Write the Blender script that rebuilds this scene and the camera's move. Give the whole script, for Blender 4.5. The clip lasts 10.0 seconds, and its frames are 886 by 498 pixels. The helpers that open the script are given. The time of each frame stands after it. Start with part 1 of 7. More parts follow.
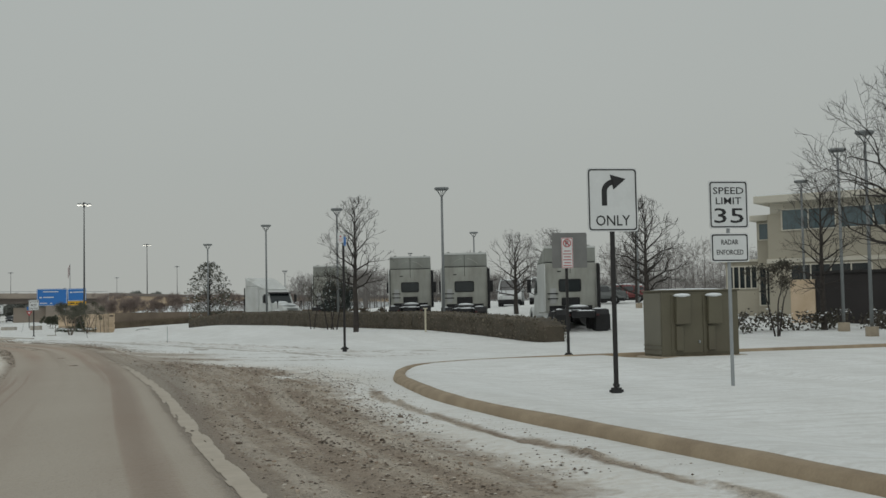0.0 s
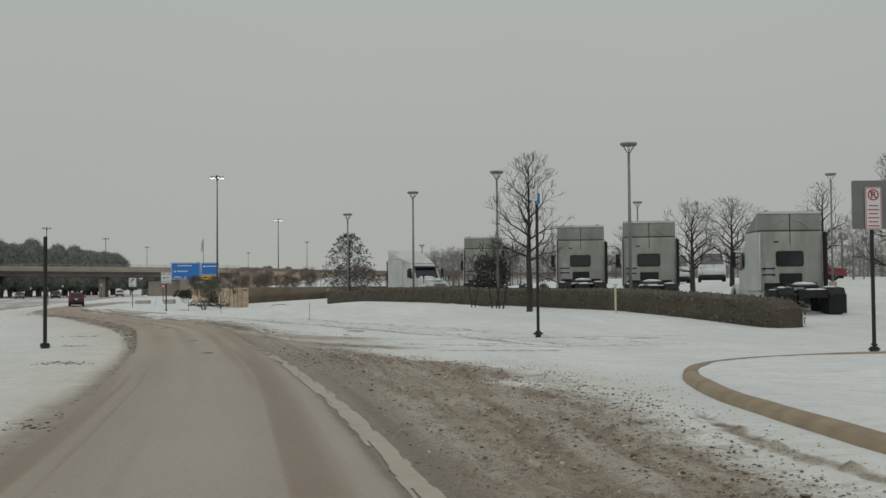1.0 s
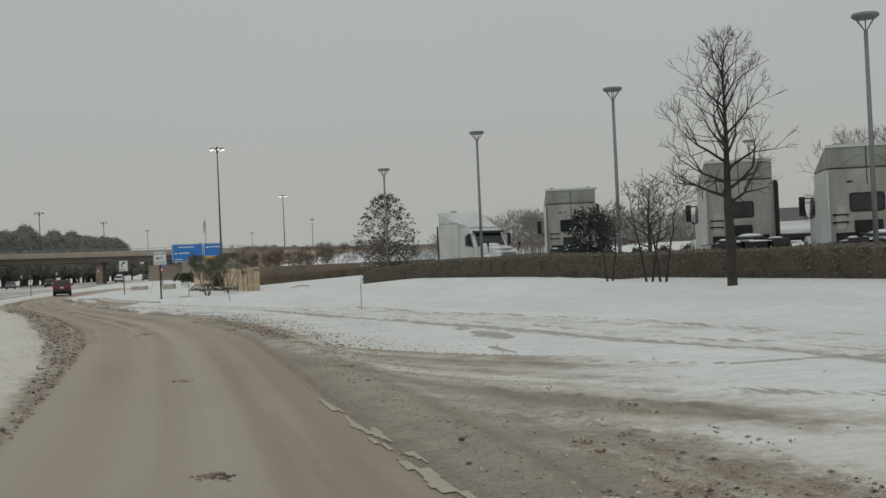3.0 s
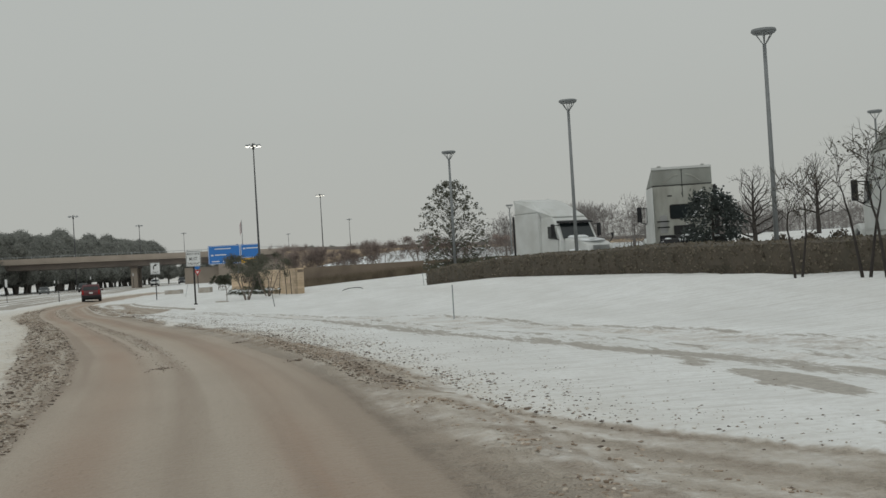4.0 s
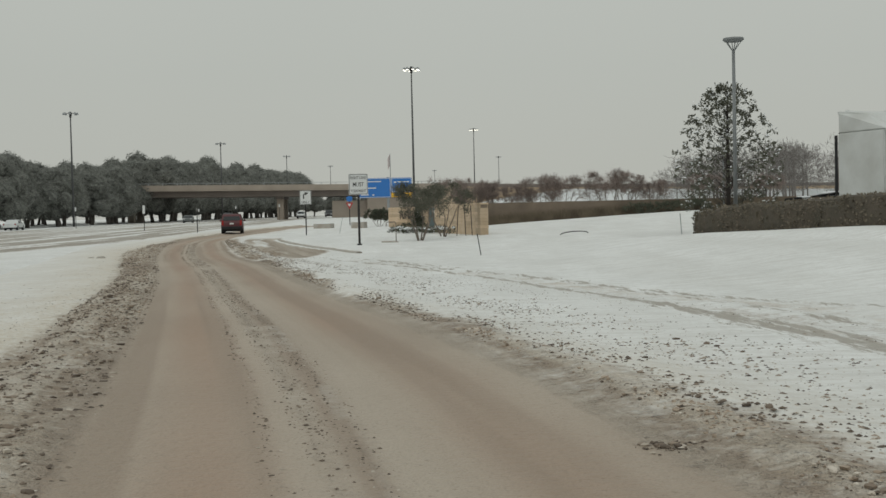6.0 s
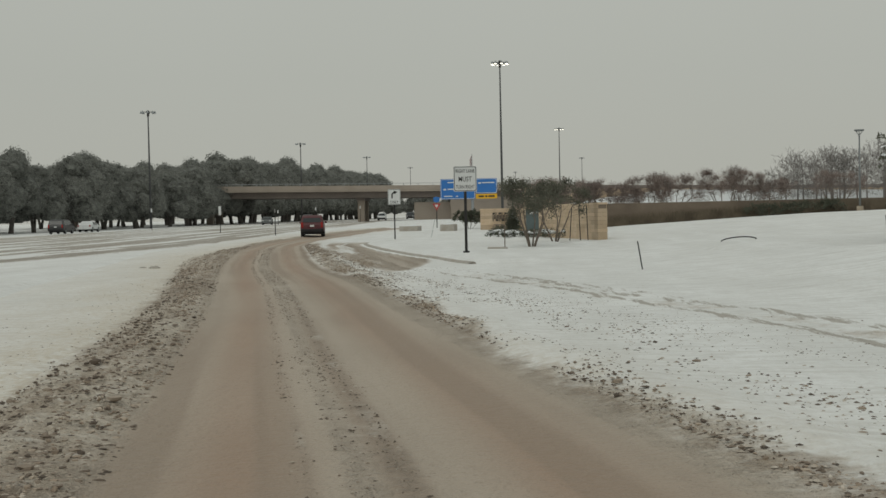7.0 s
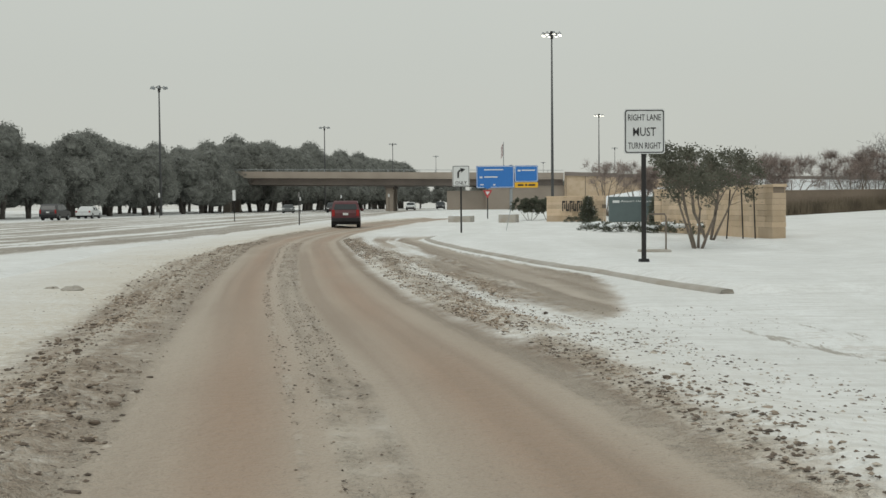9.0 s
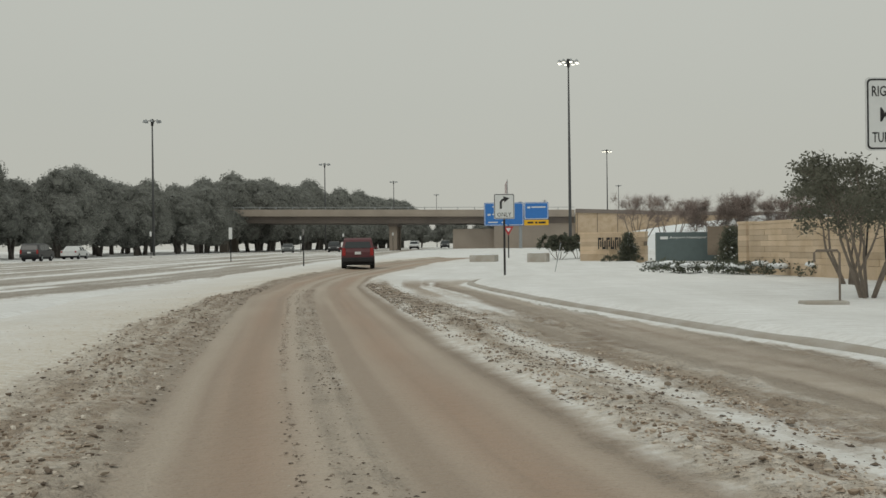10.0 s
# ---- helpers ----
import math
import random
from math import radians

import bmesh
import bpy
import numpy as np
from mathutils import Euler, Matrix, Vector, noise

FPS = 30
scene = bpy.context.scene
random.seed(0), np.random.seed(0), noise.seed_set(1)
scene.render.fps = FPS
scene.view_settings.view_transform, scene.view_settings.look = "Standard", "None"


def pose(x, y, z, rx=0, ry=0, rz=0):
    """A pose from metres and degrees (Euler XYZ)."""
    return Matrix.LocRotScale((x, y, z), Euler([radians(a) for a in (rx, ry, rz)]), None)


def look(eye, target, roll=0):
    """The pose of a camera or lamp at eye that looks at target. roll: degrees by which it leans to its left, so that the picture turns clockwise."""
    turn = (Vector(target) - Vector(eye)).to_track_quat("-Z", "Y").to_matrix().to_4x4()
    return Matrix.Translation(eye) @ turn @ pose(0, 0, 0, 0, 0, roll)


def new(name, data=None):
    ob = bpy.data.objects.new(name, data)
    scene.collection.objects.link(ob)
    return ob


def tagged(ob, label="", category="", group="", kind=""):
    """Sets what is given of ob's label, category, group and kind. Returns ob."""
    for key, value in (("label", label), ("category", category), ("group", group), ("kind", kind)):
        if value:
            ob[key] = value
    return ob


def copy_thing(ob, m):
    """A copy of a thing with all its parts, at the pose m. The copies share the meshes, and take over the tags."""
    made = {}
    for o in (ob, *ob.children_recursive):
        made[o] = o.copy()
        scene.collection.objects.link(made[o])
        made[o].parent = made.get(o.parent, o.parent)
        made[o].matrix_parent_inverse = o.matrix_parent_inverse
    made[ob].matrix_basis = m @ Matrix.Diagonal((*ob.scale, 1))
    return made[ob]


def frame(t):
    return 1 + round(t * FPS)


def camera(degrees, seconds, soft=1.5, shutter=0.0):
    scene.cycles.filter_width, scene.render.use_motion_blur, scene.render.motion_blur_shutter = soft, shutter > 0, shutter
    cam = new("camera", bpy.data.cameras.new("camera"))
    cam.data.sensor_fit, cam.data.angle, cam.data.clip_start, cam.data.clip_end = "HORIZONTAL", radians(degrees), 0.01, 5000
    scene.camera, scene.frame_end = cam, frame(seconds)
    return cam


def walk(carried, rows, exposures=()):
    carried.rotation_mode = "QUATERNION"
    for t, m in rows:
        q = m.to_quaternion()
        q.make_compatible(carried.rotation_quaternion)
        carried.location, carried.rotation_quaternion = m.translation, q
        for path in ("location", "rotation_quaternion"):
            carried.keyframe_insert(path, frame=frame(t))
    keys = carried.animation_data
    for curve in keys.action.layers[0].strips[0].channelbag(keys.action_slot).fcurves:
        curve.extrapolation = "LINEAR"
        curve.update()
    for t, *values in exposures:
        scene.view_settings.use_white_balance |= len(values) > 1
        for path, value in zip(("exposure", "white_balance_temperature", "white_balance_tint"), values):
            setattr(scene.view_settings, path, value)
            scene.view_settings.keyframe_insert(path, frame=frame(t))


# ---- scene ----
cam = camera(42.0, 10.0)
PATH = [
    (0, (-1.428, -11.666, 1.679), (-0.822, -9.763, 1.786), -1.1),
    (0.5, (-1.464, -7.587, 1.669), (-1.05, -5.632, 1.754), -0.7),
    (1, (-1.459, -3.416, 1.66), (-1.062, -1.458, 1.731), -0.5),
    (1.5, (-1.406, 0.831, 1.688), (-1.016, 2.792, 1.74), -0.5),
    (2, (-1.4, 5.193, 1.67), (-1.01, 7.154, 1.712), -0.9),
    (2.5, (-1.432, 9.656, 1.628), (-1.042, 11.618, 1.658), -1.7),
    (2.7, (-1.436, 11.458, 1.61), (-1.045, 13.419, 1.637), -2.2),
    (3.8, (-1.63, 21.6, 1.609), (-1.258, 23.565, 1.638), -3.4),
    (4, (-1.684, 23.433, 1.609), (-1.352, 25.405, 1.637), -3.4),
    (4.5, (-1.97, 27.807, 1.626), (-1.759, 29.796, 1.619), -2.1),
    (5, (-2.37, 32.065, 1.61), (-2.2, 34.057, 1.554), -1.6),
    (5.2, (-2.55, 33.81, 1.602), (-2.387, 35.804, 1.540), -1.5),
    (6.3, (-3.74, 43.45, 1.556), (-3.686, 45.449, 1.491), -1.3),
    (6.5, (-3.981, 45.194, 1.55), (-3.949, 47.192, 1.485), -1.3),
    (7, (-4.663, 49.565, 1.538), (-4.71, 51.564, 1.48), -1.2),
    (7.5, (-5.361, 53.941, 1.485), (-5.426, 55.939, 1.423), -1.2),
    (8, (-6.134, 58.291, 1.399), (-6.209, 60.289, 1.329), -0.8),
    (8.5, (-6.969, 62.649, 1.382), (-7.049, 64.646, 1.307), -0.7),
    (9, (-7.886, 67.095, 1.347), (-7.967, 69.092, 1.274), -0.5),
    (9.5, (-8.799, 71.596, 1.348), (-8.876, 73.594, 1.304), -0.5),
    (10, (-9.805, 76.093, 1.276), (-9.881, 78.092, 1.271), -0.7),
]
walk(cam, [(t, look(eye, target, roll)) for t, eye, target, roll in PATH],
     exposures=[(0.0, -0.01, 6500, 7.6), (1.0, 0.0, 6530, 8.4), (1.5, 0.27, 6560, 9.5), (2.0, 0.02, 6570, 9.5), (2.5, 0.0, 6580, 9.0), (4.0, 0.12, 6600, 9.0), (4.5, 0.08, 6600, 8.5), (5.0, 0.18, 6600, 8.0), (6.5, 0.19, 6800, 7.0), (7.0, 0.05, 6850, 7.0), (7.5, 0.26, 6750, 6.0), (8.0, 0.32, 6700, 6.0), (8.5, 0.46, 6700, 6.0), (9.5, 0.38, 6750, 8.3), (10.0, 0.25, 6900, 7.8)])

# ---- world and light: a flat winter overcast, brighter overhead ----
world = bpy.data.worlds.new("overcast_sky")
scene.world = world
world.use_nodes = True
wn, wl = world.node_tree.nodes, world.node_tree.links
wn.clear()
w_out = wn.new("ShaderNodeOutputWorld")
w_bg = wn.new("ShaderNodeBackground")
w_sky = wn.new("ShaderNodeTexSky")
w_sky.sky_type = 'NISHITA'
w_sky.sun_disc = False
w_sky.sun_elevation = radians(38)
w_sky.sun_rotation = radians(200)
w_sky.dust_density = 6.0
w_tc = wn.new("ShaderNodeTexCoord")
w_sep = wn.new("ShaderNodeSeparateXYZ")
w_ramp = wn.new("ShaderNodeValToRGB")
w_ramp.color_ramp.elements[0].position = 0.0
w_ramp.color_ramp.elements[0].color = (0.393, 0.402, 0.382, 1)
w_ramp.color_ramp.elements[1].position = 1.0
w_ramp.color_ramp.elements[1].color = (0.50, 0.53, 0.535, 1)
for pos_, col_ in ((0.12, (0.372, 0.390, 0.376)), (0.26, (0.380, 0.402, 0.392)), (0.5, (0.43, 0.455, 0.45))):
    el_ = w_ramp.color_ramp.elements.new(pos_)
    el_.color = (*col_, 1)
w_hsv = wn.new("ShaderNodeHueSaturation")
w_hsv.inputs["Saturation"].default_value = 0.1
w_hsv.inputs["Value"].default_value = 0.01
w_noise = wn.new("ShaderNodeTexNoise")
w_noise.inputs["Scale"].default_value = 1.6
w_noise.inputs["Detail"].default_value = 3.0
w_nmul = wn.new("ShaderNodeMapRange")
w_nmul.inputs["To Min"].default_value = 0.95
w_nmul.inputs["To Max"].default_value = 1.05
w_add = wn.new("ShaderNodeMixRGB")
w_add.blend_type = 'ADD'
w_add.inputs[0].default_value = 1.0
w_var = wn.new("ShaderNodeMixRGB")
w_var.blend_type = 'MULTIPLY'
w_var.inputs[0].default_value = 1.0
wl.new(w_tc.outputs["Generated"], w_sep.inputs[0])
wl.new(w_tc.outputs["Generated"], w_noise.inputs["Vector"])
wl.new(w_sep.outputs["Z"], w_ramp.inputs[0])
wl.new(w_sky.outputs[0], w_hsv.inputs["Color"])
wl.new(w_ramp.outputs[0], w_add.inputs[1])
wl.new(w_hsv.outputs[0], w_add.inputs[2])
wl.new(w_noise.outputs[0], w_nmul.inputs[0])
wl.new(w_add.outputs[0], w_var.inputs[1])
wl.new(w_nmul.outputs[0], w_var.inputs[2])
wl.new(w_var.outputs[0], w_bg.inputs[0])
w_bg.inputs[1].default_value = 1.0
wl.new(w_bg.outputs[0], w_out.inputs[0])

sun = new("sun", bpy.data.lights.new("sun", 'SUN'))
sun.data.energy = 0.3
sun.data.angle = radians(30)
sun.data.color = (1.0, 0.97, 0.93)
sun.matrix_world = look((0, 0, 50), (14, 25, 12))

# ---- materials ----


def material(name, col, rough=0.7, metal=0.0, var=0.15, scale=3.0, fine=40.0, bump=0.0, spec=0.5, col2=None, bump_dist=0.01, streak=None, leafy=0.0):
    """A surface with grain at two scales; col2: the colour of its stains."""
    m = bpy.data.materials.new(name)
    m.use_nodes = True
    n, l = m.node_tree.nodes, m.node_tree.links
    b = n["Principled BSDF"]
    b.inputs["Roughness"].default_value = rough
    b.inputs["Metallic"].default_value = metal
    b.inputs["Specular IOR Level"].default_value = spec
    tc = n.new("ShaderNodeTexCoord")
    big, small = n.new("ShaderNodeTexNoise"), n.new("ShaderNodeTexNoise")
    big.inputs["Scale"].default_value, big.inputs["Detail"].default_value = scale, 4
    small.inputs["Scale"].default_value, small.inputs["Detail"].default_value = fine, 3
    if streak:
        mp_ = n.new("ShaderNodeMapping")
        mp_.inputs["Scale"].default_value = streak
        l.new(tc.outputs["Object"], mp_.inputs[0])
        l.new(mp_.outputs[0], big.inputs["Vector"])
        l.new(mp_.outputs[0], small.inputs["Vector"])
    else:
        l.new(tc.outputs["Object"], big.inputs["Vector"])
        l.new(tc.outputs["Object"], small.inputs["Vector"])
    c2 = col2 if col2 else tuple(c * (1 - 2 * var) for c in col)
    mix1, mix2 = n.new("ShaderNodeMixRGB"), n.new("ShaderNodeMixRGB")
    ramp = n.new("ShaderNodeMapRange")
    ramp.inputs["From Min"].default_value, ramp.inputs["From Max"].default_value = 0.35, 0.72
    l.new(big.outputs[0], ramp.inputs[0])
    l.new(ramp.outputs[0], mix1.inputs[0])
    mix1.inputs[1].default_value, mix1.inputs[2].default_value = (*col, 1), (*c2, 1)
    mr = n.new("ShaderNodeMapRange")
    mr.inputs["To Min"].default_value, mr.inputs["To Max"].default_value = 1 - var, 1 + var
    l.new(small.outputs[0], mr.inputs[0])
    mix2.blend_type, mix2.inputs[0].default_value = 'MULTIPLY', 1.0
    l.new(mix1.outputs[0], mix2.inputs[1])
    l.new(mr.outputs[0], mix2.inputs[2])
    l.new(mix2.outputs[0], b.inputs["Base Color"])
    if leafy:
        tl, ms = n.new("ShaderNodeBsdfTranslucent"), n.new("ShaderNodeMixShader")
        l.new(mix2.outputs[0], tl.inputs[0])
        ms.inputs[0].default_value = leafy
        l.new(b.outputs[0], ms.inputs[1])
        l.new(tl.outputs[0], ms.inputs[2])
        l.new(ms.outputs[0], n["Material Output"].inputs["Surface"])
    if bump:
        bp = n.new("ShaderNodeBump")
        bp.inputs["Strength"].default_value, bp.inputs["Distance"].default_value = bump, bump_dist
        l.new(small.outputs[0], bp.inputs["Height"])
        l.new(bp.outputs[0], b.inputs["Normal"])
    return m


def glow(name, col, strength):
    m = bpy.data.materials.new(name)
    m.use_nodes = True
    b = m.node_tree.nodes["Principled BSDF"]
    b.inputs["Emission Color"].default_value = (*col, 1)
    b.inputs["Emission Strength"].default_value = strength
    return m


M_SNOW = material("snow", (0.80, 0.83, 0.85), 0.75, var=0.03, scale=0.7, fine=9, bump=0.5, bump_dist=0.02, spec=0.25)
M_CONC = material("concrete", (0.40, 0.34, 0.26), 0.9, var=0.12, scale=1.5, fine=60, bump=0.4)
M_KERBGREY = material("grimed_kerb_concrete", (0.35, 0.318, 0.27), 0.9, var=0.15, scale=2.0, fine=40, bump=0.5, col2=(0.44, 0.42, 0.39))
M_KERB = material("kerb_concrete", (0.36, 0.285, 0.195), 0.9, var=0.15, scale=2.0, fine=40, bump=0.5, col2=(0.24, 0.185, 0.125))
M_STEEL = material("galvanised_steel", (0.33, 0.35, 0.36), 0.55, 0.5, var=0.08, fine=30)
M_POLE = material("grey_painted_pole", (0.22, 0.235, 0.24), 0.6, 0.2, var=0.08, fine=20)
M_MASTPOLE = material("dark_grey_mast_paint", (0.085, 0.088, 0.09), 0.6, 0.2, var=0.1, fine=20)
M_DARKPOLE = material("dark_bronze_paint", (0.022, 0.020, 0.020), 0.55, 0.2, var=0.15, fine=30)
M_SIGNWHITE = material("sign_white_sheeting", (0.66, 0.68, 0.68), 0.5, var=0.04, scale=4, fine=25)
M_BLACK = material("sign_black", (0.015, 0.015, 0.016), 0.55, var=0.1)
M_SIGNBACK = material("bare_aluminium_sign_back", (0.20, 0.20, 0.195), 0.6, 0.3, var=0.08)
M_RED = material("sign_red", (0.45, 0.035, 0.04), 0.5, var=0.05)
M_BLUE = material("sign_blue", (0.022, 0.165, 0.50), 0.5, var=0.05)
M_YELLOW = material("sign_yellow", (0.75, 0.42, 0.02), 0.5, var=0.05)
M_GREENPLATE = material("teal_sign_panel", (0.095, 0.128, 0.130), 0.5, var=0.06)
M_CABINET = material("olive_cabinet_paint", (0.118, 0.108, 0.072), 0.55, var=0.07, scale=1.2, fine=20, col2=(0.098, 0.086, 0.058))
# Slightly paler olive than the cabinet body, for one side panel.
M_CABSIDE = material("pale_olive_cabinet_side", (0.150, 0.140, 0.105), 0.5, var=0.07, scale=1.2, fine=20)
M_TRUCKWHITE = material("truck_white_paint", (0.60, 0.62, 0.61), 0.42, var=0.05, scale=0.8, fine=12, col2=(0.47, 0.48, 0.46))
M_TRUCKREAR = material("road_grimed_white_paint", (0.40, 0.41, 0.375), 0.6, var=0.10, scale=1.3, fine=9, col2=(0.215, 0.215, 0.185), streak=(1.0, 1.0, 0.32))
M_TRUCKROOF = material("grimed_roof_fairing", (0.30, 0.315, 0.29), 0.6, var=0.10, scale=1.1, fine=9, col2=(0.18, 0.185, 0.165), streak=(1.0, 1.0, 0.35))
M_RUBBER = material("black_rubber", (0.016, 0.016, 0.017), 0.85, var=0.2)
M_CHASSIS = material("black_chassis", (0.018, 0.018, 0.020), 0.7, 0.1, var=0.3, fine=12)
M_CHROME = material("dull_chrome", (0.45, 0.46, 0.46), 0.3, 0.9, var=0.1)
M_GLASS = material("dark_window_glass", (0.020, 0.026, 0.028), 0.10, var=0.1, spec=0.55)
M_BARK = material("bark", (0.050, 0.042, 0.037), 0.9, var=0.25, scale=6, fine=50, bump=0.5)
# Oak bark is paler than real: distance haze is put into its colour.
M_BARKOAK = material("hazed_oak_bark", (0.15, 0.135, 0.12), 0.9, var=0.25, scale=2, fine=12)
M_TWIG = material("twig_bark", (0.042, 0.035, 0.031), 0.9, var=0.2)
M_BARKLIGHT = material("pale_smooth_bark", (0.20, 0.165, 0.135), 0.85, var=0.2, scale=5)
M_LEAF = material("evergreen_leaf", (0.085, 0.097, 0.070), 0.7, var=0.30, scale=2.2, fine=9, col2=(0.115, 0.115, 0.080), leafy=0.35)
M_LEAFDARK = material("dark_juniper_leaf", (0.050, 0.062, 0.056), 0.75, var=0.30, scale=2.2, fine=9, col2=(0.036, 0.046, 0.042), leafy=0.25)
M_LEAFLIGHT = material("pale_evergreen_leaf", (0.145, 0.145, 0.112), 0.7, var=0.30, scale=2.2, fine=9, col2=(0.095, 0.098, 0.072), leafy=0.4)
# Oak leaves overly pale grey, with the haze of the distance in the colour.
M_LEAFOAK = material("hazed_live_oak_leaf", (0.285, 0.292, 0.268), 0.75, var=0.20, scale=0.4, fine=3, col2=(0.215, 0.225, 0.205), leafy=0.45)
# Darker copy of the oak leaf: shade inside the crown put into colour.
M_OAKCORE = material("live_oak_inner_shade", (0.185, 0.194, 0.176), 0.9, var=0.3, scale=1.5, fine=9, bump=1.0, bump_dist=0.1)
M_LEAFBROWN = material("dull_winter_leaf", (0.075, 0.060, 0.046), 0.7, var=0.35, scale=1.2, fine=8, col2=(0.045, 0.048, 0.030))
M_REDTWIG = material("reddish_twigs", (0.27, 0.215, 0.19), 0.85, var=0.3, scale=0.8, fine=6, col2=(0.175, 0.142, 0.128))
M_RUSTPIPE = material("weathered_brown_pipe", (0.20, 0.165, 0.135), 0.7, 0.2, var=0.2, fine=30)
# Far woods are lightened too, with haze in the base colour.
M_WOOD = material("hazed_bare_wood", (0.20, 0.185, 0.175), 0.9, var=0.25, scale=0.12, fine=2, col2=(0.14, 0.13, 0.125))
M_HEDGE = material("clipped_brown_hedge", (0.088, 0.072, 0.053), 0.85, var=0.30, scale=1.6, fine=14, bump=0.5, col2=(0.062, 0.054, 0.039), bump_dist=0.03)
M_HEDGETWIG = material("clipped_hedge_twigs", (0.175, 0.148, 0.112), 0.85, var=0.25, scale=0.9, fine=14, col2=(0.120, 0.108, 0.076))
M_STONE = material("buff_limestone", (0.60, 0.475, 0.345), 0.85, var=0.10, scale=1.4, fine=20, bump=0.35, col2=(0.49, 0.37, 0.245))
def vary_by_object(m, lo, hi):
    """Alike pieces differ a little in tone."""
    n, l = m.node_tree.nodes, m.node_tree.links
    inf, mr, mx = n.new("ShaderNodeObjectInfo"), n.new("ShaderNodeMapRange"), n.new("ShaderNodeMixRGB")
    src = n["Principled BSDF"].inputs["Base Color"].links[0].from_socket
    mr.inputs["To Min"].default_value, mr.inputs["To Max"].default_value = lo, hi
    l.new(inf.outputs["Random"], mr.inputs[0])
    mx.blend_type, mx.inputs[0].default_value = 'MULTIPLY', 1.0
    l.new(src, mx.inputs[1])
    l.new(mr.outputs[0], mx.inputs[2])
    l.new(mx.outputs[0], n["Principled BSDF"].inputs["Base Color"])


vary_by_object(M_STONE, 0.80, 1.12)
M_STONEDIM = material("brown_masonry", (0.215, 0.172, 0.132), 0.9, var=0.14, scale=0.6, fine=8, bump=0.3)
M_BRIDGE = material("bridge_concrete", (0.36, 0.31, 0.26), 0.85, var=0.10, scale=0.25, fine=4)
# Darker copy of the bridge concrete: shade under the deck put into colour.
M_GIRDER = material("shaded_girder_concrete", (0.21, 0.18, 0.16), 0.85, var=0.12, scale=0.3, fine=4)
M_STUCCO = material("cream_stucco", (0.385, 0.355, 0.285), 0.85, var=0.06, scale=0.3, fine=6)
M_CREAM = material("cream_cornice", (0.58, 0.55, 0.47), 0.8, var=0.05, scale=0.5, fine=6)
M_DARKWALL = material("dark_screen_wall", (0.030, 0.026, 0.026), 0.8, var=0.2, scale=0.6)
M_TEALGLASS = material("teal_window_glass", (0.07, 0.11, 0.125), 0.08, var=0.1, spec=0.9)
M_CARRED = material("dark_red_car_paint", (0.085, 0.014, 0.022), 0.5, 0.05, var=0.12, scale=2.0, col2=(0.095, 0.036, 0.036))
M_CARRED2 = material("dull_red_car_paint", (0.20, 0.050, 0.050), 0.35, 0.1, var=0.08)
M_CARGREY = material("grey_car_paint", (0.12, 0.13, 0.13), 0.4, 0.2, var=0.10)
M_CARDARK = material("charcoal_car_paint", (0.045, 0.047, 0.05), 0.4, 0.2, var=0.10)
M_VAN = material("white_van_paint", (0.62, 0.64, 0.64), 0.4, var=0.05)
M_CREAMPOST = material("aged_cream_plastic", (0.55, 0.51, 0.39), 0.6, var=0.06)
M_TAILDULL = material("grimed_tail_lens", (0.06, 0.012, 0.012), 0.5, var=0.2)
M_TAIL = material("red_tail_lens", (0.30, 0.012, 0.012), 0.25, var=0.05)
M_HEADLAMP = material("clear_lamp_lens", (0.55, 0.56, 0.56), 0.15, var=0.05)
M_LIT = glow("lit_lamp", (1.0, 0.95, 0.82), 1.8)
M_FLAG = material("flag_cloth_red", (0.26, 0.12, 0.12), 0.8, var=0.05)
M_FLAGWHITE = material("flag_cloth_white", (0.6, 0.6, 0.6), 0.8, var=0.05)
M_CLOD = material("frozen_slush_clods", (0.105, 0.080, 0.060), 0.8, var=0.25, scale=0.9, fine=30, bump=0.4)


def shade_by_piece(m, stops):
    """Every loose piece of a mesh takes its own shade between the stops."""
    n, l = m.node_tree.nodes, m.node_tree.links
    geo_, ramp_ = n.new("ShaderNodeNewGeometry"), n.new("ShaderNodeValToRGB")
    for i, (pos_, col_) in enumerate(stops):
        el = ramp_.color_ramp.elements[i] if i < 2 else ramp_.color_ramp.elements.new(pos_)
        el.position, el.color = pos_, (*col_, 1)
    l.new(geo_.outputs["Random Per Island"], ramp_.inputs[0])
    l.new(ramp_.outputs[0], n["Principled BSDF"].inputs["Base Color"])


shade_by_piece(M_CLOD, ((0.0, (0.075, 0.057, 0.043)), (1.0, (0.52, 0.47, 0.405)), (0.40, (0.150, 0.116, 0.088)), (0.74, (0.310, 0.255, 0.200))))


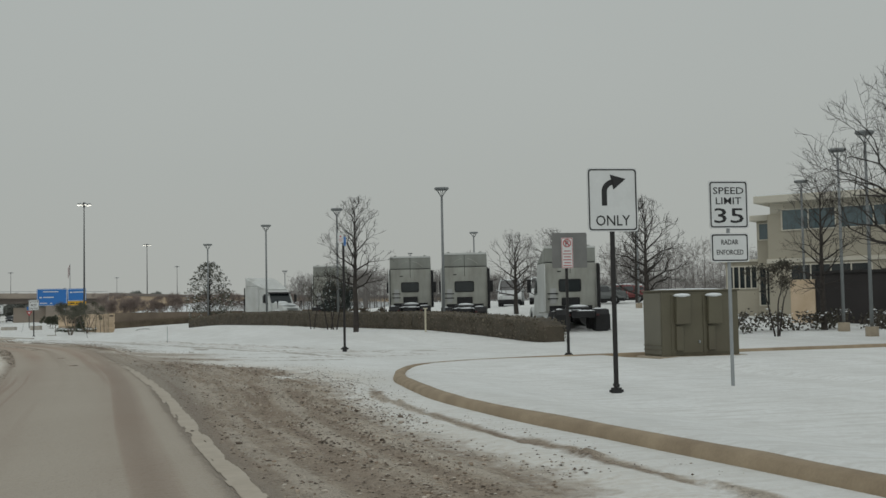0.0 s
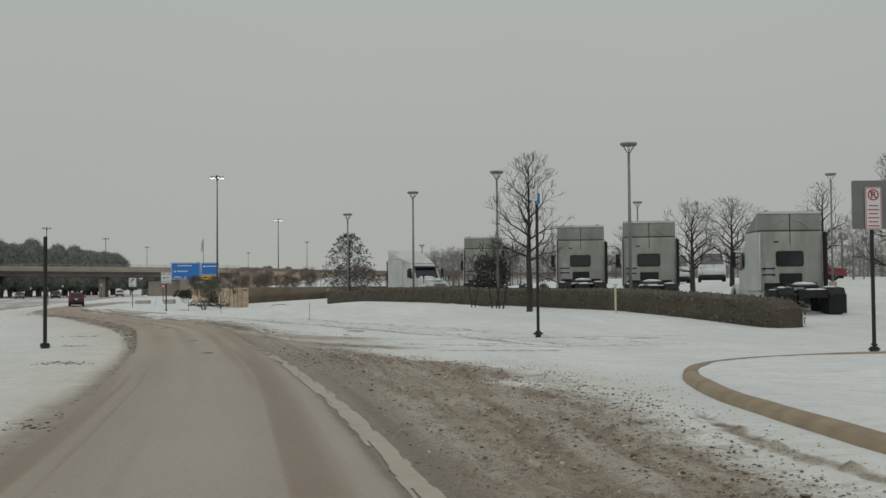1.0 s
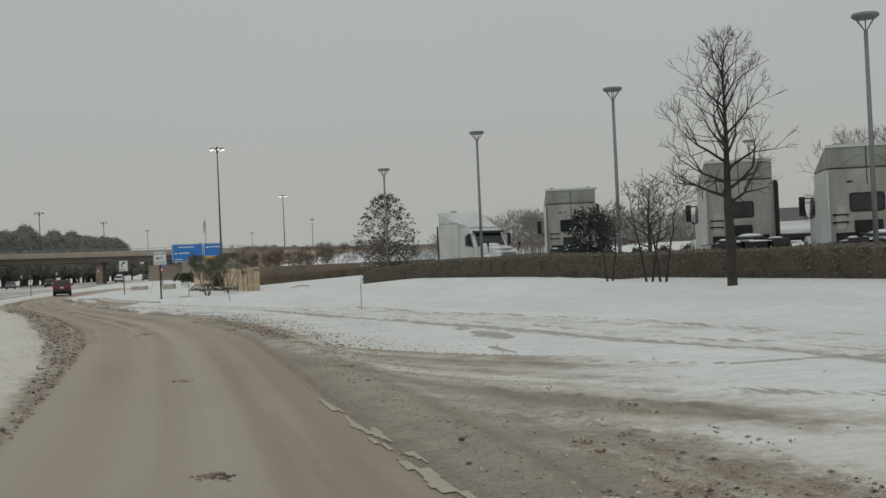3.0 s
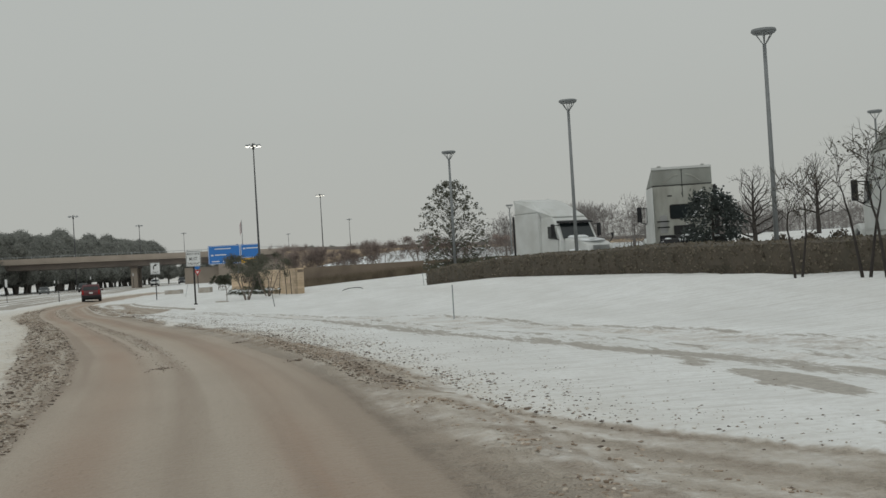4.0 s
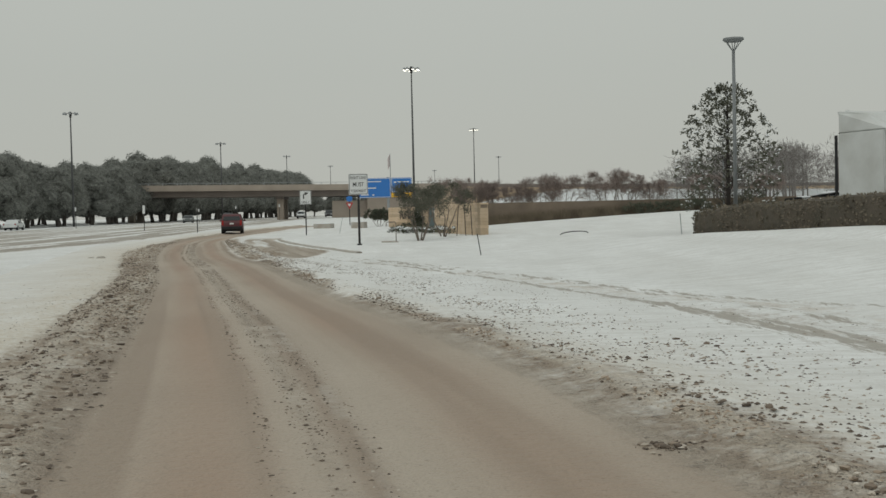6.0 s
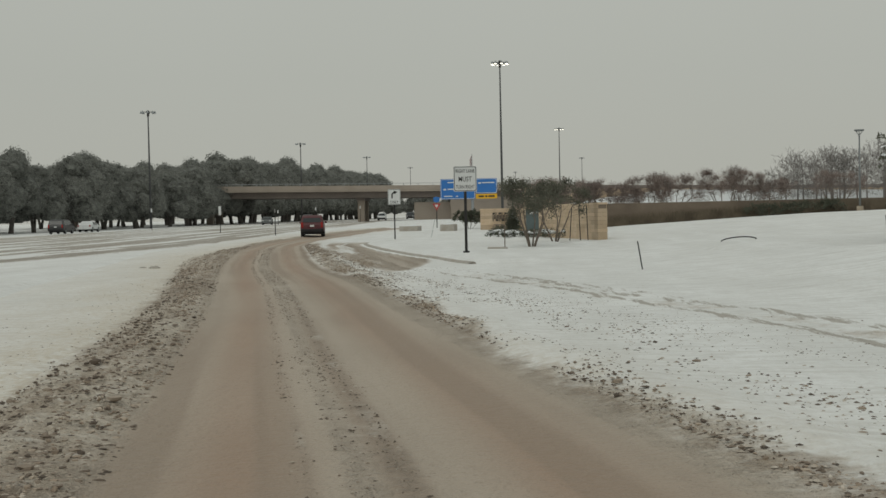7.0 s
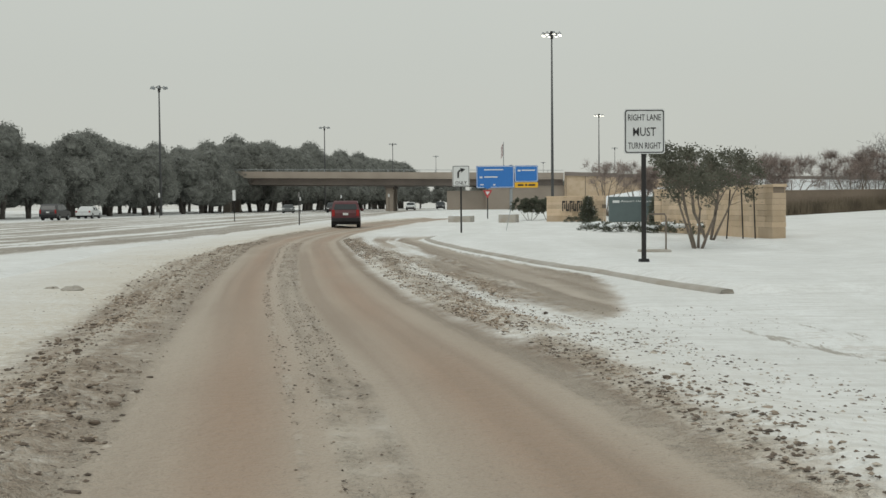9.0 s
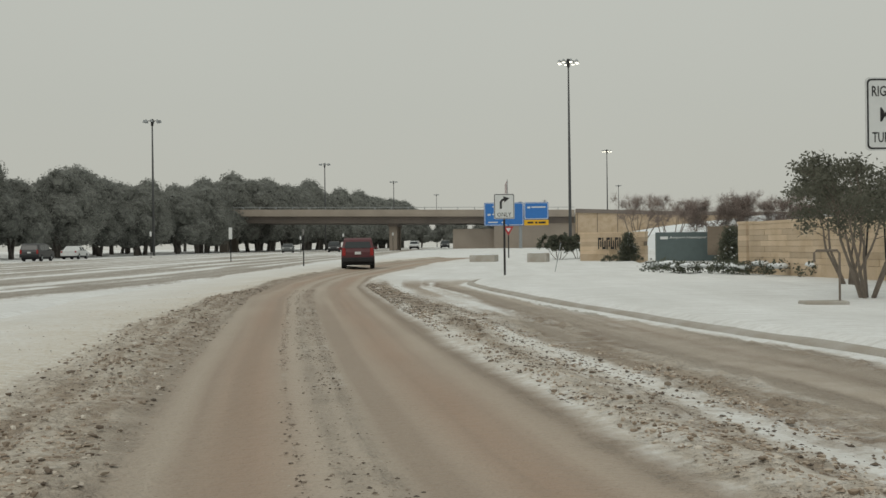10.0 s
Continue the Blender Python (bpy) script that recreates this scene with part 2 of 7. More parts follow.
def ground_material(name):
    """Snow that thins to brown slush ('dirt') and to a packed tan lane ('lane'), both laid down as attributes of the surface."""
    m = bpy.data.materials.new(name)
    m.use_nodes = True
    n, l = m.node_tree.nodes, m.node_tree.links
    b = n["Principled BSDF"]
    geo = n.new("ShaderNodeNewGeometry")

    def noise_tex(scale, detail, rough=0.55, stretch=None):
        t = n.new("ShaderNodeTexNoise")
        t.inputs["Scale"].default_value, t.inputs["Detail"].default_value, t.inputs["Roughness"].default_value = scale, detail, rough
        if stretch:
            mp = n.new("ShaderNodeMapping")
            mp.inputs["Scale"].default_value = stretch
            mp.inputs["Rotation"].default_value = (0, 0, radians(-9))
            l.new(geo.outputs["Position"], mp.inputs[0])
            l.new(mp.outputs[0], t.inputs["Vector"])
        else:
            l.new(geo.outputs["Position"], t.inputs["Vector"])
        return t

    def ranged(src, a, c, lo, hi):
        r = n.new("ShaderNodeMapRange")
        r.inputs[1].default_value, r.inputs[2].default_value, r.inputs[3].default_value, r.inputs[4].default_value = a, c, lo, hi
        l.new(src, r.inputs[0])
        return r.outputs[0]

    def op(kind, a, c):
        x = n.new("ShaderNodeMath")
        x.operation = kind
        for i, v in enumerate((a, c)):
            if isinstance(v, (int, float)):
                x.inputs[i].default_value = v
            else:
                l.new(v, x.inputs[i])
        x.use_clamp = kind != 'SUBTRACT'
        return x.outputs[0]

    def mix(f, a, c, kind='MIX'):
        x = n.new("ShaderNodeMixRGB")
        x.blend_type = kind
        for i, v in enumerate((f, a, c)):
            if isinstance(v, (int, float)):
                x.inputs[i].default_value = v
            elif isinstance(v, tuple):
                x.inputs[i].default_value = (*v, 1)
            else:
                l.new(v, x.inputs[i])
        return x.outputs[0]

    dirt, lane = n.new("ShaderNodeAttribute"), n.new("ShaderNodeAttribute")
    dirt.attribute_name, lane.attribute_name = "dirt", "lane"
    big, mid, fine, grit = noise_tex(0.35, 5), noise_tex(2.2, 5), noise_tex(11, 4, 0.65), noise_tex(55, 3)
    drift = noise_tex(0.8, 5, 0.6, (1.0, 0.16, 1.0))
    speck, clot = noise_tex(26, 3, 0.6), noise_tex(7, 3, 0.5, (1.0, 0.45, 1.0))
    snow = mix(ranged(drift.outputs[0], 0.35, 0.7, 0, 1), (0.83, 0.845, 0.84), (0.715, 0.722, 0.705))
    snow = mix(ranged(big.outputs[0], 0.45, 0.75, 0, 0.5), snow, (0.66, 0.67, 0.66))
    gust = noise_tex(5, 4, 0.6, (0.22, 1.3, 1.0))
    snow = mix(ranged(gust.outputs[0], 0.48, 0.70, 0, 0.7), snow, (0.60, 0.595, 0.57))
    crust = noise_tex(3.2, 5, 0.7, (0.5, 1.0, 1.0))
    snow = mix(ranged(crust.outputs[0], 0.54, 0.66, 0, 0.35), snow, (0.56, 0.56, 0.54))
    snow = mix(op('MULTIPLY', ranged(speck.outputs[0], 0.66, 0.72, 0, 0.6), ranged(mid.outputs[0], 0.50, 0.62, 0, 1)), snow, (0.36, 0.34, 0.31))
    # Fine mottling: shade of the snow's small pits put into its colour.
    snow = mix(ranged(fine.outputs[0], 0.48, 0.62, 0, 0.40), snow, (0.62, 0.615, 0.59))
    spray = n.new("ShaderNodeAttribute")
    spray.attribute_name = "spray"
    snow = mix(op('MULTIPLY', spray.outputs["Fac"], ranged(fine.outputs[0], 0.35, 0.62, 0.4, 1)), snow, (0.60, 0.545, 0.455))
    slush = mix(ranged(drift.outputs[0], 0.35, 0.65, 0, 1), (0.440, 0.362, 0.282), (0.530, 0.458, 0.372))
    slush = mix(ranged(big.outputs[0], 0.50, 0.62, 0, 0.45), slush, (0.325, 0.255, 0.192))
    slush = mix(ranged(fine.outputs[0], 0.56, 0.70, 0, 0.6), slush, (0.56, 0.525, 0.475))
    rut = n.new("ShaderNodeAttribute")
    rut.attribute_name = "rut"
    slush = mix(ranged(rut.outputs["Fac"], 0.38, 0.47, 0.6, 0), slush, (0.340, 0.268, 0.205))
    slush = mix(ranged(rut.outputs["Fac"], 0.53, 0.62, 0, 0.65), slush, (0.64, 0.575, 0.49))
    cells_ = n.new("ShaderNodeTexVoronoi")
    cells_.feature = 'DISTANCE_TO_EDGE'
    cells_.inputs["Scale"].default_value = 13.0
    warp = n.new("ShaderNodeMixRGB")
    warp.inputs[0].default_value = 0.10
    l.new(geo.outputs["Position"], warp.inputs[1])
    l.new(fine.outputs[1], warp.inputs[2])
    l.new(warp.outputs[0], cells_.inputs["Vector"])
    # Cell edges darkened: wet mud, plus the shade of crevices put into colour.
    slush = mix(op('MULTIPLY', ranged(cells_.outputs[0], 0.0, 0.20, 0.40, 0), ranged(clot.outputs[0], 0.42, 0.60, 0, 1)), slush, (0.140, 0.106, 0.078))
    fleck = noise_tex(30, 4, 0.7, (1.0, 0.7, 1.0))
    # Dark clod grit, with the shaded gaps between grains coloured in as well.
    slush = mix(op('MULTIPLY', ranged(fleck.outputs[0], 0.56, 0.63, 0, 0.72), ranged(clot.outputs[0], 0.43, 0.55, 0.12, 1)), slush, (0.125, 0.096, 0.072))
    comb = n.new("ShaderNodeAttribute")
    comb.attribute_name = "comb"
    track = n.new("ShaderNodeAttribute")
    track.attribute_name = "track"
    packed = mix(ranged(drift.outputs[0], 0.3, 0.7, 0, 1), (0.370, 0.308, 0.246), (0.448, 0.384, 0.314))
    packed = mix(ranged(comb.outputs[0], 0.50, 0.64, 0, 0.75), packed, (0.462, 0.400, 0.328))
    packed = mix(op('MULTIPLY', track.outputs["Fac"], 0.95), packed, (0.360, 0.252, 0.182))
    packed = mix(ranged(comb.outputs[0], 0.34, 0.49, 0.6, 0), packed, (0.290, 0.222, 0.166))
    wet = n.new("ShaderNodeAttribute")
    wet.attribute_name = "wet"
    packed = mix(op('MULTIPLY', wet.outputs["Fac"], 0.8), packed, mix(track.outputs["Fac"], (0.390, 0.342, 0.282), (0.275, 0.212, 0.165)))
    packed = mix(op('MULTIPLY', wet.outputs["Fac"], ranged(comb.outputs[0], 0.50, 0.60, 0, 0.6)), packed, (0.425, 0.378, 0.315))
    packed = mix(op('MULTIPLY', wet.outputs["Fac"], ranged(comb.outputs[0], 0.36, 0.47, 0.5, 0)), packed, (0.262, 0.205, 0.158))
    packed = mix(ranged(big.outputs[0], 0.40, 0.70, 0, 0.20), packed, (0.275, 0.220, 0.170))
    packed = mix(ranged(grit.outputs[0], 0.50, 0.75, 0, 0.35), packed, (0.20, 0.160, 0.122))
    packed = mix(ranged(speck.outputs[0], 0.64, 0.74, 0, 0.5), packed, (0.16, 0.125, 0.095))
    nz = n.new("ShaderNodeMath")
    nz.operation = 'MULTIPLY_ADD'
    l.new(fine.outputs[0], nz.inputs[0])
    nz.inputs[1].default_value = 0.7
    nz.inputs[2].default_value = -0.35
    nz2 = n.new("ShaderNodeMath")
    nz2.operation = 'ADD'
    l.new(nz.outputs[0], nz2.inputs[0])
    l.new(dirt.outputs["Fac"], nz2.inputs[1])
    nz3 = n.new("ShaderNodeMath")
    nz3.operation = 'MULTIPLY_ADD'
    l.new(mid.outputs[0], nz3.inputs[0])
    nz3.inputs[1].default_value = 0.8
    nz3.inputs[2].default_value = -0.4
    nz4 = n.new("ShaderNodeMath")
    nz4.operation = 'ADD'
    l.new(nz2.outputs[0], nz4.inputs[0])
    l.new(nz3.outputs[0], nz4.inputs[1])
    gate = ranged(dirt.outputs["Fac"], 0.0, 0.06, 0, 1)
    f_dirt = op('MULTIPLY', ranged(nz4.outputs[0], 0.22, 0.75, 0, 1), gate)
    col = mix(f_dirt, snow, slush)
    bare = n.new("ShaderNodeAttribute")
    bare.attribute_name = "bare"
    patchy = noise_tex(4.2, 6, 0.75, (1.7, 0.24, 1.0))
    f_bare = op('MULTIPLY', ranged(op('ADD', bare.outputs["Fac"], ranged(patchy.outputs[0], 0.36, 0.64, -0.65, 0.35)), 0.36, 0.62, 0, 0.82), ranged(bare.outputs["Fac"], 0.02, 0.2, 0, 1))
    col = mix(f_bare, col, mix(ranged(fine.outputs[0], 0.4, 0.65, 0, 1), (0.295, 0.265, 0.225), (0.420, 0.388, 0.338)))
    f_lane = ranged(op('ADD', lane.outputs["Fac"], op('MULTIPLY', mid.outputs[0], 0.30)), 0.30, 0.90, 0, 1)
    col = mix(f_lane, col, packed)
    l.new(col, b.inputs["Base Color"])
    rough = ranged(f_lane, 0, 1, 0.8, 0.62)
    l.new(rough, b.inputs["Roughness"])
    b.inputs["Specular IOR Level"].default_value = 0.3
    bp, bp2 = n.new("ShaderNodeBump"), n.new("ShaderNodeBump")
    bp3 = n.new("ShaderNodeBump")
    bp3.inputs["Distance"].default_value = 0.06
    l.new(op('MULTIPLY', f_dirt, 0.9), bp3.inputs["Strength"])
    hs = n.new("ShaderNodeMath")
    hs.operation = 'ADD'
    l.new(speck.outputs[0], hs.inputs[0])
    l.new(fine.outputs[0], hs.inputs[1])
    l.new(hs.outputs[0], bp3.inputs["Height"])
    bp.inputs["Strength"].default_value, bp.inputs["Distance"].default_value = 0.8, 0.05
    bp2.inputs["Strength"].default_value, bp2.inputs["Distance"].default_value = 0.8, 0.10
    l.new(fine.outputs[0], bp.inputs["Height"])
    l.new(drift.outputs[0], bp2.inputs["Height"])
    l.new(bp2.outputs[0], bp.inputs["Normal"])
    l.new(bp.outputs[0], bp3.inputs["Normal"])
    l.new(bp3.outputs[0], b.inputs["Normal"])
    return m


M_GROUND = ground_material("snow_and_slush")

# ---- mesh building ----


class Build:
    """Collects simple solids into one mesh."""

    def __init__(self):
        self.v, self.f = [], []

    def add(self, verts, faces):
        k = len(self.v)
        self.v += [tuple(p) for p in verts]
        self.f += [tuple(i + k for i in f) for f in faces]
        return self

    def box(self, x0, x1, y0, y1, z0, z1, m=None, taper=0.0, lean=0.0):
        t = taper
        p = [(x0, y0, z0), (x1, y0, z0), (x1, y1, z0), (x0, y1, z0),
             (x0 + t, y0 + lean, z1), (x1 - t, y0 + lean, z1), (x1 - t, y1 + lean, z1), (x0 + t, y1 + lean, z1)]
        if m:
            p = [m @ Vector(q) for q in p]
        return self.add(p, [(3, 2, 1, 0), (4, 5, 6, 7), (0, 1, 5, 4), (1, 2, 6, 5), (2, 3, 7, 6), (3, 0, 4, 7)])

    def prism(self, poly, a, c, axis=0, inset=None):
        """A polygon of two coordinates swept along the third, from a to c. inset: per point, how far both ends draw in."""
        n_ = len(poly)
        ins = inset or [0.0] * n_

        def at(u, w, s):
            return ((s, u, w), (u, s, w), (u, w, s))[axis]
        p = [at(u, w, a + i) for (u, w), i in zip(poly, ins)] + [at(u, w, c - i) for (u, w), i in zip(poly, ins)]
        fs = [tuple(range(n_))[::-1], tuple(range(n_, 2 * n_))] + [(i, (i + 1) % n_, n_ + (i + 1) % n_, n_ + i) for i in range(n_)]
        return self.add(p, fs)

    def tube(self, pts, radii, n_=6, cap=True):
        pts = [Vector(p) for p in pts]
        rings = []
        for i, p in enumerate(pts):
            d = (pts[min(i + 1, len(pts) - 1)] - pts[max(i - 1, 0)]).normalized()
            a = d.cross(Vector((0, 0, 1)) if abs(d.z) < 0.9 else Vector((1, 0, 0))).normalized()
            b = d.cross(a)
            r = radii[i] if isinstance(radii, (list, tuple)) else radii
            rings.append([p + a * (r * math.cos(2 * math.pi * k / n_)) + b * (r * math.sin(2 * math.pi * k / n_)) for k in range(n_)])
        vs = [q for r in rings for q in r]
        fs = []
        for i in range(len(rings) - 1):
            for k in range(n_):
                k2 = (k + 1) % n_
                fs.append((i * n_ + k, i * n_ + k2, (i + 1) * n_ + k2, (i + 1) * n_ + k))
        if cap:
            fs.append(tuple(range(n_))[::-1])
            fs.append(tuple(range(len(vs) - n_, len(vs))))
        return self.add(vs, fs)

    def lump(self, c, rx, ry, rz, rnd, n_=6, rows=3, rough=0.25):
        vs = [(c[0], c[1], c[2] + rz)]
        for i in range(1, rows + 1):
            a = math.pi * i / (rows + 1)
            for k in range(n_):
                b = 2 * math.pi * (k + 0.5 * (i % 2)) / n_
                s = 1 + rnd.uniform(-rough, rough)
                vs.append((c[0] + rx * s * math.sin(a) * math.cos(b), c[1] + ry * s * math.sin(a) * math.sin(b), c[2] + rz * s * math.cos(a)))
        vs.append((c[0], c[1], c[2] - rz))
        fs = [(0, 1 + k, 1 + (k + 1) % n_) for k in range(n_)]
        for i in range(rows - 1):
            for k in range(n_):
                a, b = 1 + i * n_ + k, 1 + i * n_ + (k + 1) % n_
                fs.append((a, a + n_, b + n_, b))
        e, o = len(vs) - 1, 1 + (rows - 1) * n_
        fs += [(e, o + (k + 1) % n_, o + k) for k in range(n_)]
        return self.add(vs, fs)

    def mesh(self, name, mat, smooth=False):
        me = bpy.data.meshes.new(name)
        me.from_pydata(self.v, [], self.f)
        me.materials.append(mat)
        if smooth:
            me.polygons.foreach_set("use_smooth", [True] * len(me.polygons))
        me.update()
        return me


JOINED = {"branches", "twigs", "snow_dusting", "snow_patches", "crown", "leaves"}


def part(name, bd, mat, parent=None, label="", bevel=0.0, smooth=False, at=None):
    """Links what a Build holds as one mesh object, under a thing where one is given."""
    ob = new(name, bd.mesh(name, mat, smooth))
    if parent:
        ob.parent = parent
    if at is not None:
        ob.matrix_basis = at
    if label:
        ob["label"] = label
    if name in JOINED:
        ob["kind"] = "stuff"
    if bevel:
        md = ob.modifiers.new("bevel", 'BEVEL')
        md.width, md.segments, md.limit_method = bevel, 2, 'ANGLE'
    return ob


def thing(name, label, category, m, group="", kind=""):
    ob = new(name)
    ob.empty_display_size = 0.2
    ob.matrix_basis = m
    return tagged(ob, label, category, group, kind)


def letters(text, height, mat, parent, cx, z, y, width=None, flip=False, name="lettering"):
    """Raised lettering in the x-z plane, centred on cx with its foot at z, facing -y."""
    cu = bpy.data.curves.new("text", 'FONT')
    cu.body, cu.align_x, cu.extrude, cu.offset = text, 'CENTER', 0.002, 0.005
    cu.resolution_u = 2
    tmp = new("text", cu)
    bpy.context.view_layer.update()
    me = bpy.data.meshes.new_from_object(tmp.evaluated_get(bpy.context.evaluated_depsgraph_get()))
    bpy.data.objects.remove(tmp)
    co = np.empty(len(me.vertices) * 3)
    me.vertices.foreach_get("co", co)
    co = co.reshape(-1, 3)
    co[:, 1] -= co[:, 1].min()
    k = height / co[:, 1].max()
    kx = width / (co[:, 0].max() - co[:, 0].min()) if width else k
    mid_x = (co[:, 0].max() + co[:, 0].min()) / 2
    out = np.column_stack([(co[:, 0] - mid_x) * kx + cx, -co[:, 2] + y, co[:, 1] * k + z])
    me.vertices.foreach_set("co", out.ravel())
    me.materials.clear()
    me.materials.append(mat)
    ob = new(name, me)
    ob.parent = parent
    return ob


def rounded(x0, x1, z0, z1, r, seg=4):
    pts = []
    for cx, cz, a0 in ((x1 - r, z0 + r, -90), (x1 - r, z1 - r, 0), (x0 + r, z1 - r, 90), (x0 + r, z0 + r, 180)):
        for i in range(seg + 1):
            a = radians(a0 + 90 * i / seg)
            pts.append((cx + r * math.cos(a), cz + r * math.sin(a)))
    return pts


def ring(bd, outer, inner, y0, y1):
    """A flat ring between two outlines with as many points, from y0 to y1."""
    n_ = len(outer)
    v = [(u, y, w) for y in (y0, y1) for pl in (outer, inner) for u, w in pl]
    f = []
    for i in range(n_):
        j = (i + 1) % n_
        f += [(i, j, n_ + j, n_ + i), (2 * n_ + j, 2 * n_ + i, 3 * n_ + i, 3 * n_ + j), (j, i, 2 * n_ + i, 2 * n_ + j), (n_ + i, n_ + j, 3 * n_ + j, 3 * n_ + i)]
    return bd.add(v, f)


# ---- the lie of the land ----


def smooth(a, c, x):
    t = np.clip((np.asarray(x, float) - a) / (c - a), 0, 1)
    return t * t * (3 - 2 * t)


_tab = np.random.RandomState(7).rand(512, 512)


def vnoise(x, y):
    x, y = np.asarray(x, float), np.asarray(y, float)
    xi, yi = np.floor(x).astype(int), np.floor(y).astype(int)
    fx, fy = x - xi, y - yi
    fx, fy = fx * fx * (3 - 2 * fx), fy * fy * (3 - 2 * fy)
    a, b = _tab[xi % 512, yi % 512], _tab[(xi + 1) % 512, yi % 512]
    c, d = _tab[xi % 512, (yi + 1) % 512], _tab[(xi + 1) % 512, (yi + 1) % 512]
    return (a * (1 - fx) + b * fx) * (1 - fy) + (c * (1 - fx) + d * fx) * fy


def fbm(x, y, octaves=4):
    s, k, total = 0.0, 1.0, 0.0
    for i in range(octaves):
        s = s + k * vnoise(x * 2 ** i + 17 * i, y * 2 ** i + 31 * i)
        total += k
        k *= 0.5
    return s / total


def road_z(y):
    return np.interp(y, [-40, 20, 40, 60, 80, 100, 130, 160, 290, 500], [0.38, 0.36, 0.32, 0.19, 0.07, 0.01, 0.04, 0.18, 0.60, 0.8])


LEFT_Y = [-60, 3, 13, 22, 30, 39, 45.5, 56, 63, 68, 79, 87, 94, 105, 116, 129, 150, 175, 210, 290, 420]
LEFT_X = [-3.6, -3.15, -2.95, -3.1, -3.5, -4.15, -4.95, -6.75, -8.0, -8.9, -11.2, -12.8, -14.0, -15.9, -17.0, -17.5, -16.8, -14.0, -10, -2, 14]
RIGHT_Y = [-60, 0, 10, 16, 23, 36, 41, 50, 55.7, 60.5, 65.3, 75, 83, 90, 97, 104.5, 111, 123, 150, 175, 210, 290, 420]
RIGHT_X = [-0.8, -0.28, -0.1, -0.12, -0.3, -0.75, -1.2, -2.4, -3.55, -4.6, -5.55, -7.35, -9.15, -10.4, -11.5, -12.7, -13.7, -14.6, -13.5, -10.6, -6.6, 1.4, 17.4]


def left_x(y):
    return np.interp(y, LEFT_Y, LEFT_X)


def right_x(y):
    return np.interp(y, RIGHT_Y, RIGHT_X)


KERB_1 = [(4.2, -60), (3.86, -20), (3.67, -5), (3.48, -0.6), (3.40, 1.5), (3.48, 4.2), (4.12, 8.6), (4.85, 11.2), (5.25, 12.3), (6.0, 13.5), (7.2, 14.3), (9.0, 14.8), (12.2, 15.1), (20, 15.6), (40, 16.6), (90, 19)]
KERB_2 = [(-4.62, 83.2), (-4.72, 83.6), (-5.1, 84.9), (-5.42, 86.5), (-5.85, 88.6), (-6.65, 91.6), (-7.55, 96), (-8.65, 101.5), (-9.75, 107.5), (-10.4, 112.0), (-10.3, 114.5), (-9.7, 117.0)]


def kerb1_x(y):
    return np.interp(y, [p[1] for p in KERB_1[:12]], [p[0] for p in KERB_1[:12]])


def kerb2_x(y):
    return np.interp(y, [82.6, 83.1, 83.6, 84.9, 86.5, 88.6, 91.6, 96, 101.5, 107.5, 112, 114.5, 118, 124, 133, 160], [-3.7, -4.35, -4.7, -5.1, -5.42, -5.85, -6.65, -7.55, -8.65, -9.75, -10.4, -10.3, -9.5, -7.5, -4.0, 6])


def hedge_x(y):
    return np.interp(y, [-60, 29, 41, 54, 67, 80.4, 300], [22, 15.9, 13.9, 11.3, 8.9, 6.9, -30])


def land(x, y):
    """Height of the ground."""
    x, y = np.asarray(x, float), np.asarray(y, float)
    z = road_z(y)
    s = x - hedge_x(y)
    top = np.interp(y, [-60, 20, 29, 38, 46, 58, 68, 76, 81, 95, 120], [0.10, 0.10, 0.12, 0.50, 0.62, 0.80, 0.85, 0.66, 0.46, 0.6, 0.9])
    z = z + top * smooth(-9.5, -0.5, s) * smooth(20, 34, y) * (1 - smooth(84, 98, y))
    # the lawn past the hedge's end climbs to the right
    z = z + 1.05 * smooth(0, 26, x - (-2.5 + 0.05 * (y - 90))) * smooth(80, 104, y) * (1 - 0.25 * smooth(125, 160, y))
    # behind the hedge the yard
    z = z + 0.20 * smooth(1, 12, s) * smooth(10, 40, y)
    # islands inside the kerbs
    in1 = smooth(0.0, 0.35, x - kerb1_x(np.clip(y, -60, 14.8))) * (1 - smooth(14.5, 15.1, y - 0.04 * np.maximum(x - 9, 0)))
    z = z + (0.10 - 0.17 * smooth(0.3, 2.4, x - kerb1_x(np.clip(y, -60, 14.8))) * (1 - smooth(8, 12.5, y))) * in1
    # the back of the yard climbs
    z = z + 1.25 * smooth(20, 36, x) * smooth(50, 82, y) * (1 - smooth(106, 128, y))
    in2 = smooth(0.0, 0.4, x - kerb2_x(y)) * smooth(82.6, 83.6, y) * (1 - smooth(120, 135, y))
    z = z + 0.12 * in2 * (1 - 0.75 * smooth(2.0, 4.5, x - kerb2_x(y)) * (1 - smooth(100, 106, y)))
    return z


def height(x, y):
    return float(land(x, y))


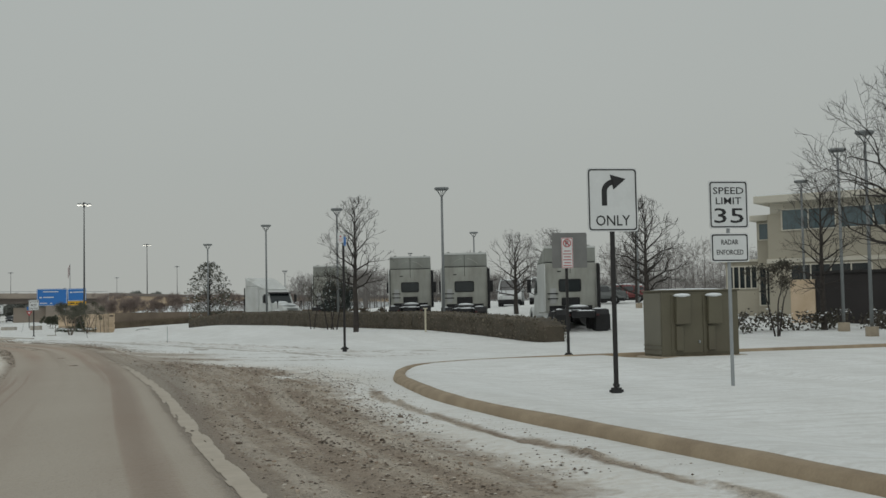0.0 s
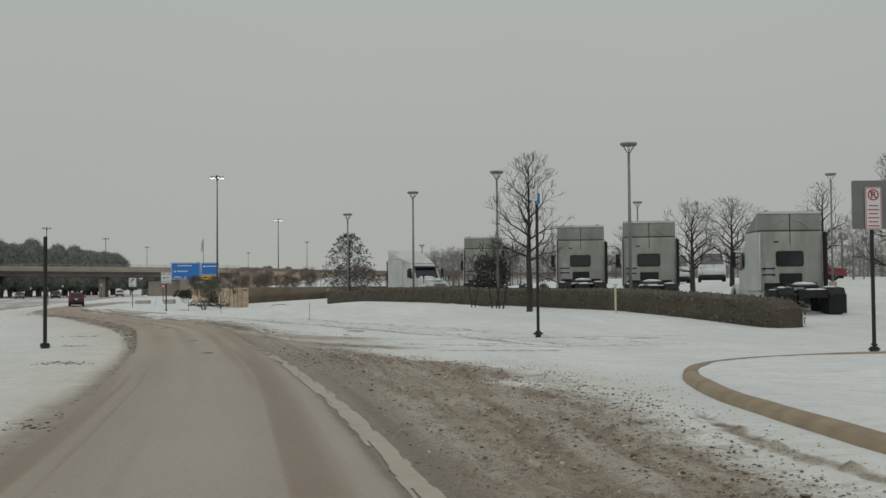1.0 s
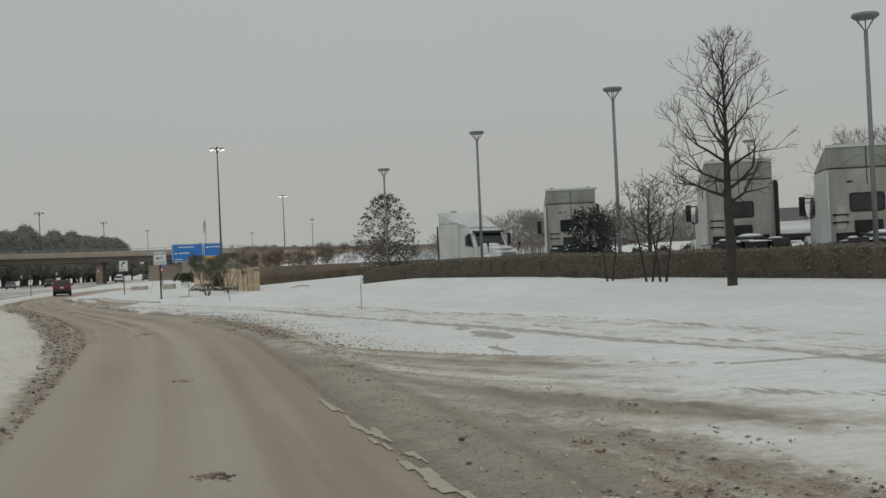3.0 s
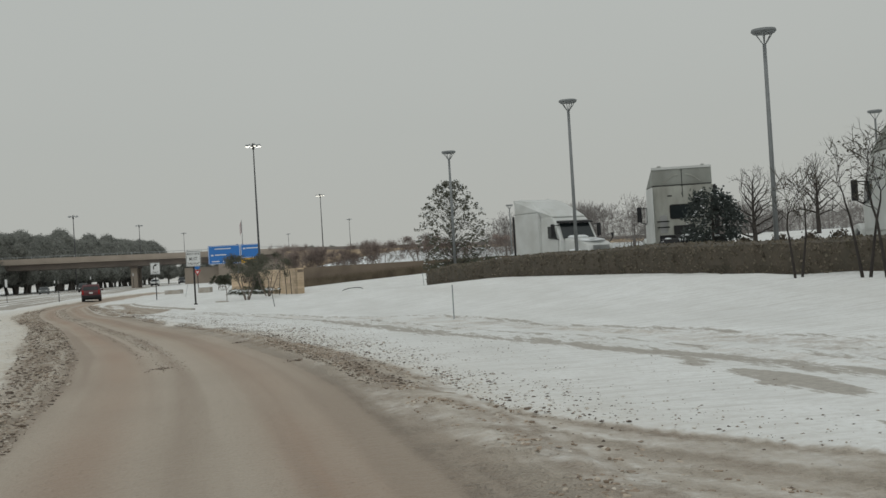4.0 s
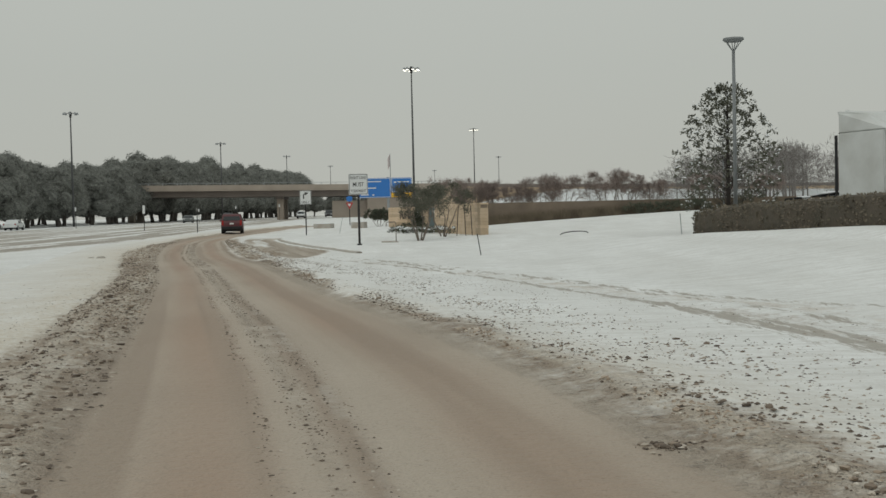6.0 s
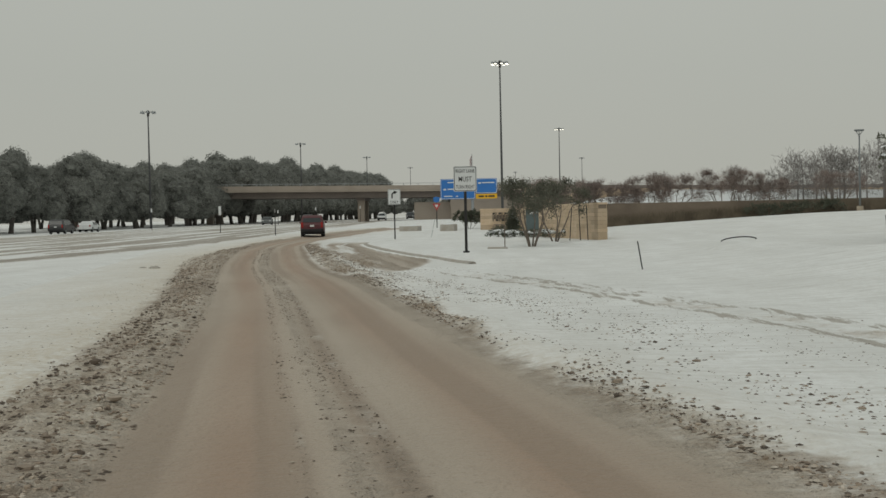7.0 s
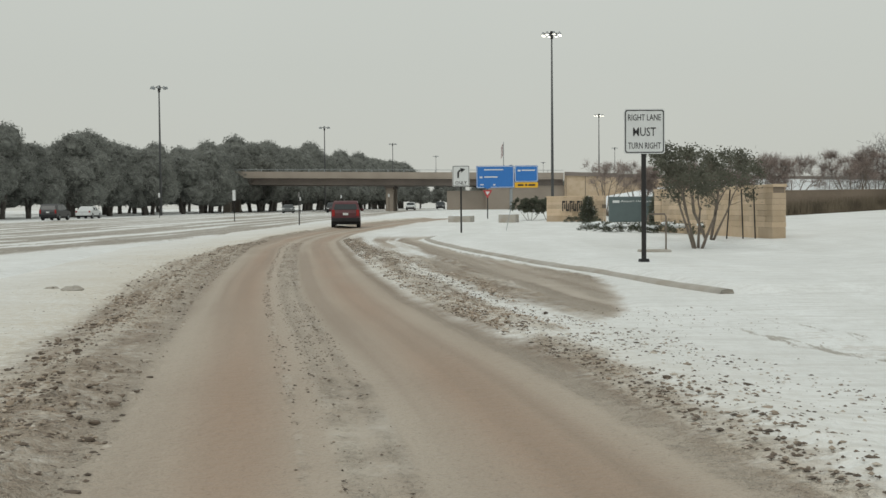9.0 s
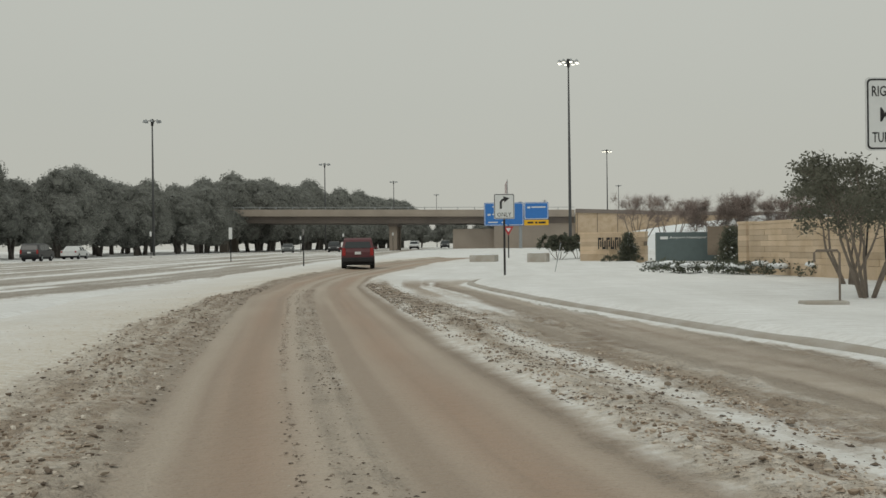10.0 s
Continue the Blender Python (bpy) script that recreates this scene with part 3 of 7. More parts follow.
def sheet(name, xs, ys, zs, attributes, mat, along=None):
    """A grid of points (rows by columns) as one surface with point attributes."""
    rows, cols = zs.shape
    me = bpy.data.meshes.new(name)
    me.vertices.add(rows * cols)
    me.vertices.foreach_set("co", np.stack([xs, ys, zs], -1).reshape(-1).astype(np.float32))
    i = np.arange((rows - 1) * (cols - 1))
    r, c = i // (cols - 1), i % (cols - 1)
    a = r * cols + c
    quads = np.stack([a, a + 1, a + cols + 1, a + cols], -1)
    me.loops.add(quads.size)
    me.loops.foreach_set("vertex_index", quads.reshape(-1).astype(np.int32))
    me.polygons.add(len(quads))
    me.polygons.foreach_set("loop_start", (np.arange(len(quads)) * 4).astype(np.int32))
    me.update(calc_edges=True)
    me.polygons.foreach_set("use_smooth", np.ones(len(quads), bool))
    for key, val in attributes.items():
        at_ = me.attributes.new(key, 'FLOAT', 'POINT')
        at_.data.foreach_set("value", val.reshape(-1).astype(np.float32))
    me.materials.append(mat)
    me.validate()
    return new(name, me)


def stretch(lo, hi, step, far_lo, far_hi):
    """Even steps from lo to hi, growing steps outside."""
    mid_ = list(np.arange(lo, hi + 1e-6, step))
    a, s = [], step
    p = lo
    while p > far_lo:
        s *= 1.22
        p -= s
        a.append(p)
    b, s, p = [], step, hi
    while p < far_hi:
        s *= 1.22
        p += s
        b.append(p)
    return np.array(a[::-1] + mid_ + b)


gx, gy = stretch(-62, 34, 0.6, -2600, 2600), stretch(-14, 150, 0.6, -400, 3600)
GX, GY = np.meshgrid(gx, gy)
GZ = land(GX, GY) + 0.05 * (fbm(GX * 0.25, GY * 0.12, 3) - 0.5)
g_lat = -1.5 + 3 * (GX - left_x(GY)) / (right_x(GY) - left_x(GY))
GZ = GZ - 0.22 * smooth(-6.4, -5.4, g_lat) * (1 - smooth(13.2, 14.4, g_lat)) * smooth(-16, -13, GY) * (1 - smooth(176, 184, GY))
# the main carriageway beyond the left verge: rutted snow with bare streaks
lane_x = GX + 21 - 0.07 * (GY - 118) * (GY < 118)
cw = (1 - smooth(-1.5, 0.5, lane_x)) * smooth(-33, -30, lane_x)
streak = fbm(lane_x * 1.3, GY * 0.03, 4) + 0.08 * np.sin(lane_x * 2.6)
lines = fbm(lane_x * 2.3 + 7, GY * 0.012, 3)
g_dirt = np.clip(cw * (smooth(0.46, 0.58, streak) * 0.40 + smooth(0.52, 0.60, lines) * 0.40), 0, 0.6) * smooth(10, 60, GY)
ground = sheet("ground", GX, GY, GZ, {"dirt": g_dirt, "lane": np.zeros_like(GX), "bare": np.clip(g_dirt * 2.2, 0, 0.9)}, M_GROUND)
tagged(ground, "snow-covered ground reaching the horizon", "ground", kind="structure")

# the road with its slush margins, verge to verge
ru = np.concatenate([np.arange(-6, -3.2, 0.2), np.arange(-3.2, 4.6, 0.075), np.arange(4.6, 13.81, 0.15)])
ry = np.concatenate([np.arange(-14, 100, 0.16), np.arange(100, 182, 0.4)])
RU, RY = np.meshgrid(ru, ry)
RX = left_x(RY) + (RU + 1.5) / 3 * (right_x(RY) - left_x(RY))
n_big, n_mid, n_fine = fbm(RX * 0.35, RY * 0.2, 4), fbm(RX * 1.3 + 40, RY * 0.8, 4), fbm(RX * 6, RY * 6 + 90, 3)
wav = 0.55 * (fbm(RY * 0.22, RY * 0 + 3.3, 3) - 0.5)
wav2 = 0.7 * (fbm(RY * 0.3, RY * 0 + 9.1, 3) - 0.5)
apron = np.interp(RY, [2, 10, 17, 26, 34], [0.1, 0.5, 0.95, 0.7, 0.0])
lane = smooth(-1.80 - 0.35 * (1 - smooth(14, 30, RY)), -1.30, RU + 0.4 * wav) * (1 - smooth(1.35, 1.85, RU + 0.4 * wav2 - apron) * (1 - 0.25 * (apron > 0.05) * (1 - smooth(1.9, 2.6, RU))))
near_ = 1 - smooth(8, 24, RY)
track = (np.exp(-((RU + 0.78 + 0.22 * near_ - 0.25 * wav) / (0.34 + 0.20 * near_)) ** 2) * (1 + 0.35 * near_) + np.exp(-((RU - 0.82 - 0.25 * wav) / 0.36) ** 2)) * (0.55 + 0.9 * (n_big - 0.2))
# slush: a thin band on the left, on the right a broad fan at the first junction that narrows along the verge
left_band = np.interp(RY, [-14, 25, 34, 45, 70, 82, 95, 110], [0.15, 0.25, 0.6, 1.15, 1.2, 1.5, 1.9, 0.5])
right_band = np.interp(RY, [-14, 3.5, 6.5, 9.8, 12.9, 15.8, 17.5, 24, 32, 40, 50, 56, 62, 70, 76, 90, 110, 120], [2.7, 2.8, 3.1, 3.9, 4.1, 3.6, 2.8, 2.2, 1.0, 0.9, 0.8, 0.4, 0.3, 0.3, 0.5, 1.2, 0.5, 0.3])
d_left = smooth(-1.5 - left_band - 0.25, -1.5 - left_band * 0.55, RU + wav) * (1 - smooth(-1.5, -1.3, RU))
d_right = (1 - smooth(1.5 + right_band * 0.6, 1.5 + right_band + 0.3, RU + wav2)) * smooth(1.3, 1.5, RU)
dirt = np.clip(d_left * np.interp(RY, [20, 36], [0.5, 0.68]) + d_right * np.interp(RY, [-14, 16, 30, 44, 60, 75], [0.95, 0.92, 0.8, 0.7, 0.6, 0.7]), 0, 1)
dirt = dirt * (1 - 0.85 * np.exp(-((RU - 4.4) / 0.45) ** 2 - ((RY - 11.7) / 0.9) ** 2))
ridge = np.exp(-((RU + 1.95) / 0.5) ** 2) * smooth(26, 40, RY) + np.exp(-((RU - 2.05) / 0.45) ** 2) * smooth(14, 30, RY)
# the strip of clods between the wheel tracks
strip = (0.7 * np.exp(-((RU + 0.44) / 0.05) ** 2) + np.exp(-((RU + 0.18) / 0.10) ** 2) + np.exp(-((RU - 0.04) / 0.09) ** 2)) * (0.5 + n_big) * smooth(36, 50, RY) * (1 - smooth(100, 112, RY))
strip = np.clip(strip, 0, 1)
dirt = np.maximum(dirt, strip * 0.65)
lane = lane * (1 - 0.55 * np.clip(strip, 0, 1) * smooth(0.40, 0.6, n_mid))
# the lightly used side lane along the foot of the bank
bare = np.zeros_like(RU)
side_u = np.interp(RY, [16, 21, 27, 32, 38, 43, 47, 51, 57, 62, 65, 69, 77, 84], [8.5, 8.0, 7.4, 6.2, 5.4, 4.9, 4.75, 4.7, 5.29, 5.5, 5.5, 5.2, 4.2, 4.2])
side_v = np.interp(RY, [16, 22, 30, 38, 46, 53, 57.4, 65, 69, 84], [13, 11, 9.2, 7.8, 7.0, 7.2, 6.6, 6.4, 5.6, 4.6])
side_w = np.interp(RY, [20, 40, 52, 58, 80], [0.22, 0.42, 0.40, 0.2, 0.12])
on_side = smooth(17, 24, RY) * (1 - smooth(74, 84, RY))
bare = np.maximum(bare, 0.95 * np.exp(-((RU - side_u) / side_w) ** 2) * on_side)
bare = np.maximum(bare, 0.70 * np.exp(-((RU - side_u - 0.85) / 0.13) ** 2) * on_side)
bare = np.maximum(bare, 0.72 * np.exp(-((RU - side_v) / 0.16) ** 2) * on_side)
dirt = np.maximum(dirt, 0.42 * np.exp(-((RU - side_v + 0.5) / 0.5) ** 2) * on_side * smooth(0.36, 0.60, n_mid))
dirt = np.maximum(dirt, 0.30 * smooth(-0.6, 0.3, RU - side_u) * (1 - smooth(-0.2, 0.4, RU - side_v)) * on_side * smooth(0.30, 0.55, fbm(RU * 2.4 + 11, RY * 0.3, 3)) * (1 - smooth(58, 70, RY)))
slick = fbm(RU * 4.5 + 21, RY * 0.55, 4)
for pu, py, pa, pb in ((5.15, 33.3, 0.34, 1.5), (5.05, 36.0, 0.22, 1.0), (4.55, 29.9, 0.14, 0.9)):
    bare = np.maximum(bare, 1.5 * (1 - smooth(0.5, 1.2, np.hypot((RU - pu) / pa, (RY - py) / pb))) * smooth(0.34, 0.46, slick))
# bare patches round two manholes
for mx, my, ma, mb in ((9.3, 24.3, 0.55, 0.30), (12.35, 24.5, 0.62, 0.42)):
    bare = np.maximum(bare, 1.3 * (1 - smooth(0.8, 1.15, np.hypot((RX - mx) / ma, (RY - my) / mb))))
# wheel tracks where the side street joins
for us_, ys_, wide, amp in (((4.4, 5.0, 6.1, 7.9, 9.4, 10.7, 13.5), (28.6, 27.5, 25.8, 25.9, 26.0, 25.6, 25.0), 0.085, 1.7),
                            ((4.6, 5.3, 6.2, 7.6, 9.0), (23.9, 23.2, 22.2, 21.0, 20.2), 0.34, 0.85), ((6.4, 6.8, 8.2, 11), (23.1, 22.8, 21.9, 20.5), 0.2, 0.85),
                            ((4.8, 5.3, 6.3, 8.0), (20.1, 19.9, 19.5, 19.0), 0.30, 0.85), ((5.5, 6.2, 9.1, 10.6, 13), (38.5, 37.2, 33.4, 30.7, 28), 0.10, 0.6)):
    line_y = np.interp(RU, us_, ys_)
    bare = np.maximum(bare, amp * np.exp(-((RY - line_y) / wide) ** 2) * smooth(us_[0] - 0.2, us_[0] + 0.5, RU) * (1 - smooth(us_[-1] - 0.6, us_[-1], RU)))
# the packed mouth of the side street, swept by turning wheels
mouth_y = np.interp(RU, [1.5, 2.3, 2.5, 3.2, 4.0, 4.7, 6.5, 9.0, 13.5], [36.5, 34.4, 32.7, 31.1, 29.7, 28.7, 27.2, 26.2, 25.4]) + 0.5 * wav2
mouth_w = fbm((RY - mouth_y) * 1.7 + 4, RU * 0.22, 4)
mouth = (1 - smooth(-0.30, 0.10, RY - mouth_y)) * smooth(18, 23, RY) * smooth(1.4, 1.7, RU) * np.interp(RU, [2, 4.3, 5.2, 6.2], [1.0, 0.9, 0.4, 0.0])
dirt = np.clip(np.maximum(dirt * (1 - 0.35 * mouth), mouth * np.clip(0.40 + 1.3 * (mouth_w - 0.46), 0.08, 0.75)), 0, 1)
lane = np.maximum(lane, mouth * np.clip(0.50 + 1.2 * (mouth_w - 0.5), 0.2, 0.8))
# the right-turn lane along the second kerb: streaked, half bare
turn_edge = np.minimum(kerb2_x(RY), np.interp(RY, [75, 78, 81, 86, 90, 93], [-8.0, -6.9, -6.0, -5.7, -5.6, -5.0]))
turn = smooth(1.4, 1.8, RU) * (1 - smooth(-0.5, 0.0, RX - turn_edge)) * (1 - smooth(-0.35, -0.05, RX - kerb2_x(RY))) * smooth(75, 80, RY + 0.5 * (RU - 2)) * (1 - smooth(112, 122, RY))
dirt = np.maximum(dirt * (1 - 0.6 * turn), turn * np.clip(0.60 + 1.5 * (fbm(RU * 2.6, RY * 0.10, 4) - 0.46) - 0.34 * np.exp(-((RU - 2.75 + wav2) / 0.38) ** 2), 0.0, 0.72))
turn_lane = turn * smooth(2.5, 3.2, RU + wav2) * smooth(0.36, 0.50, fbm(RU * 2.2 + 5, RY * 0.07, 4))
lane = np.maximum(lane, 0.72 * turn_lane)
bare = np.maximum(bare, 1.2 * np.exp(-((RX - kerb2_x(RY) + 0.38) / 0.09) ** 2) * smooth(86, 90, RY) * (1 - smooth(108, 114, RY)))
# gutter line beside the first kerb
GUTTER = 0.72
dirt = np.maximum(dirt, 1.5 * np.exp(-((RX - kerb1_x(np.clip(RY, -60, 14.8)) + GUTTER + 0.3 * (n_mid - 0.5)) / 0.085) ** 2) * (1 - smooth(5, 9, RY)))
in_island = np.maximum(smooth(-0.05, 0.1, RX - kerb1_x(np.clip(RY, -60, 14.8))) * (1 - smooth(14.3, 14.9, RY)), smooth(-0.05, 0.1, RX - kerb2_x(RY)) * smooth(82.6, 83.4, RY))
dirt, lane, bare = np.clip(dirt, 0, 1) * (1 - in_island), lane * (1 - in_island), bare * (1 - in_island)
comb = fbm(RU * 3.2 + 0.25 * wav + 60, RY * 0.035, 4)
RZ = land(RX, RY) + 0.02 + 0.02 * (n_big - 0.5)
RZ = RZ + 0.075 * ridge * (0.35 + n_mid) + (0.075 * smooth(0.50, 0.78, n_fine) * smooth(0.36, 0.60, n_big + 0.5 * (n_mid - 0.5)) + 0.03 * (n_mid - 0.4)) * dirt * (1 - 0.6 * lane) * (1 - smooth(1.2, 1.4, RU) * (1 - smooth(1.75, 2.0, RU)))
RZ = RZ - 0.012 * lane * (np.exp(-((RU + 0.75) / 0.35) ** 2) + np.exp(-((RU - 0.85) / 0.35) ** 2))
RZ = RZ + 0.030 * (1 - lane) * (1 - smooth(0, 0.3, dirt)) * smooth(1.4, 2.2, np.abs(RU))
over_l, over_r = np.maximum(-1.5 - left_band - RU, 0), np.maximum(RU - 1.5 - right_band, 0)
spray = np.where(RU < 0, np.maximum(np.interp(RY, [4, 14, 30, 44], [0.3, 0.8, 0.95, 1.0]) * np.exp(-over_l / 2.4), 1.25 * (1 - smooth(24, 36, RY)) * np.exp(-over_l / 0.45)), 0.45 * np.exp(-over_r / 0.7)) * (0.5 + n_mid)
rut = fbm(RU * 5.5 + 0.6 * n_mid, RY * 0.22, 4)
# wheel tracks curving from the lane into the side street
for off in (2.7, 3.25, 4.1, 4.6):
    uc = off + 0.0075 * np.maximum(RY, 0) ** 2
    fan = (1 - smooth(14, 18, RY)) * smooth(1.75, 2.1, RU)
    rut = rut + fan * (0.11 * np.exp(-((RU - uc - 0.28) / 0.12) ** 2) - 0.15 * np.exp(-((RU - uc) / 0.15) ** 2))
RZ = RZ + 0.07 * (rut - 0.45) * np.clip(dirt, 0, 1) * (1 - 0.7 * lane) * (1 - smooth(1.2, 1.4, RU) * (1 - smooth(1.75, 2.0, RU)))
edge = np.maximum(1 - smooth(-6.0, -5.5, RU), np.maximum(smooth(13.2, 13.7, RU), np.maximum(1 - smooth(-14, -13, RY), smooth(176, 181.5, RY))))
RZ = RZ - 0.16 * edge
road = sheet("road", RX, RY, RZ, {"dirt": dirt, "lane": lane, "track": np.clip(track, 0, 1) * lane, "wet": 1 - smooth(12, 42, RY), "rut": rut, "bare": bare, "comb": comb, "spray": np.clip(spray, 0, 1) * (1 - in_island)}, M_GROUND)
tagged(road, "curving road of packed tan snow with brown slush margins", "road", kind="structure")


def road_point(u, y):
    x = float(left_x(y) + (u + 1.5) / 3 * (right_x(y) - left_x(y)))
    return x, y, height(x, y)


# clods of frozen slush, mostly crumbs
rnd = random.Random(5)
crs = np.random.RandomState(11)
clods = Build()
N_CLOD = 150000
cy = crs.uniform(-4, 112, N_CLOD)
pick = crs.rand(N_CLOD)
lb = np.interp(cy, [-14, 25, 34, 45, 70, 82, 95, 110], [0.1, 0.2, 0.6, 1.1, 1.1, 1.4, 1.8, 0.4])
rb = np.interp(cy, [-14, 3.5, 6.5, 9.8, 12.9, 15.8, 18, 24, 32, 50, 56, 62, 70, 76, 95, 112], [2.6, 2.6, 2.9, 3.6, 3.8, 3.3, 2.5, 2.0, 1.5, 2.0, 2.4, 2.4, 2.2, 1.8, 1.5, 0.4])
cu = np.where(pick < 0.48, 1.72 + rb * np.where(cy < 26, crs.beta(1.5, 1.2, N_CLOD), crs.beta(1.0, 2.0, N_CLOD)), np.where(pick < 0.74, -1.40 - lb * crs.beta(1.2, 1.5, N_CLOD), 0))
far_u = np.where(crs.rand(N_CLOD) < 0.8, 1.6 + rb + crs.exponential(0.75, N_CLOD), -1.5 - lb - crs.exponential(0.5, N_CLOD))
mid_u = crs.choice([-0.44, -0.24, -0.12, 0.0, 0.08], N_CLOD) + crs.normal(0, 0.035, N_CLOD)
cu = np.where(pick < 0.74, cu, np.where(pick < 0.86, far_u, mid_u))
cx = left_x(cy) + (cu + 1.5) / 3 * (right_x(cy) - left_x(cy))
clump = 0.6 * fbm(cu * 2.2, cy * 0.30, 3) + 0.4 * fbm(cx * 1.7 + 9, cy * 1.3, 2)
keep = (cu < 6.8) & (cu > -5)
keep &= ~((cu < 0) & (pick < 0.86) & (crs.rand(N_CLOD) < np.interp(cy, [20, 27, 36], [0.985, 0.85, 0.0])))
keep &= ~((cu < -1.2) & (crs.rand(N_CLOD) < np.interp(cy, [70, 84], [0.0, 0.6])))
in_mouth = mouth[np.clip(np.searchsorted(ry, cy), 0, len(ry) - 1), np.clip(np.searchsorted(ru, cu), 0, len(ru) - 1)]
keep &= ~((in_mouth > 0.3) & (crs.rand(N_CLOD) < 0.88))
keep &= ~((cy < 15) & (cx > kerb1_x(np.minimum(cy, 14.8)) - 0.25))
keep &= ~((cy > 81.3) & ((cu > 3.1) | (cx > kerb2_x(cy) - 0.25)))
keep &= np.where(pick < 0.86, clump > np.where(cu < 0, 0.28, 0.36) + 0.26 * crs.rand(N_CLOD), (cy > 40) & (cy < 110) & (clump > 0.28 + 0.28 * crs.rand(N_CLOD)))
cr = 0.0045 + 0.012 * crs.rand(N_CLOD) ** 2.4
cr = np.where((pick < 0.74) & (crs.rand(N_CLOD) < 0.004), cr + 0.016, cr)
cr = np.where(pick >= 0.74, cr * 0.72, np.where(cu < 0, cr * 1.25, cr))
cr = np.where(pick >= 0.86, cr * 0.95, cr)
# a few clumps thrown onto the left verge and dropped on the lane
for k, (gu, gyy) in enumerate(((-2.66, 18.3), (-2.25, 18.0), (-2.98, 25.4), (-2.96, 31.8), (-1.75, 8.3), (0.18, 21.4), (0.06, 28.2), (1.54, 40.4), (1.51, 46.8), (-0.26, 40.9))):
    sl = slice(k * 70, k * 70 + 70)
    spread_ = 0.22 if k < 5 else 0.065
    cu[sl], cy[sl] = gu + crs.normal(0, spread_, 70), gyy + crs.normal(0, spread_ * 1.15, 70)
    cx[sl] = left_x(cy[sl]) + (cu[sl] + 1.5) / 3 * (right_x(cy[sl]) - left_x(cy[sl]))
    keep[sl], cr[sl] = True, 0.006 + 0.016 * crs.rand(70) ** 2
ci = np.clip(np.searchsorted(ry, cy), 0, len(ry) - 1)
cj = np.clip(np.searchsorted(ru, cu), 0, len(ru) - 1)
cz = RZ[ci, cj]
for i in np.nonzero(keep)[0]:
    r = float(cr[i])
    big_ = r > 0.018
    clods.lump((float(cx[i]), float(cy[i]), float(cz[i]) + r * 0.15), r * rnd.uniform(0.8, 1.9), r * rnd.uniform(0.8, 1.7), r * rnd.uniform(0.45, 0.8), rnd, 6 if big_ else 5, 2 if big_ else 1, 0.4)
tagged(part("slush_clods", clods, M_CLOD), "brown frozen clods of slush strewn along the road", "slush", kind="stuff")


# soft tan lumps in the slush, churned up along its ridges
M_LUMP = material("churned_slush", (0.4, 0.33, 0.26), 0.85, var=0.2, fine=30, bump=0.4)
shade_by_piece(M_LUMP, ((0.0, (0.200, 0.155, 0.115)), (1.0, (0.640, 0.590, 0.520)), (0.45, (0.345, 0.275, 0.210)), (0.8, (0.470, 0.395, 0.318))))
lumps = Build()
N_LUMP = 120000
ly_, lp_ = np.where(crs.rand(N_LUMP) < 0.7, crs.uniform(-4, 112, N_LUMP), crs.uniform(78, 106, N_LUMP)), crs.rand(N_LUMP)
l_lb = np.interp(ly_, [-14, 25, 34, 45, 70, 82, 95, 110], [0.1, 0.1, 0.4, 0.6, 0.7, 1.4, 1.8, 0.4])
l_rb = np.interp(ly_, [-14, 3.5, 6.5, 9.8, 12.9, 15.8, 18, 24, 32, 50, 56, 70, 76, 85, 95, 112], [2.5, 2.6, 2.9, 3.6, 3.8, 3.3, 2.5, 2.0, 0.9, 0.8, 0.5, 0.5, 0.9, 1.6, 1.5, 0.4])
lu_ = np.where(lp_ < 0.56, 1.74 + l_rb * crs.beta(1.5, 1.1, N_LUMP), -1.42 - l_lb * crs.beta(1.1, 1.3, N_LUMP))
lx_ = left_x(ly_) + (lu_ + 1.5) / 3 * (right_x(ly_) - left_x(ly_))
l_keep = 0.55 * fbm(lu_ * 2.6 + 30, ly_ * 0.26, 3) + 0.45 * fbm(lx_ * 1.9, ly_ * 1.4 + 50, 2) > 0.46 + 0.16 * crs.rand(N_LUMP)
l_keep &= ~((ly_ < 15) & (lx_ > kerb1_x(np.minimum(ly_, 14.8)) - 0.35)) & ~((ly_ > 81.3) & (lx_ > kerb2_x(ly_) - 0.35)) & ~((lu_ < 0) & (ly_ < 34))
l_keep &= ~((lu_ < 0) & (crs.rand(N_LUMP) < np.interp(ly_, [72, 86], [0.0, 0.7])))
l_r = 0.005 + 0.015 * crs.rand(N_LUMP) ** 2.3
l_keep &= dirt[np.clip(np.searchsorted(ry, ly_), 0, len(ry) - 1), np.clip(np.searchsorted(ru, lu_), 0, len(ru) - 1)] > np.where(ly_ > 78, 0.2, 0.5)
l_z = RZ[np.clip(np.searchsorted(ry, ly_), 0, len(ry) - 1), np.clip(np.searchsorted(ru, lu_), 0, len(ru) - 1)]
for i in np.nonzero(l_keep)[0]:
    r = float(l_r[i])
    lumps.lump((float(lx_[i]), float(ly_[i]), float(l_z[i]) - r * 0.1), r * rnd.uniform(0.8, 1.5), r * rnd.uniform(0.9, 1.9), r * rnd.uniform(0.5, 1.0), rnd, 5, 2, 0.5)
tagged(part("slush_lumps", lumps, M_LUMP), "soft tan lumps of churned slush along the road", "slush", kind="stuff")


def surface(u, y):
    """Height of the finished road surface, relief and all."""
    i = min(max(int(np.searchsorted(ry, y)), 0), len(ry) - 1)
    j = min(max(int(np.searchsorted(ru, u)), 0), len(ru) - 1)
    return float(RZ[i, j])


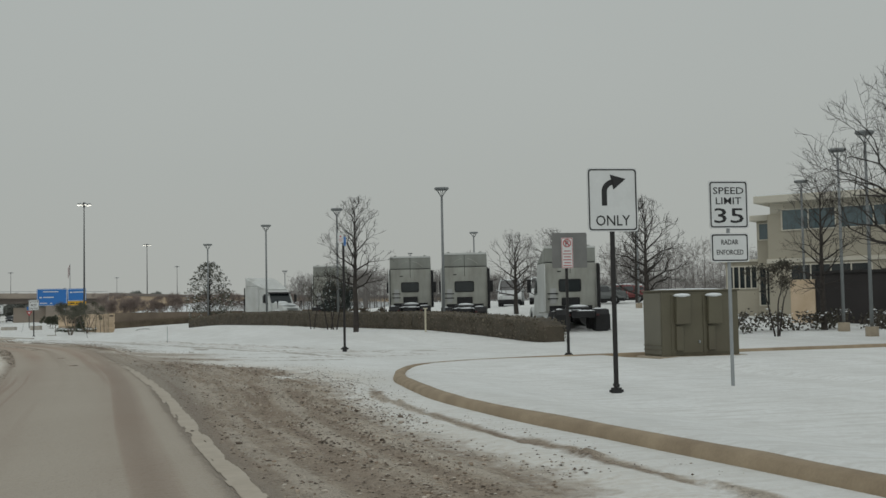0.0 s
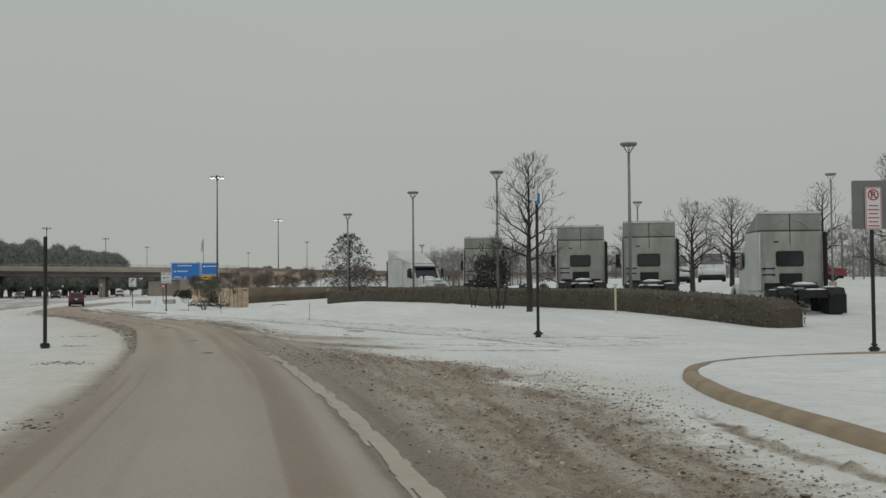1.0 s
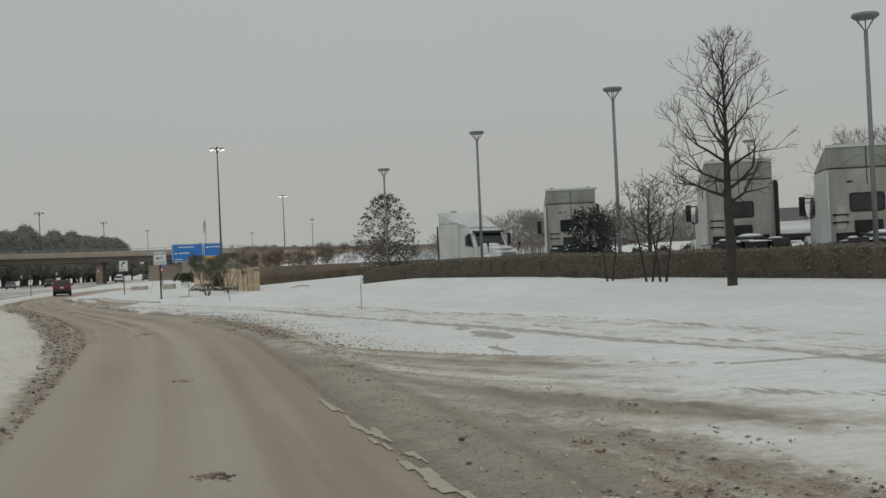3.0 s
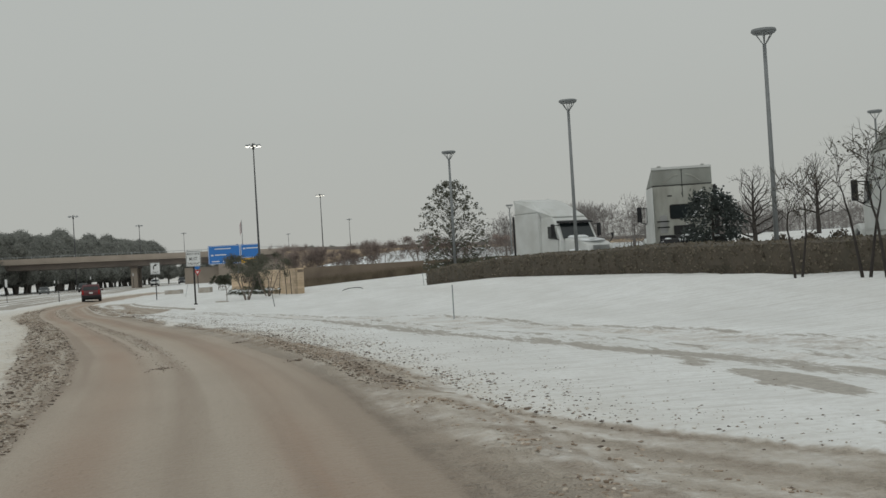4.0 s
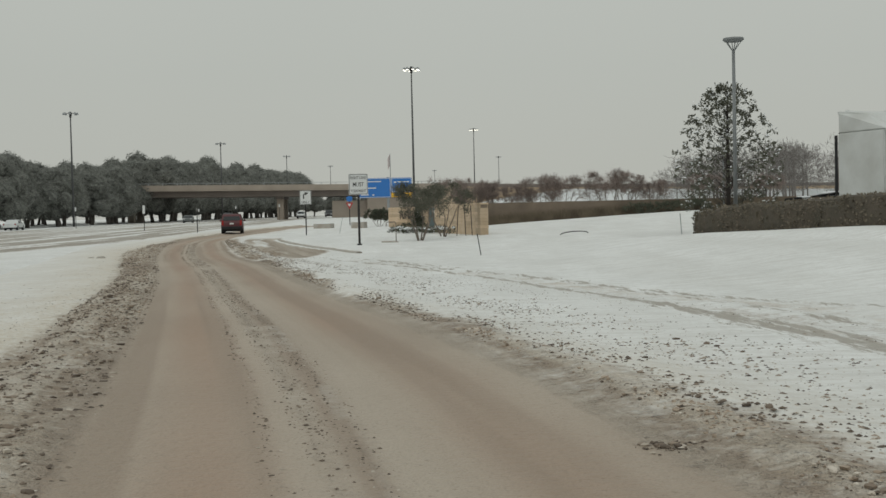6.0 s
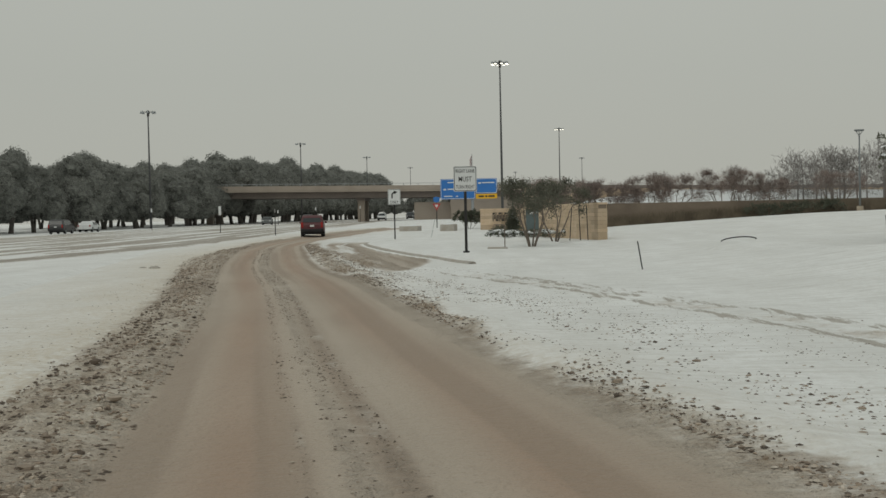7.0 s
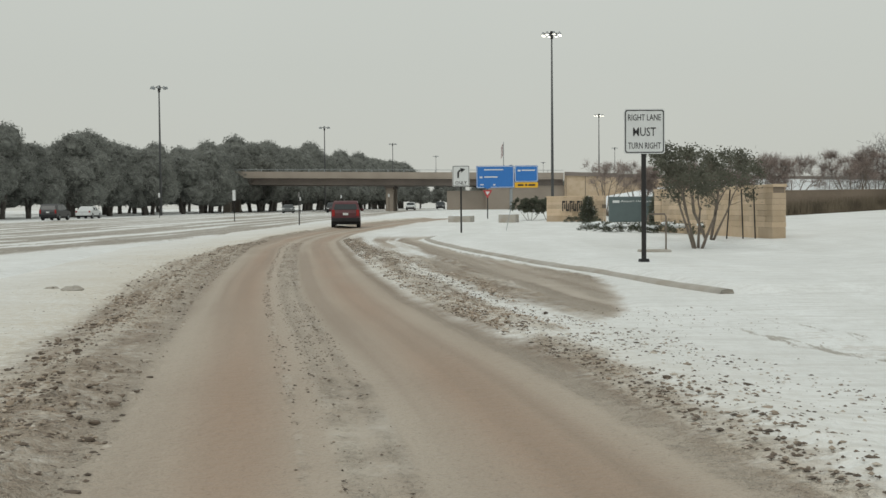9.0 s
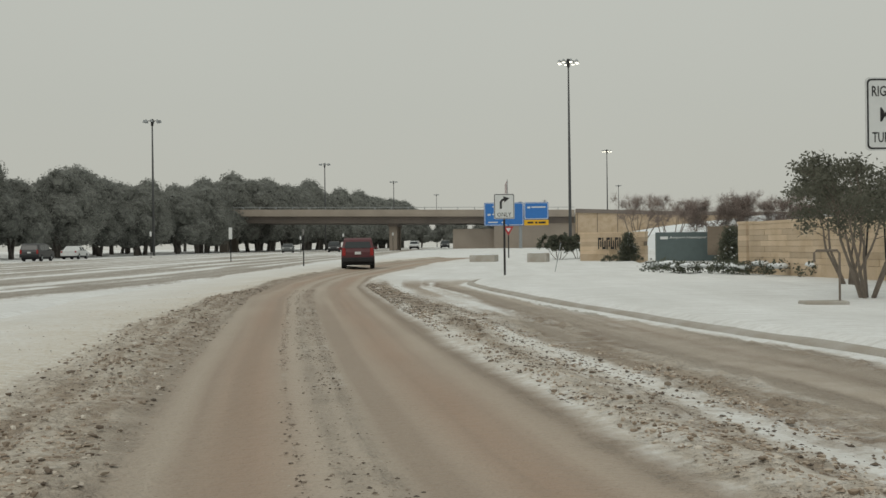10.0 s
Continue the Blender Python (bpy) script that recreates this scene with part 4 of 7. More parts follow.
def kerb(name, pts, label, tall=1.0, mat=M_KERB):
    """A kerb stone strip of rounded section along a line of points."""
    sec = [(-0.10, -0.25), (-0.10, 0.045 * tall), (-0.07, 0.115 * tall), (0.02, 0.14 * tall), (0.10, 0.135 * tall), (0.13, 0.10 * tall), (0.13, -0.25)]
    line = []
    for (ax, ay), (bx, by) in zip(pts, pts[1:]):
        k = max(1, int(math.hypot(bx - ax, by - ay) / 0.6))
        line += [(ax + (bx - ax) * i / k, ay + (by - ay) * i / k) for i in range(k)]
    line.append(pts[-1])
    for _ in range(3):
        line = [line[0]] + [((a[0] + 2 * b[0] + c[0]) / 4, (a[1] + 2 * b[1] + c[1]) / 4) for a, b, c in zip(line, line[1:], line[2:])] + [line[-1]]
    bd = Build()
    vs, fs, n_ = [], [], len(sec)
    for i, (x, y) in enumerate(line):
        a, b = line[max(i - 1, 0)], line[min(i + 1, len(line) - 1)]
        d = Vector((b[0] - a[0], b[1] - a[1], 0)).normalized()
        nx, ny = d.y, -d.x
        base = height(x - nx * 0.5, y - ny * 0.5)
        for o, h in sec:
            j = 0.02 * (float(vnoise(i * 0.7 + o * 30, h * 40)) - 0.5)
            vs.append((x + nx * (o + j), y + ny * (o + j), base + h + j))
    for i in range(len(line) - 1):
        for k in range(n_ - 1):
            fs.append((i * n_ + k, i * n_ + k + 1, (i + 1) * n_ + k + 1, (i + 1) * n_ + k))
    fs += [tuple(range(n_)), tuple(range(len(vs) - n_, len(vs)))[::-1]]
    bd.add(vs, fs)
    return tagged(part(name, bd, mat, smooth=True), label, "kerb", kind="structure")


kerb("kerb_1", KERB_1, "tan concrete kerb curving round a snowy corner island", 1.15)
kerb("kerb_2", KERB_2, "grimed concrete kerb along a turning lane, half under snow", 0.8, M_KERBGREY)

# worn edge line beside the lane at the junction
stripe = Build()
rs = random.Random(3)
cells = list(ry[(ry > -12) & (ry < 27.5)])
nc = 13
for y in cells:
    uc = float(np.interp(y, [-12, 8, 16, 20, 25, 28], [1.58, 1.58, 1.50, 1.46, 1.38, 1.30]))
    for k in range(nc):
        u = uc - 0.105 + 0.0175 * k + 0.005 * rs.uniform(-1, 1)
        p = road_point(u, float(y))
        stripe.v.append((p[0], p[1], surface(u, float(y)) + 0.006))
for i in range(len(cells) - 1):
    for k in range(nc - 1):
        if float(vnoise(k * 0.45 + 3, cells[i] * 2.6)) > 0.10 + max(0.0, 0.16 * (abs(k - 5.5) - 3.0)) + 0.6 * max(0.0, (cells[i] - 14) / 12):
            stripe.f.append((nc * i + k, nc * i + k + 1, nc * i + nc + k + 1, nc * i + nc + k))
M_STRIPE = material("worn_dirty_line_paint", (0.45, 0.40, 0.33), 0.75, var=0.14, scale=2.6, fine=14, col2=(0.40, 0.345, 0.278))
tagged(part("edge_line", stripe, M_STRIPE), "worn white edge line filmed with tan slush", "road marking", kind="structure")

# ---- street furniture ----


def yard_lamp(x, y, top, group="yard lamps"):
    """A parking-lot lamp: tapered pole, a funnel of struts and a flat disc."""
    z0 = height(x, y)
    h = top - z0
    t = thing("parking_lot_lamp", "grey steel parking lot lamp with a flat disc head", "street lamp", pose(x, y, z0), group)
    part("base", Build().tube([(0, 0, -0.2), (0, 0, 0.35)], 0.24, 12), M_CONC, t, "round concrete footing")
    part("pole", Build().tube([(0, 0, 0.3), (0, 0, h * 0.5), (0, 0, h - 0.42)], [0.072, 0.063, 0.052], 10), M_POLE, t, smooth=True)
    s = Build()
    for k in range(6):
        a = k * math.pi / 3
        s.tube([(0.045 * math.cos(a), 0.045 * math.sin(a), h - 0.42), (0.28 * math.cos(a), 0.28 * math.sin(a), h - 0.09)], 0.015, 5)
    part("strut_cage", s, M_POLE, t)
    part("lamp_head", Build().tube([(0, 0, h - 0.12), (0, 0, h - 0.06), (0, 0, h)], [0.30, 0.36, 0.34], 20), M_POLE, t, "flat grey disc")
    return t


for x, y, top in ((15.46, 41.42, 7.64), (13.05, 54.07, 7.75), (10.95, 67.05, 7.78), (8.40, 79.96, 7.26), (29.0, 75.7, 7.95), (36.7, 62.4, 8.75),
                  (28.3, 28.2, 8.0), (34.0, 38.9, 8.0), (26.3, 23.9, 8.0), (45, 150, 10.2), (24, 135, 7.2)):
    yard_lamp(x, y, top)


def high_mast(x, y, top, lit=True):
    z0 = height(x, y)
    h = top - z0
    t = thing("high_mast_light", "tall dark mast light with a ring of lit floodlights", "mast light", pose(x, y, z0), "mast lights")
    part("pole", Build().tube([(0, 0, -0.3), (0, 0, h * 0.5), (0, 0, h)], [0.20, 0.15, 0.09], 10), M_MASTPOLE, t, smooth=True)
    rg = Build()
    rg.tube([(0, 0, h - 0.7), (0, 0, h + 0.25)], 0.19, 10)
    for a in (0, 90):
        c, s = math.cos(radians(a)), math.sin(radians(a))
        rg.tube([(-1.1 * c, -1.1 * s, h), (1.1 * c, 1.1 * s, h)], 0.05, 6)
    part("ring", rg, M_DARKPOLE, t)
    for k in range(8):
        a = 2 * math.pi * k / 8 + 0.2
        cx, cy = 1.1 * math.cos(a), 1.1 * math.sin(a)
        lamp = part("floodlight", Build().tube([(cx, cy, h + 0.12), (cx, cy, h - 0.06), (cx, cy, h - 0.25)], [0.08, 0.16, 0.24], 8), M_STEEL, t)
        if lit:
            part("lens", Build().tube([(cx, cy, h - 0.255), (cx, cy, h - 0.33)], [0.21, 0.15], 8), M_LIT, lamp, "lit lens")
    return t


for x, y, top, lit in ((0.0, 212, 22.8, True), (19.6, 358, 24.0, True), (-56.4, 236, 19.3, False), (-45.4, 330, 19.7, False), (-39.0, 440, 21.8, False),
                       (-32.4, 600, 24.7, False), (44.8, 555, 25.4, False), (21.6, 700, 25.1, False)):
    high_mast(x, y, top, lit)


def post(t, h, mat, r=0.035, y=0.0, foot=True):
    y = max(y, r + 0.012)
    part("post", Build().tube([(0, y, -0.3), (0, y, h)], r, 8), mat, t)
    if foot:
        b = Build()
        b.tube([(0, y, -0.05), (0, y, 0.10)], r * 2.2, 8)
        b.box(-0.11, 0.11, y - 0.02, y + 0.02, 0.03, 0.07)
        b.box(-0.02, 0.02, y - 0.11, y + 0.11, 0.12, 0.16)
        part("breakaway_base", b, M_BLACK, t, "bolted slip base")


def panel(t, name, x0, x1, z0, z1, mat, r=0.04, border=None, back=M_SIGNBACK, y=-0.012, inset=0.018, width=0.02):
    p = part(name, Build().prism(rounded(x0, x1, z0, z1, r), y, y + 0.004, 1), mat, t)
    part("back_plate", Build().prism(rounded(x0, x1, z0, z1, r), y + 0.006, y + 0.009, 1), back, p)
    if border:
        bd = ring(Build(), rounded(x0 + inset, x1 - inset, z0 + inset, z1 - inset, r), rounded(x0 + inset + width, x1 - inset - width, z0 + inset + width, z1 - inset - width, r * 0.8), y - 0.004, y - 0.001)
        part("border", bd, border, p)
    return p


def curved_arrow(s, cx, cz, y):
    """The arrow of a turn sign: a quarter bend to the right with a head, about s high."""
    bd = Build()
    out, inn = [], []
    w = 0.17 * s
    for i in range(9):
        a = math.pi - (math.pi / 2 - 0.25) * i / 8
        ox, oz = cx + 0.16 * s, cz + 0.02 * s
        out.append((ox + 0.46 * s * math.cos(a), oz + 0.34 * s * math.sin(a) * 1.15))
        inn.append((ox + (0.46 * s - w) * math.cos(a), oz + (0.34 * s * 1.15 - w) * math.sin(a)))
    out = [(out[0][0], cz - 0.42 * s)] + out
    inn = [(inn[0][0], cz - 0.42 * s)] + inn
    n_ = len(out)
    for i in range(n_ - 1):
        q = [out[i], out[i + 1], inn[i + 1], inn[i]]
        bd.prism(q, y - 0.004, y - 0.001, 1)
    tip, mid = out[-1], ((out[-1][0] + inn[-1][0]) / 2, (out[-1][1] + inn[-1][1]) / 2)
    d = Vector((1, 0.22)).normalized()
    nrm = Vector((-d.y, d.x))
    m_ = Vector(mid)
    hd = [m_ + nrm * 0.24 * s - d * 0.04 * s, m_ - nrm * 0.24 * s - d * 0.04 * s, m_ + d * 0.42 * s]
    bd.prism([tuple(p) for p in hd], y - 0.004, y - 0.001, 1)
    return bd


def turn_only_sign(x, y, z0, low, wide, tall, turn=0.0, post_mat=M_DARKPOLE):
    t = thing("turn_only_sign", "white sign with a black curved arrow on a dark post", "road sign", pose(x, y, z0, 0, 0, turn), "turn-only signs")
    post(t, low + tall * 0.9, post_mat, 0.04)
    p = panel(t, "sign_face", -wide / 2, wide / 2, low, low + tall, M_SIGNWHITE, 0.05, M_BLACK)
    part("arrow", curved_arrow(wide * 0.62, -0.03 * wide, low + tall * 0.62, -0.012), M_BLACK, p)
    letters("ONLY", tall * 0.165, M_BLACK, p, 0, low + tall * 0.09, -0.014, wide * 0.68)
    return t


turn_only_sign(6.60, 4.73, 0.33, 2.54, 0.82, 1.0, -8)
turn_only_sign(-9.15, 118.7, 0.06, 2.19, 0.762, 0.93, 4)

t = thing("speed_limit_sign", "white speed limit sign over a small radar plate", "road sign", pose(8.96, 5.2, 0.36, 0, 0, -8))
post(t, 2.6, M_STEEL, 0.032, foot=False)
part("post_top", Build().tube([(0, 0.03, 2.55), (0, 0.03, 3.3)], 0.022, 6), M_STEEL, t)
p = panel(t, "speed_face", -0.345, 0.345, 2.60, 3.40, M_SIGNWHITE, 0.04, M_BLACK)
letters("SPEED", 0.115, M_BLACK, p, 0, 3.175, -0.014, 0.54)
letters("LIMIT", 0.115, M_BLACK, p, 0, 3.005, -0.014, 0.45)
letters("35", 0.25, M_BLACK, p, 0, 2.69, -0.014, 0.52)
p = panel(t, "radar_face", -0.335, 0.335, 2.04, 2.52, M_SIGNWHITE, 0.035, M_BLACK)
letters("RADAR", 0.085, M_BLACK, p, 0, 2.33, -0.014, 0.30)
letters("ENFORCED", 0.085, M_BLACK, p, 0, 2.16, -0.014, 0.47)

t = thing("right_lane_sign", "square white lane regulation sign with black lettering on a dark post", "road sign", pose(-4.79, 90.32, 0.17, 0, 0, 5))
post(t, 2.7, M_DARKPOLE, 0.05)
p = panel(t, "sign_face", -0.41, 0.41, 2.20, 3.09, M_SIGNWHITE, 0.05, M_BLACK)
letters("RIGHT LANE", 0.125, M_BLACK, p, 0, 2.86, -0.014, 0.66)
letters("MUST", 0.175, M_BLACK, p, 0, 2.55, -0.014, 0.46)
letters("TURN RIGHT", 0.125, M_BLACK, p, 0, 2.30, -0.014, 0.66)

t = thing("no_parking_sign", "narrow red-on-white no parking sign before a bare grey plate", "road sign", pose(11.07, 16.7, 0.40, 0, 0, -10))
post(t, 3.3, M_DARKPOLE, 0.04, y=0.035)
part("grey_plate", Build().prism(rounded(-0.40, 0.56, 2.36, 3.30, 0.04), 0.0, 0.006, 1), M_SIGNBACK, t, "bare metal back of a larger sign")
p = panel(t, "no_parking_face", -0.15, 0.17, 2.35, 3.17, M_SIGNWHITE, 0.03, M_RED, y=-0.03, inset=0.01, width=0.012)
bd = Build()
c0 = [(0.01 + 0.11 * math.cos(2 * math.pi * i / 20), 3.02 + 0.11 * math.sin(2 * math.pi * i / 20)) for i in range(20)]
c1 = [(0.01 + 0.085 * math.cos(2 * math.pi * i / 20), 3.02 + 0.085 * math.sin(2 * math.pi * i / 20)) for i in range(20)]
ring(bd, c0, c1, -0.035, -0.032)
bd.prism([(-0.075, 3.09), (-0.055, 3.11), (0.095, 2.95), (0.075, 2.93)], -0.035, -0.032, 1)
part("prohibition_ring", bd, M_RED, p)
letters("P", 0.13, M_BLACK, p, 0.01, 2.955, -0.032)
for i in range(6):
    part("red_text_bar", Build().box(-0.10 + 0.02 * (i % 2), 0.12 - 0.02 * (i % 2), -0.034, -0.031, 2.41 + i * 0.078, 2.432 + i * 0.078), M_RED, p)

t = thing("fire_lane_sign", "slim dark post with a small white and a small blue plate", "road sign", pose(7.165, 26.4, 0.42))
part("post", Build().tube([(0, 0, -0.3), (0, 0, 1.9), (0.0, 0.0, 3.6)], [0.042, 0.042, 0.042], 8), M_DARKPOLE, t)
b = Build()
b.tube([(0, 0, -0.05), (0, 0, 0.12)], 0.08, 8)
b.box(-0.13, 0.13, -0.02, 0.02, 0.03, 0.08)
part("breakaway_base", b, M_BLACK, t, "bolted slip base")
q = part("white_plate", Build().box(-0.21, 0.0, -0.003, 0.003, 3.62, 3.93, pose(0.0, -0.05, 0, 0, 0, 6)), M_SIGNWHITE, t, "small white plate with red markings", bevel=0.002)
for z in (3.67, 3.73):
    part("red_text_bar", Build().box(-0.17, -0.04, -0.006, -0.0035, z, z + 0.014, pose(0.0, -0.05, 0, 0, 0, 6)), M_RED, q)
part("red_text_bar", Build().box(-0.13, -0.08, -0.006, -0.0035, 3.80, 3.85, pose(0.0, -0.05, 0, 0, 0, 6)), M_RED, q)
part("plate_strap", Build().box(-0.025, 0.025, -0.046, 0.046, 3.52, 3.9), M_STEEL, t)
part("blue_plate", Build().box(0.0, 0.11, -0.003, 0.003, 3.52, 3.82, pose(0.0, -0.055, 0, 0, 0, 34)), M_BLUE, t, "small blue plate", bevel=0.002)

t = thing("edge_on_sign", "dark sign post with a small plate seen edge on", "road sign", pose(-5.16, 24.4, 0.42))
post(t, 2.55, M_DARKPOLE, 0.045)
part("plate", Build().box(-0.006, 0.006, -0.25, 0.05, 2.05, 2.55, pose(0, 0, 0, 0, 0, 8)), M_BLACK, t)

# markers and slim stakes in the snow
for x, y, h, lean, mat in ((-0.64, 76.6, 0.72, -9, M_DARKPOLE), (3.18, 51.3, 0.85, 0, M_STEEL), (7.16, 82.5, 0.75, -4, M_STEEL), (-7.1, 122.4, 1.25, 12, M_STEEL)):
    t = thing("marker_stake", "thin leaning marker stake stuck in the snow", "stake", pose(x, y, height(x, y), 0, lean, 0), "marker stakes")
    part("rod", Build().tube([(0, 0, -0.2), (0, 0, h)], 0.016, 6), mat, t)
t = thing("white_bollard", "white plastic marker post beside the hedge", "bollard", pose(13.2, 37.0, height(13.2, 37.0)))
part("tube", Build().tube([(0, 0, -0.2), (0, 0, 0.95), (0, 0, 1.0)], [0.04, 0.04, 0.03], 10), M_CREAMPOST, t)
part("cap", Build().box(-0.09, 0.09, -0.03, 0.03, 1.0, 1.05), M_CREAMPOST, t)
for x, y, h in ((-30.8, 170, 2.8), (-21.0, 146.2, 2.3), (-47.7, 205, 3.0), (-33, 262, 3.0), (-26, 275, 3.2), (-14.5, 300, 3.2), (-38, 250, 2.6)):
    t = thing("lane_marker_sign", "small white panel on a thin post beside the carriageway", "road sign", pose(x, y, height(x, y)), "carriageway marker signs")
    post(t, h, M_DARKPOLE, 0.04, foot=False)
    if h == 2.3:
        part("panel", Build().box(-0.06, 0.06, -0.02, -0.005, h - 0.35, h), M_SIGNBACK, t, "dull grey plate", bevel=0.01)
        t["label"] = "dark slim post with a dull grey plate beside the carriageway"
    else:
        part("panel", Build().box(-0.14 if h == 2.8 else -0.11, 0.14 if h == 2.8 else 0.11, -0.02, -0.005, h - (0.95 if h == 2.8 else 0.55), h), M_SIGNWHITE, t, bevel=0.01)

# utility cabinet on the island
t = thing("utility_cabinet", "large olive-green metal utility cabinet with two service hoods", "utility cabinet", pose(12.05, 13.35, height(13, 13.9) - 0.04, 0, 0, -1.5))
part("plinth", Build().box(-0.14, 2.24, -0.14, 1.14, -0.3, 0.05), M_CONC, t, "low concrete pad", bevel=0.02)
part("body", Build().box(0, 2.08, 0, 1.0, 0.05, 1.62), M_CABINET, t, bevel=0.02)
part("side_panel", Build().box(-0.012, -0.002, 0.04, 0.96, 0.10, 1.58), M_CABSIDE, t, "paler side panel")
for z in (0.20, 0.30):
    part("side_rib", Build().box(-0.03, -0.012, 0.04, 0.96, z, z + 0.03), M_CABINET, t)
for x in (0.30, 1.16):
    d = part("door", Build().box(x - 0.06, x + 0.78, -0.02, -0.003, 0.12, 1.55), M_CABINET, t, bevel=0.008)
    part("hood", Build().box(x + 0.02, x + 0.40, -0.16, -0.021, 0.82, 1.50, taper=0.01), M_CABINET, d, bevel=0.02)
    part("lower_vent", Build().box(x + 0.04, x + 0.22, -0.10, -0.021, 0.18, 0.78), M_CABINET, d, bevel=0.02)
    part("handle", Build().box(x + 0.66, x + 0.70, -0.05, -0.021, 0.36, 0.42), M_STEEL, d)
    part("snow_cap", Build().lump((x + 0.21, -0.10, 1.52), 0.23, 0.10, 0.05, random.Random(2), 10, 3, 0.12), M_SNOW, d, smooth=True)
part("lid", Build().box(-0.03, 2.11, -0.03, 1.03, 1.62, 1.66), M_CABINET, t, bevel=0.01)
part("snow_cap", Build().lump((1.0, 0.5, 1.66), 1.0, 0.5, 0.035, random.Random(9), 14, 3, 0.10), M_SNOW, t, smooth=True)

# small things in the snow
bd = Build()
pts = [(3.75 + 0.55 * math.cos(a), 85.6 + 0.25 * math.sin(a)) for a in np.linspace(0, math.pi, 14)]
bd.tube([(px, 85.9, height(px, 85.9) + 0.03 + 0.10 * math.sin(a)) for (px, py), a in zip(pts, np.linspace(0, math.pi, 14))], 0.022, 6)
tagged(part("half_buried_hoop", bd, M_DARKPOLE), "dark rim of a drain half buried in the snow", "drain")
t = thing("backflow_pipe", "bent brown water pipe standing on a low concrete slab", "water pipe", pose(-3.2, 98.0, height(-3.2, 98.0), 0, 0, 4))
part("pipe", Build().tube([(0, 0, -0.2), (0, 0, 1.0), (-0.04, 0, 1.06), (-0.44, 0, 1.06), (-0.48, 0, 1.02), (-0.48, 0, 0.85)], 0.023, 8), M_RUSTPIPE, t)
part("slab", Build().box(-0.72, 0.10, -0.25, 0.25, -0.2, 0.12), M_KERBGREY, t, bevel=0.03)

# ---- hedge ----


def hedge_run(label, pts, wide, tall, seed):
    """A clipped hedge along a line of points: a lumpy box with a coat of twig tufts."""
    r = random.Random(seed)
    bd = Build()
    line = []
    for (ax, ay), (bx, by) in zip(pts, pts[1:]):
        k = max(1, int(math.hypot(bx - ax, by - ay) / 0.35))
        line += [(ax + (bx - ax) * i / k, ay + (by - ay) * i / k) for i in range(k)]
    line.append(pts[-1])
    sec = [(-0.5, 0.0), (-0.53, 0.3), (-0.52, 0.7), (-0.46, 0.92), (-0.3, 1.0), (0.0, 1.01), (0.3, 1.0), (0.46, 0.92), (0.52, 0.6), (0.5, 0.0)]
    vs, fs, n_ = [], [], len(sec)
    tufts = Build()
    for i, (x, y) in enumerate(line):
        a, b = line[max(i - 1, 0)], line[min(i + 1, len(line) - 1)]
        d = Vector((b[0] - a[0], b[1] - a[1], 0)).normalized()
        nx, ny = d.y, -d.x
        zg = height(x - nx * wide / 2, y - ny * wide / 2) - 0.05
        ends = min(i, len(line) - 1 - i)
        tl = tall * (1 + 0.10 * (float(vnoise(i * 0.12, seed)) - 0.5)) * (0.72, 0.90, 0.97, 1.0)[min(ends, 3)]
        for k, (o, h) in enumerate(sec):
            j, jh = 0.07 * (r.random() - 0.5), 0.06 * (r.random() - 0.5)
            o = o * (0.62, 0.86, 0.96, 1.0)[min(ends, 3)]
            vs.append((x + nx * (o * wide + j) + d.x * j, y + ny * (o * wide + j) + d.y * j, zg + h * tl + jh * (h > 0)))
        for _ in range(95 if ends > 2 else 150):
            o, h = r.choice([(-0.52, r.random()), (-0.52, r.random()), (r.uniform(-0.5, 0.5), 1.0), (0.52, r.random())])
            o *= (0.62, 0.86, 0.96, 1.0)[min(ends, 3)]
            px, py, pz = x + nx * o * wide + d.x * r.uniform(-.2, .2), y + ny * o * wide + d.y * r.uniform(-.2, .2), zg + h * tl
            s = r.uniform(0.03, 0.075)
            u = Vector((r.gauss(0, 1), r.gauss(0, 1), r.gauss(0.4, 1))).normalized() * s
            w = u.cross(Vector((r.gauss(0, 1), r.gauss(0, 1), r.gauss(0, 1)))).normalized() * s * 0.55
            c = Vector((px, py, pz))
            tufts.add([c - w, c + w, c + w * 0.4 + u, c - w * 0.4 + u], [(0, 1, 2, 3)])
    for i in range(len(line) - 1):
        for k in range(n_ - 1):
            fs.append((i * n_ + k, i * n_ + k + 1, (i + 1) * n_ + k + 1, (i + 1) * n_ + k))
    fs += [tuple(range(n_)), tuple(range(len(vs) - n_, len(vs)))[::-1]]
    bd.add(vs, fs)
    t = thing("hedge", label, "hedge", Matrix())
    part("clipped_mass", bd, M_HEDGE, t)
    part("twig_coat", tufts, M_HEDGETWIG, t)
    return t


hedge_run("long clipped brown winter hedge along the yard edge", [(15.9, 29.0), (13.9, 41), (11.3, 54), (9.1, 67), (7.5, 80.2)], 1.4, 0.85, 4)

# ---- tractor units ----


def wheel(parent, x, y, r, w, rim=M_CHROME):
    t = part("wheel", Build().tube([(x - w / 2, y, r), (x - w * 0.42, y, r), (x + w * 0.42, y, r), (x + w / 2, y, r)], [r * 0.9, r, r, r * 0.9], 20), M_RUBBER, parent, "black tyre", smooth=False)
    s = 1 if x > 0 else -1
    part("rim", Build().tube([(x + s * (w / 2 + 0.004), y, r), (x + s * (w / 2 - 0.06), y, r)], [r * 0.55, r * 0.3], 14), rim, t)
    return t


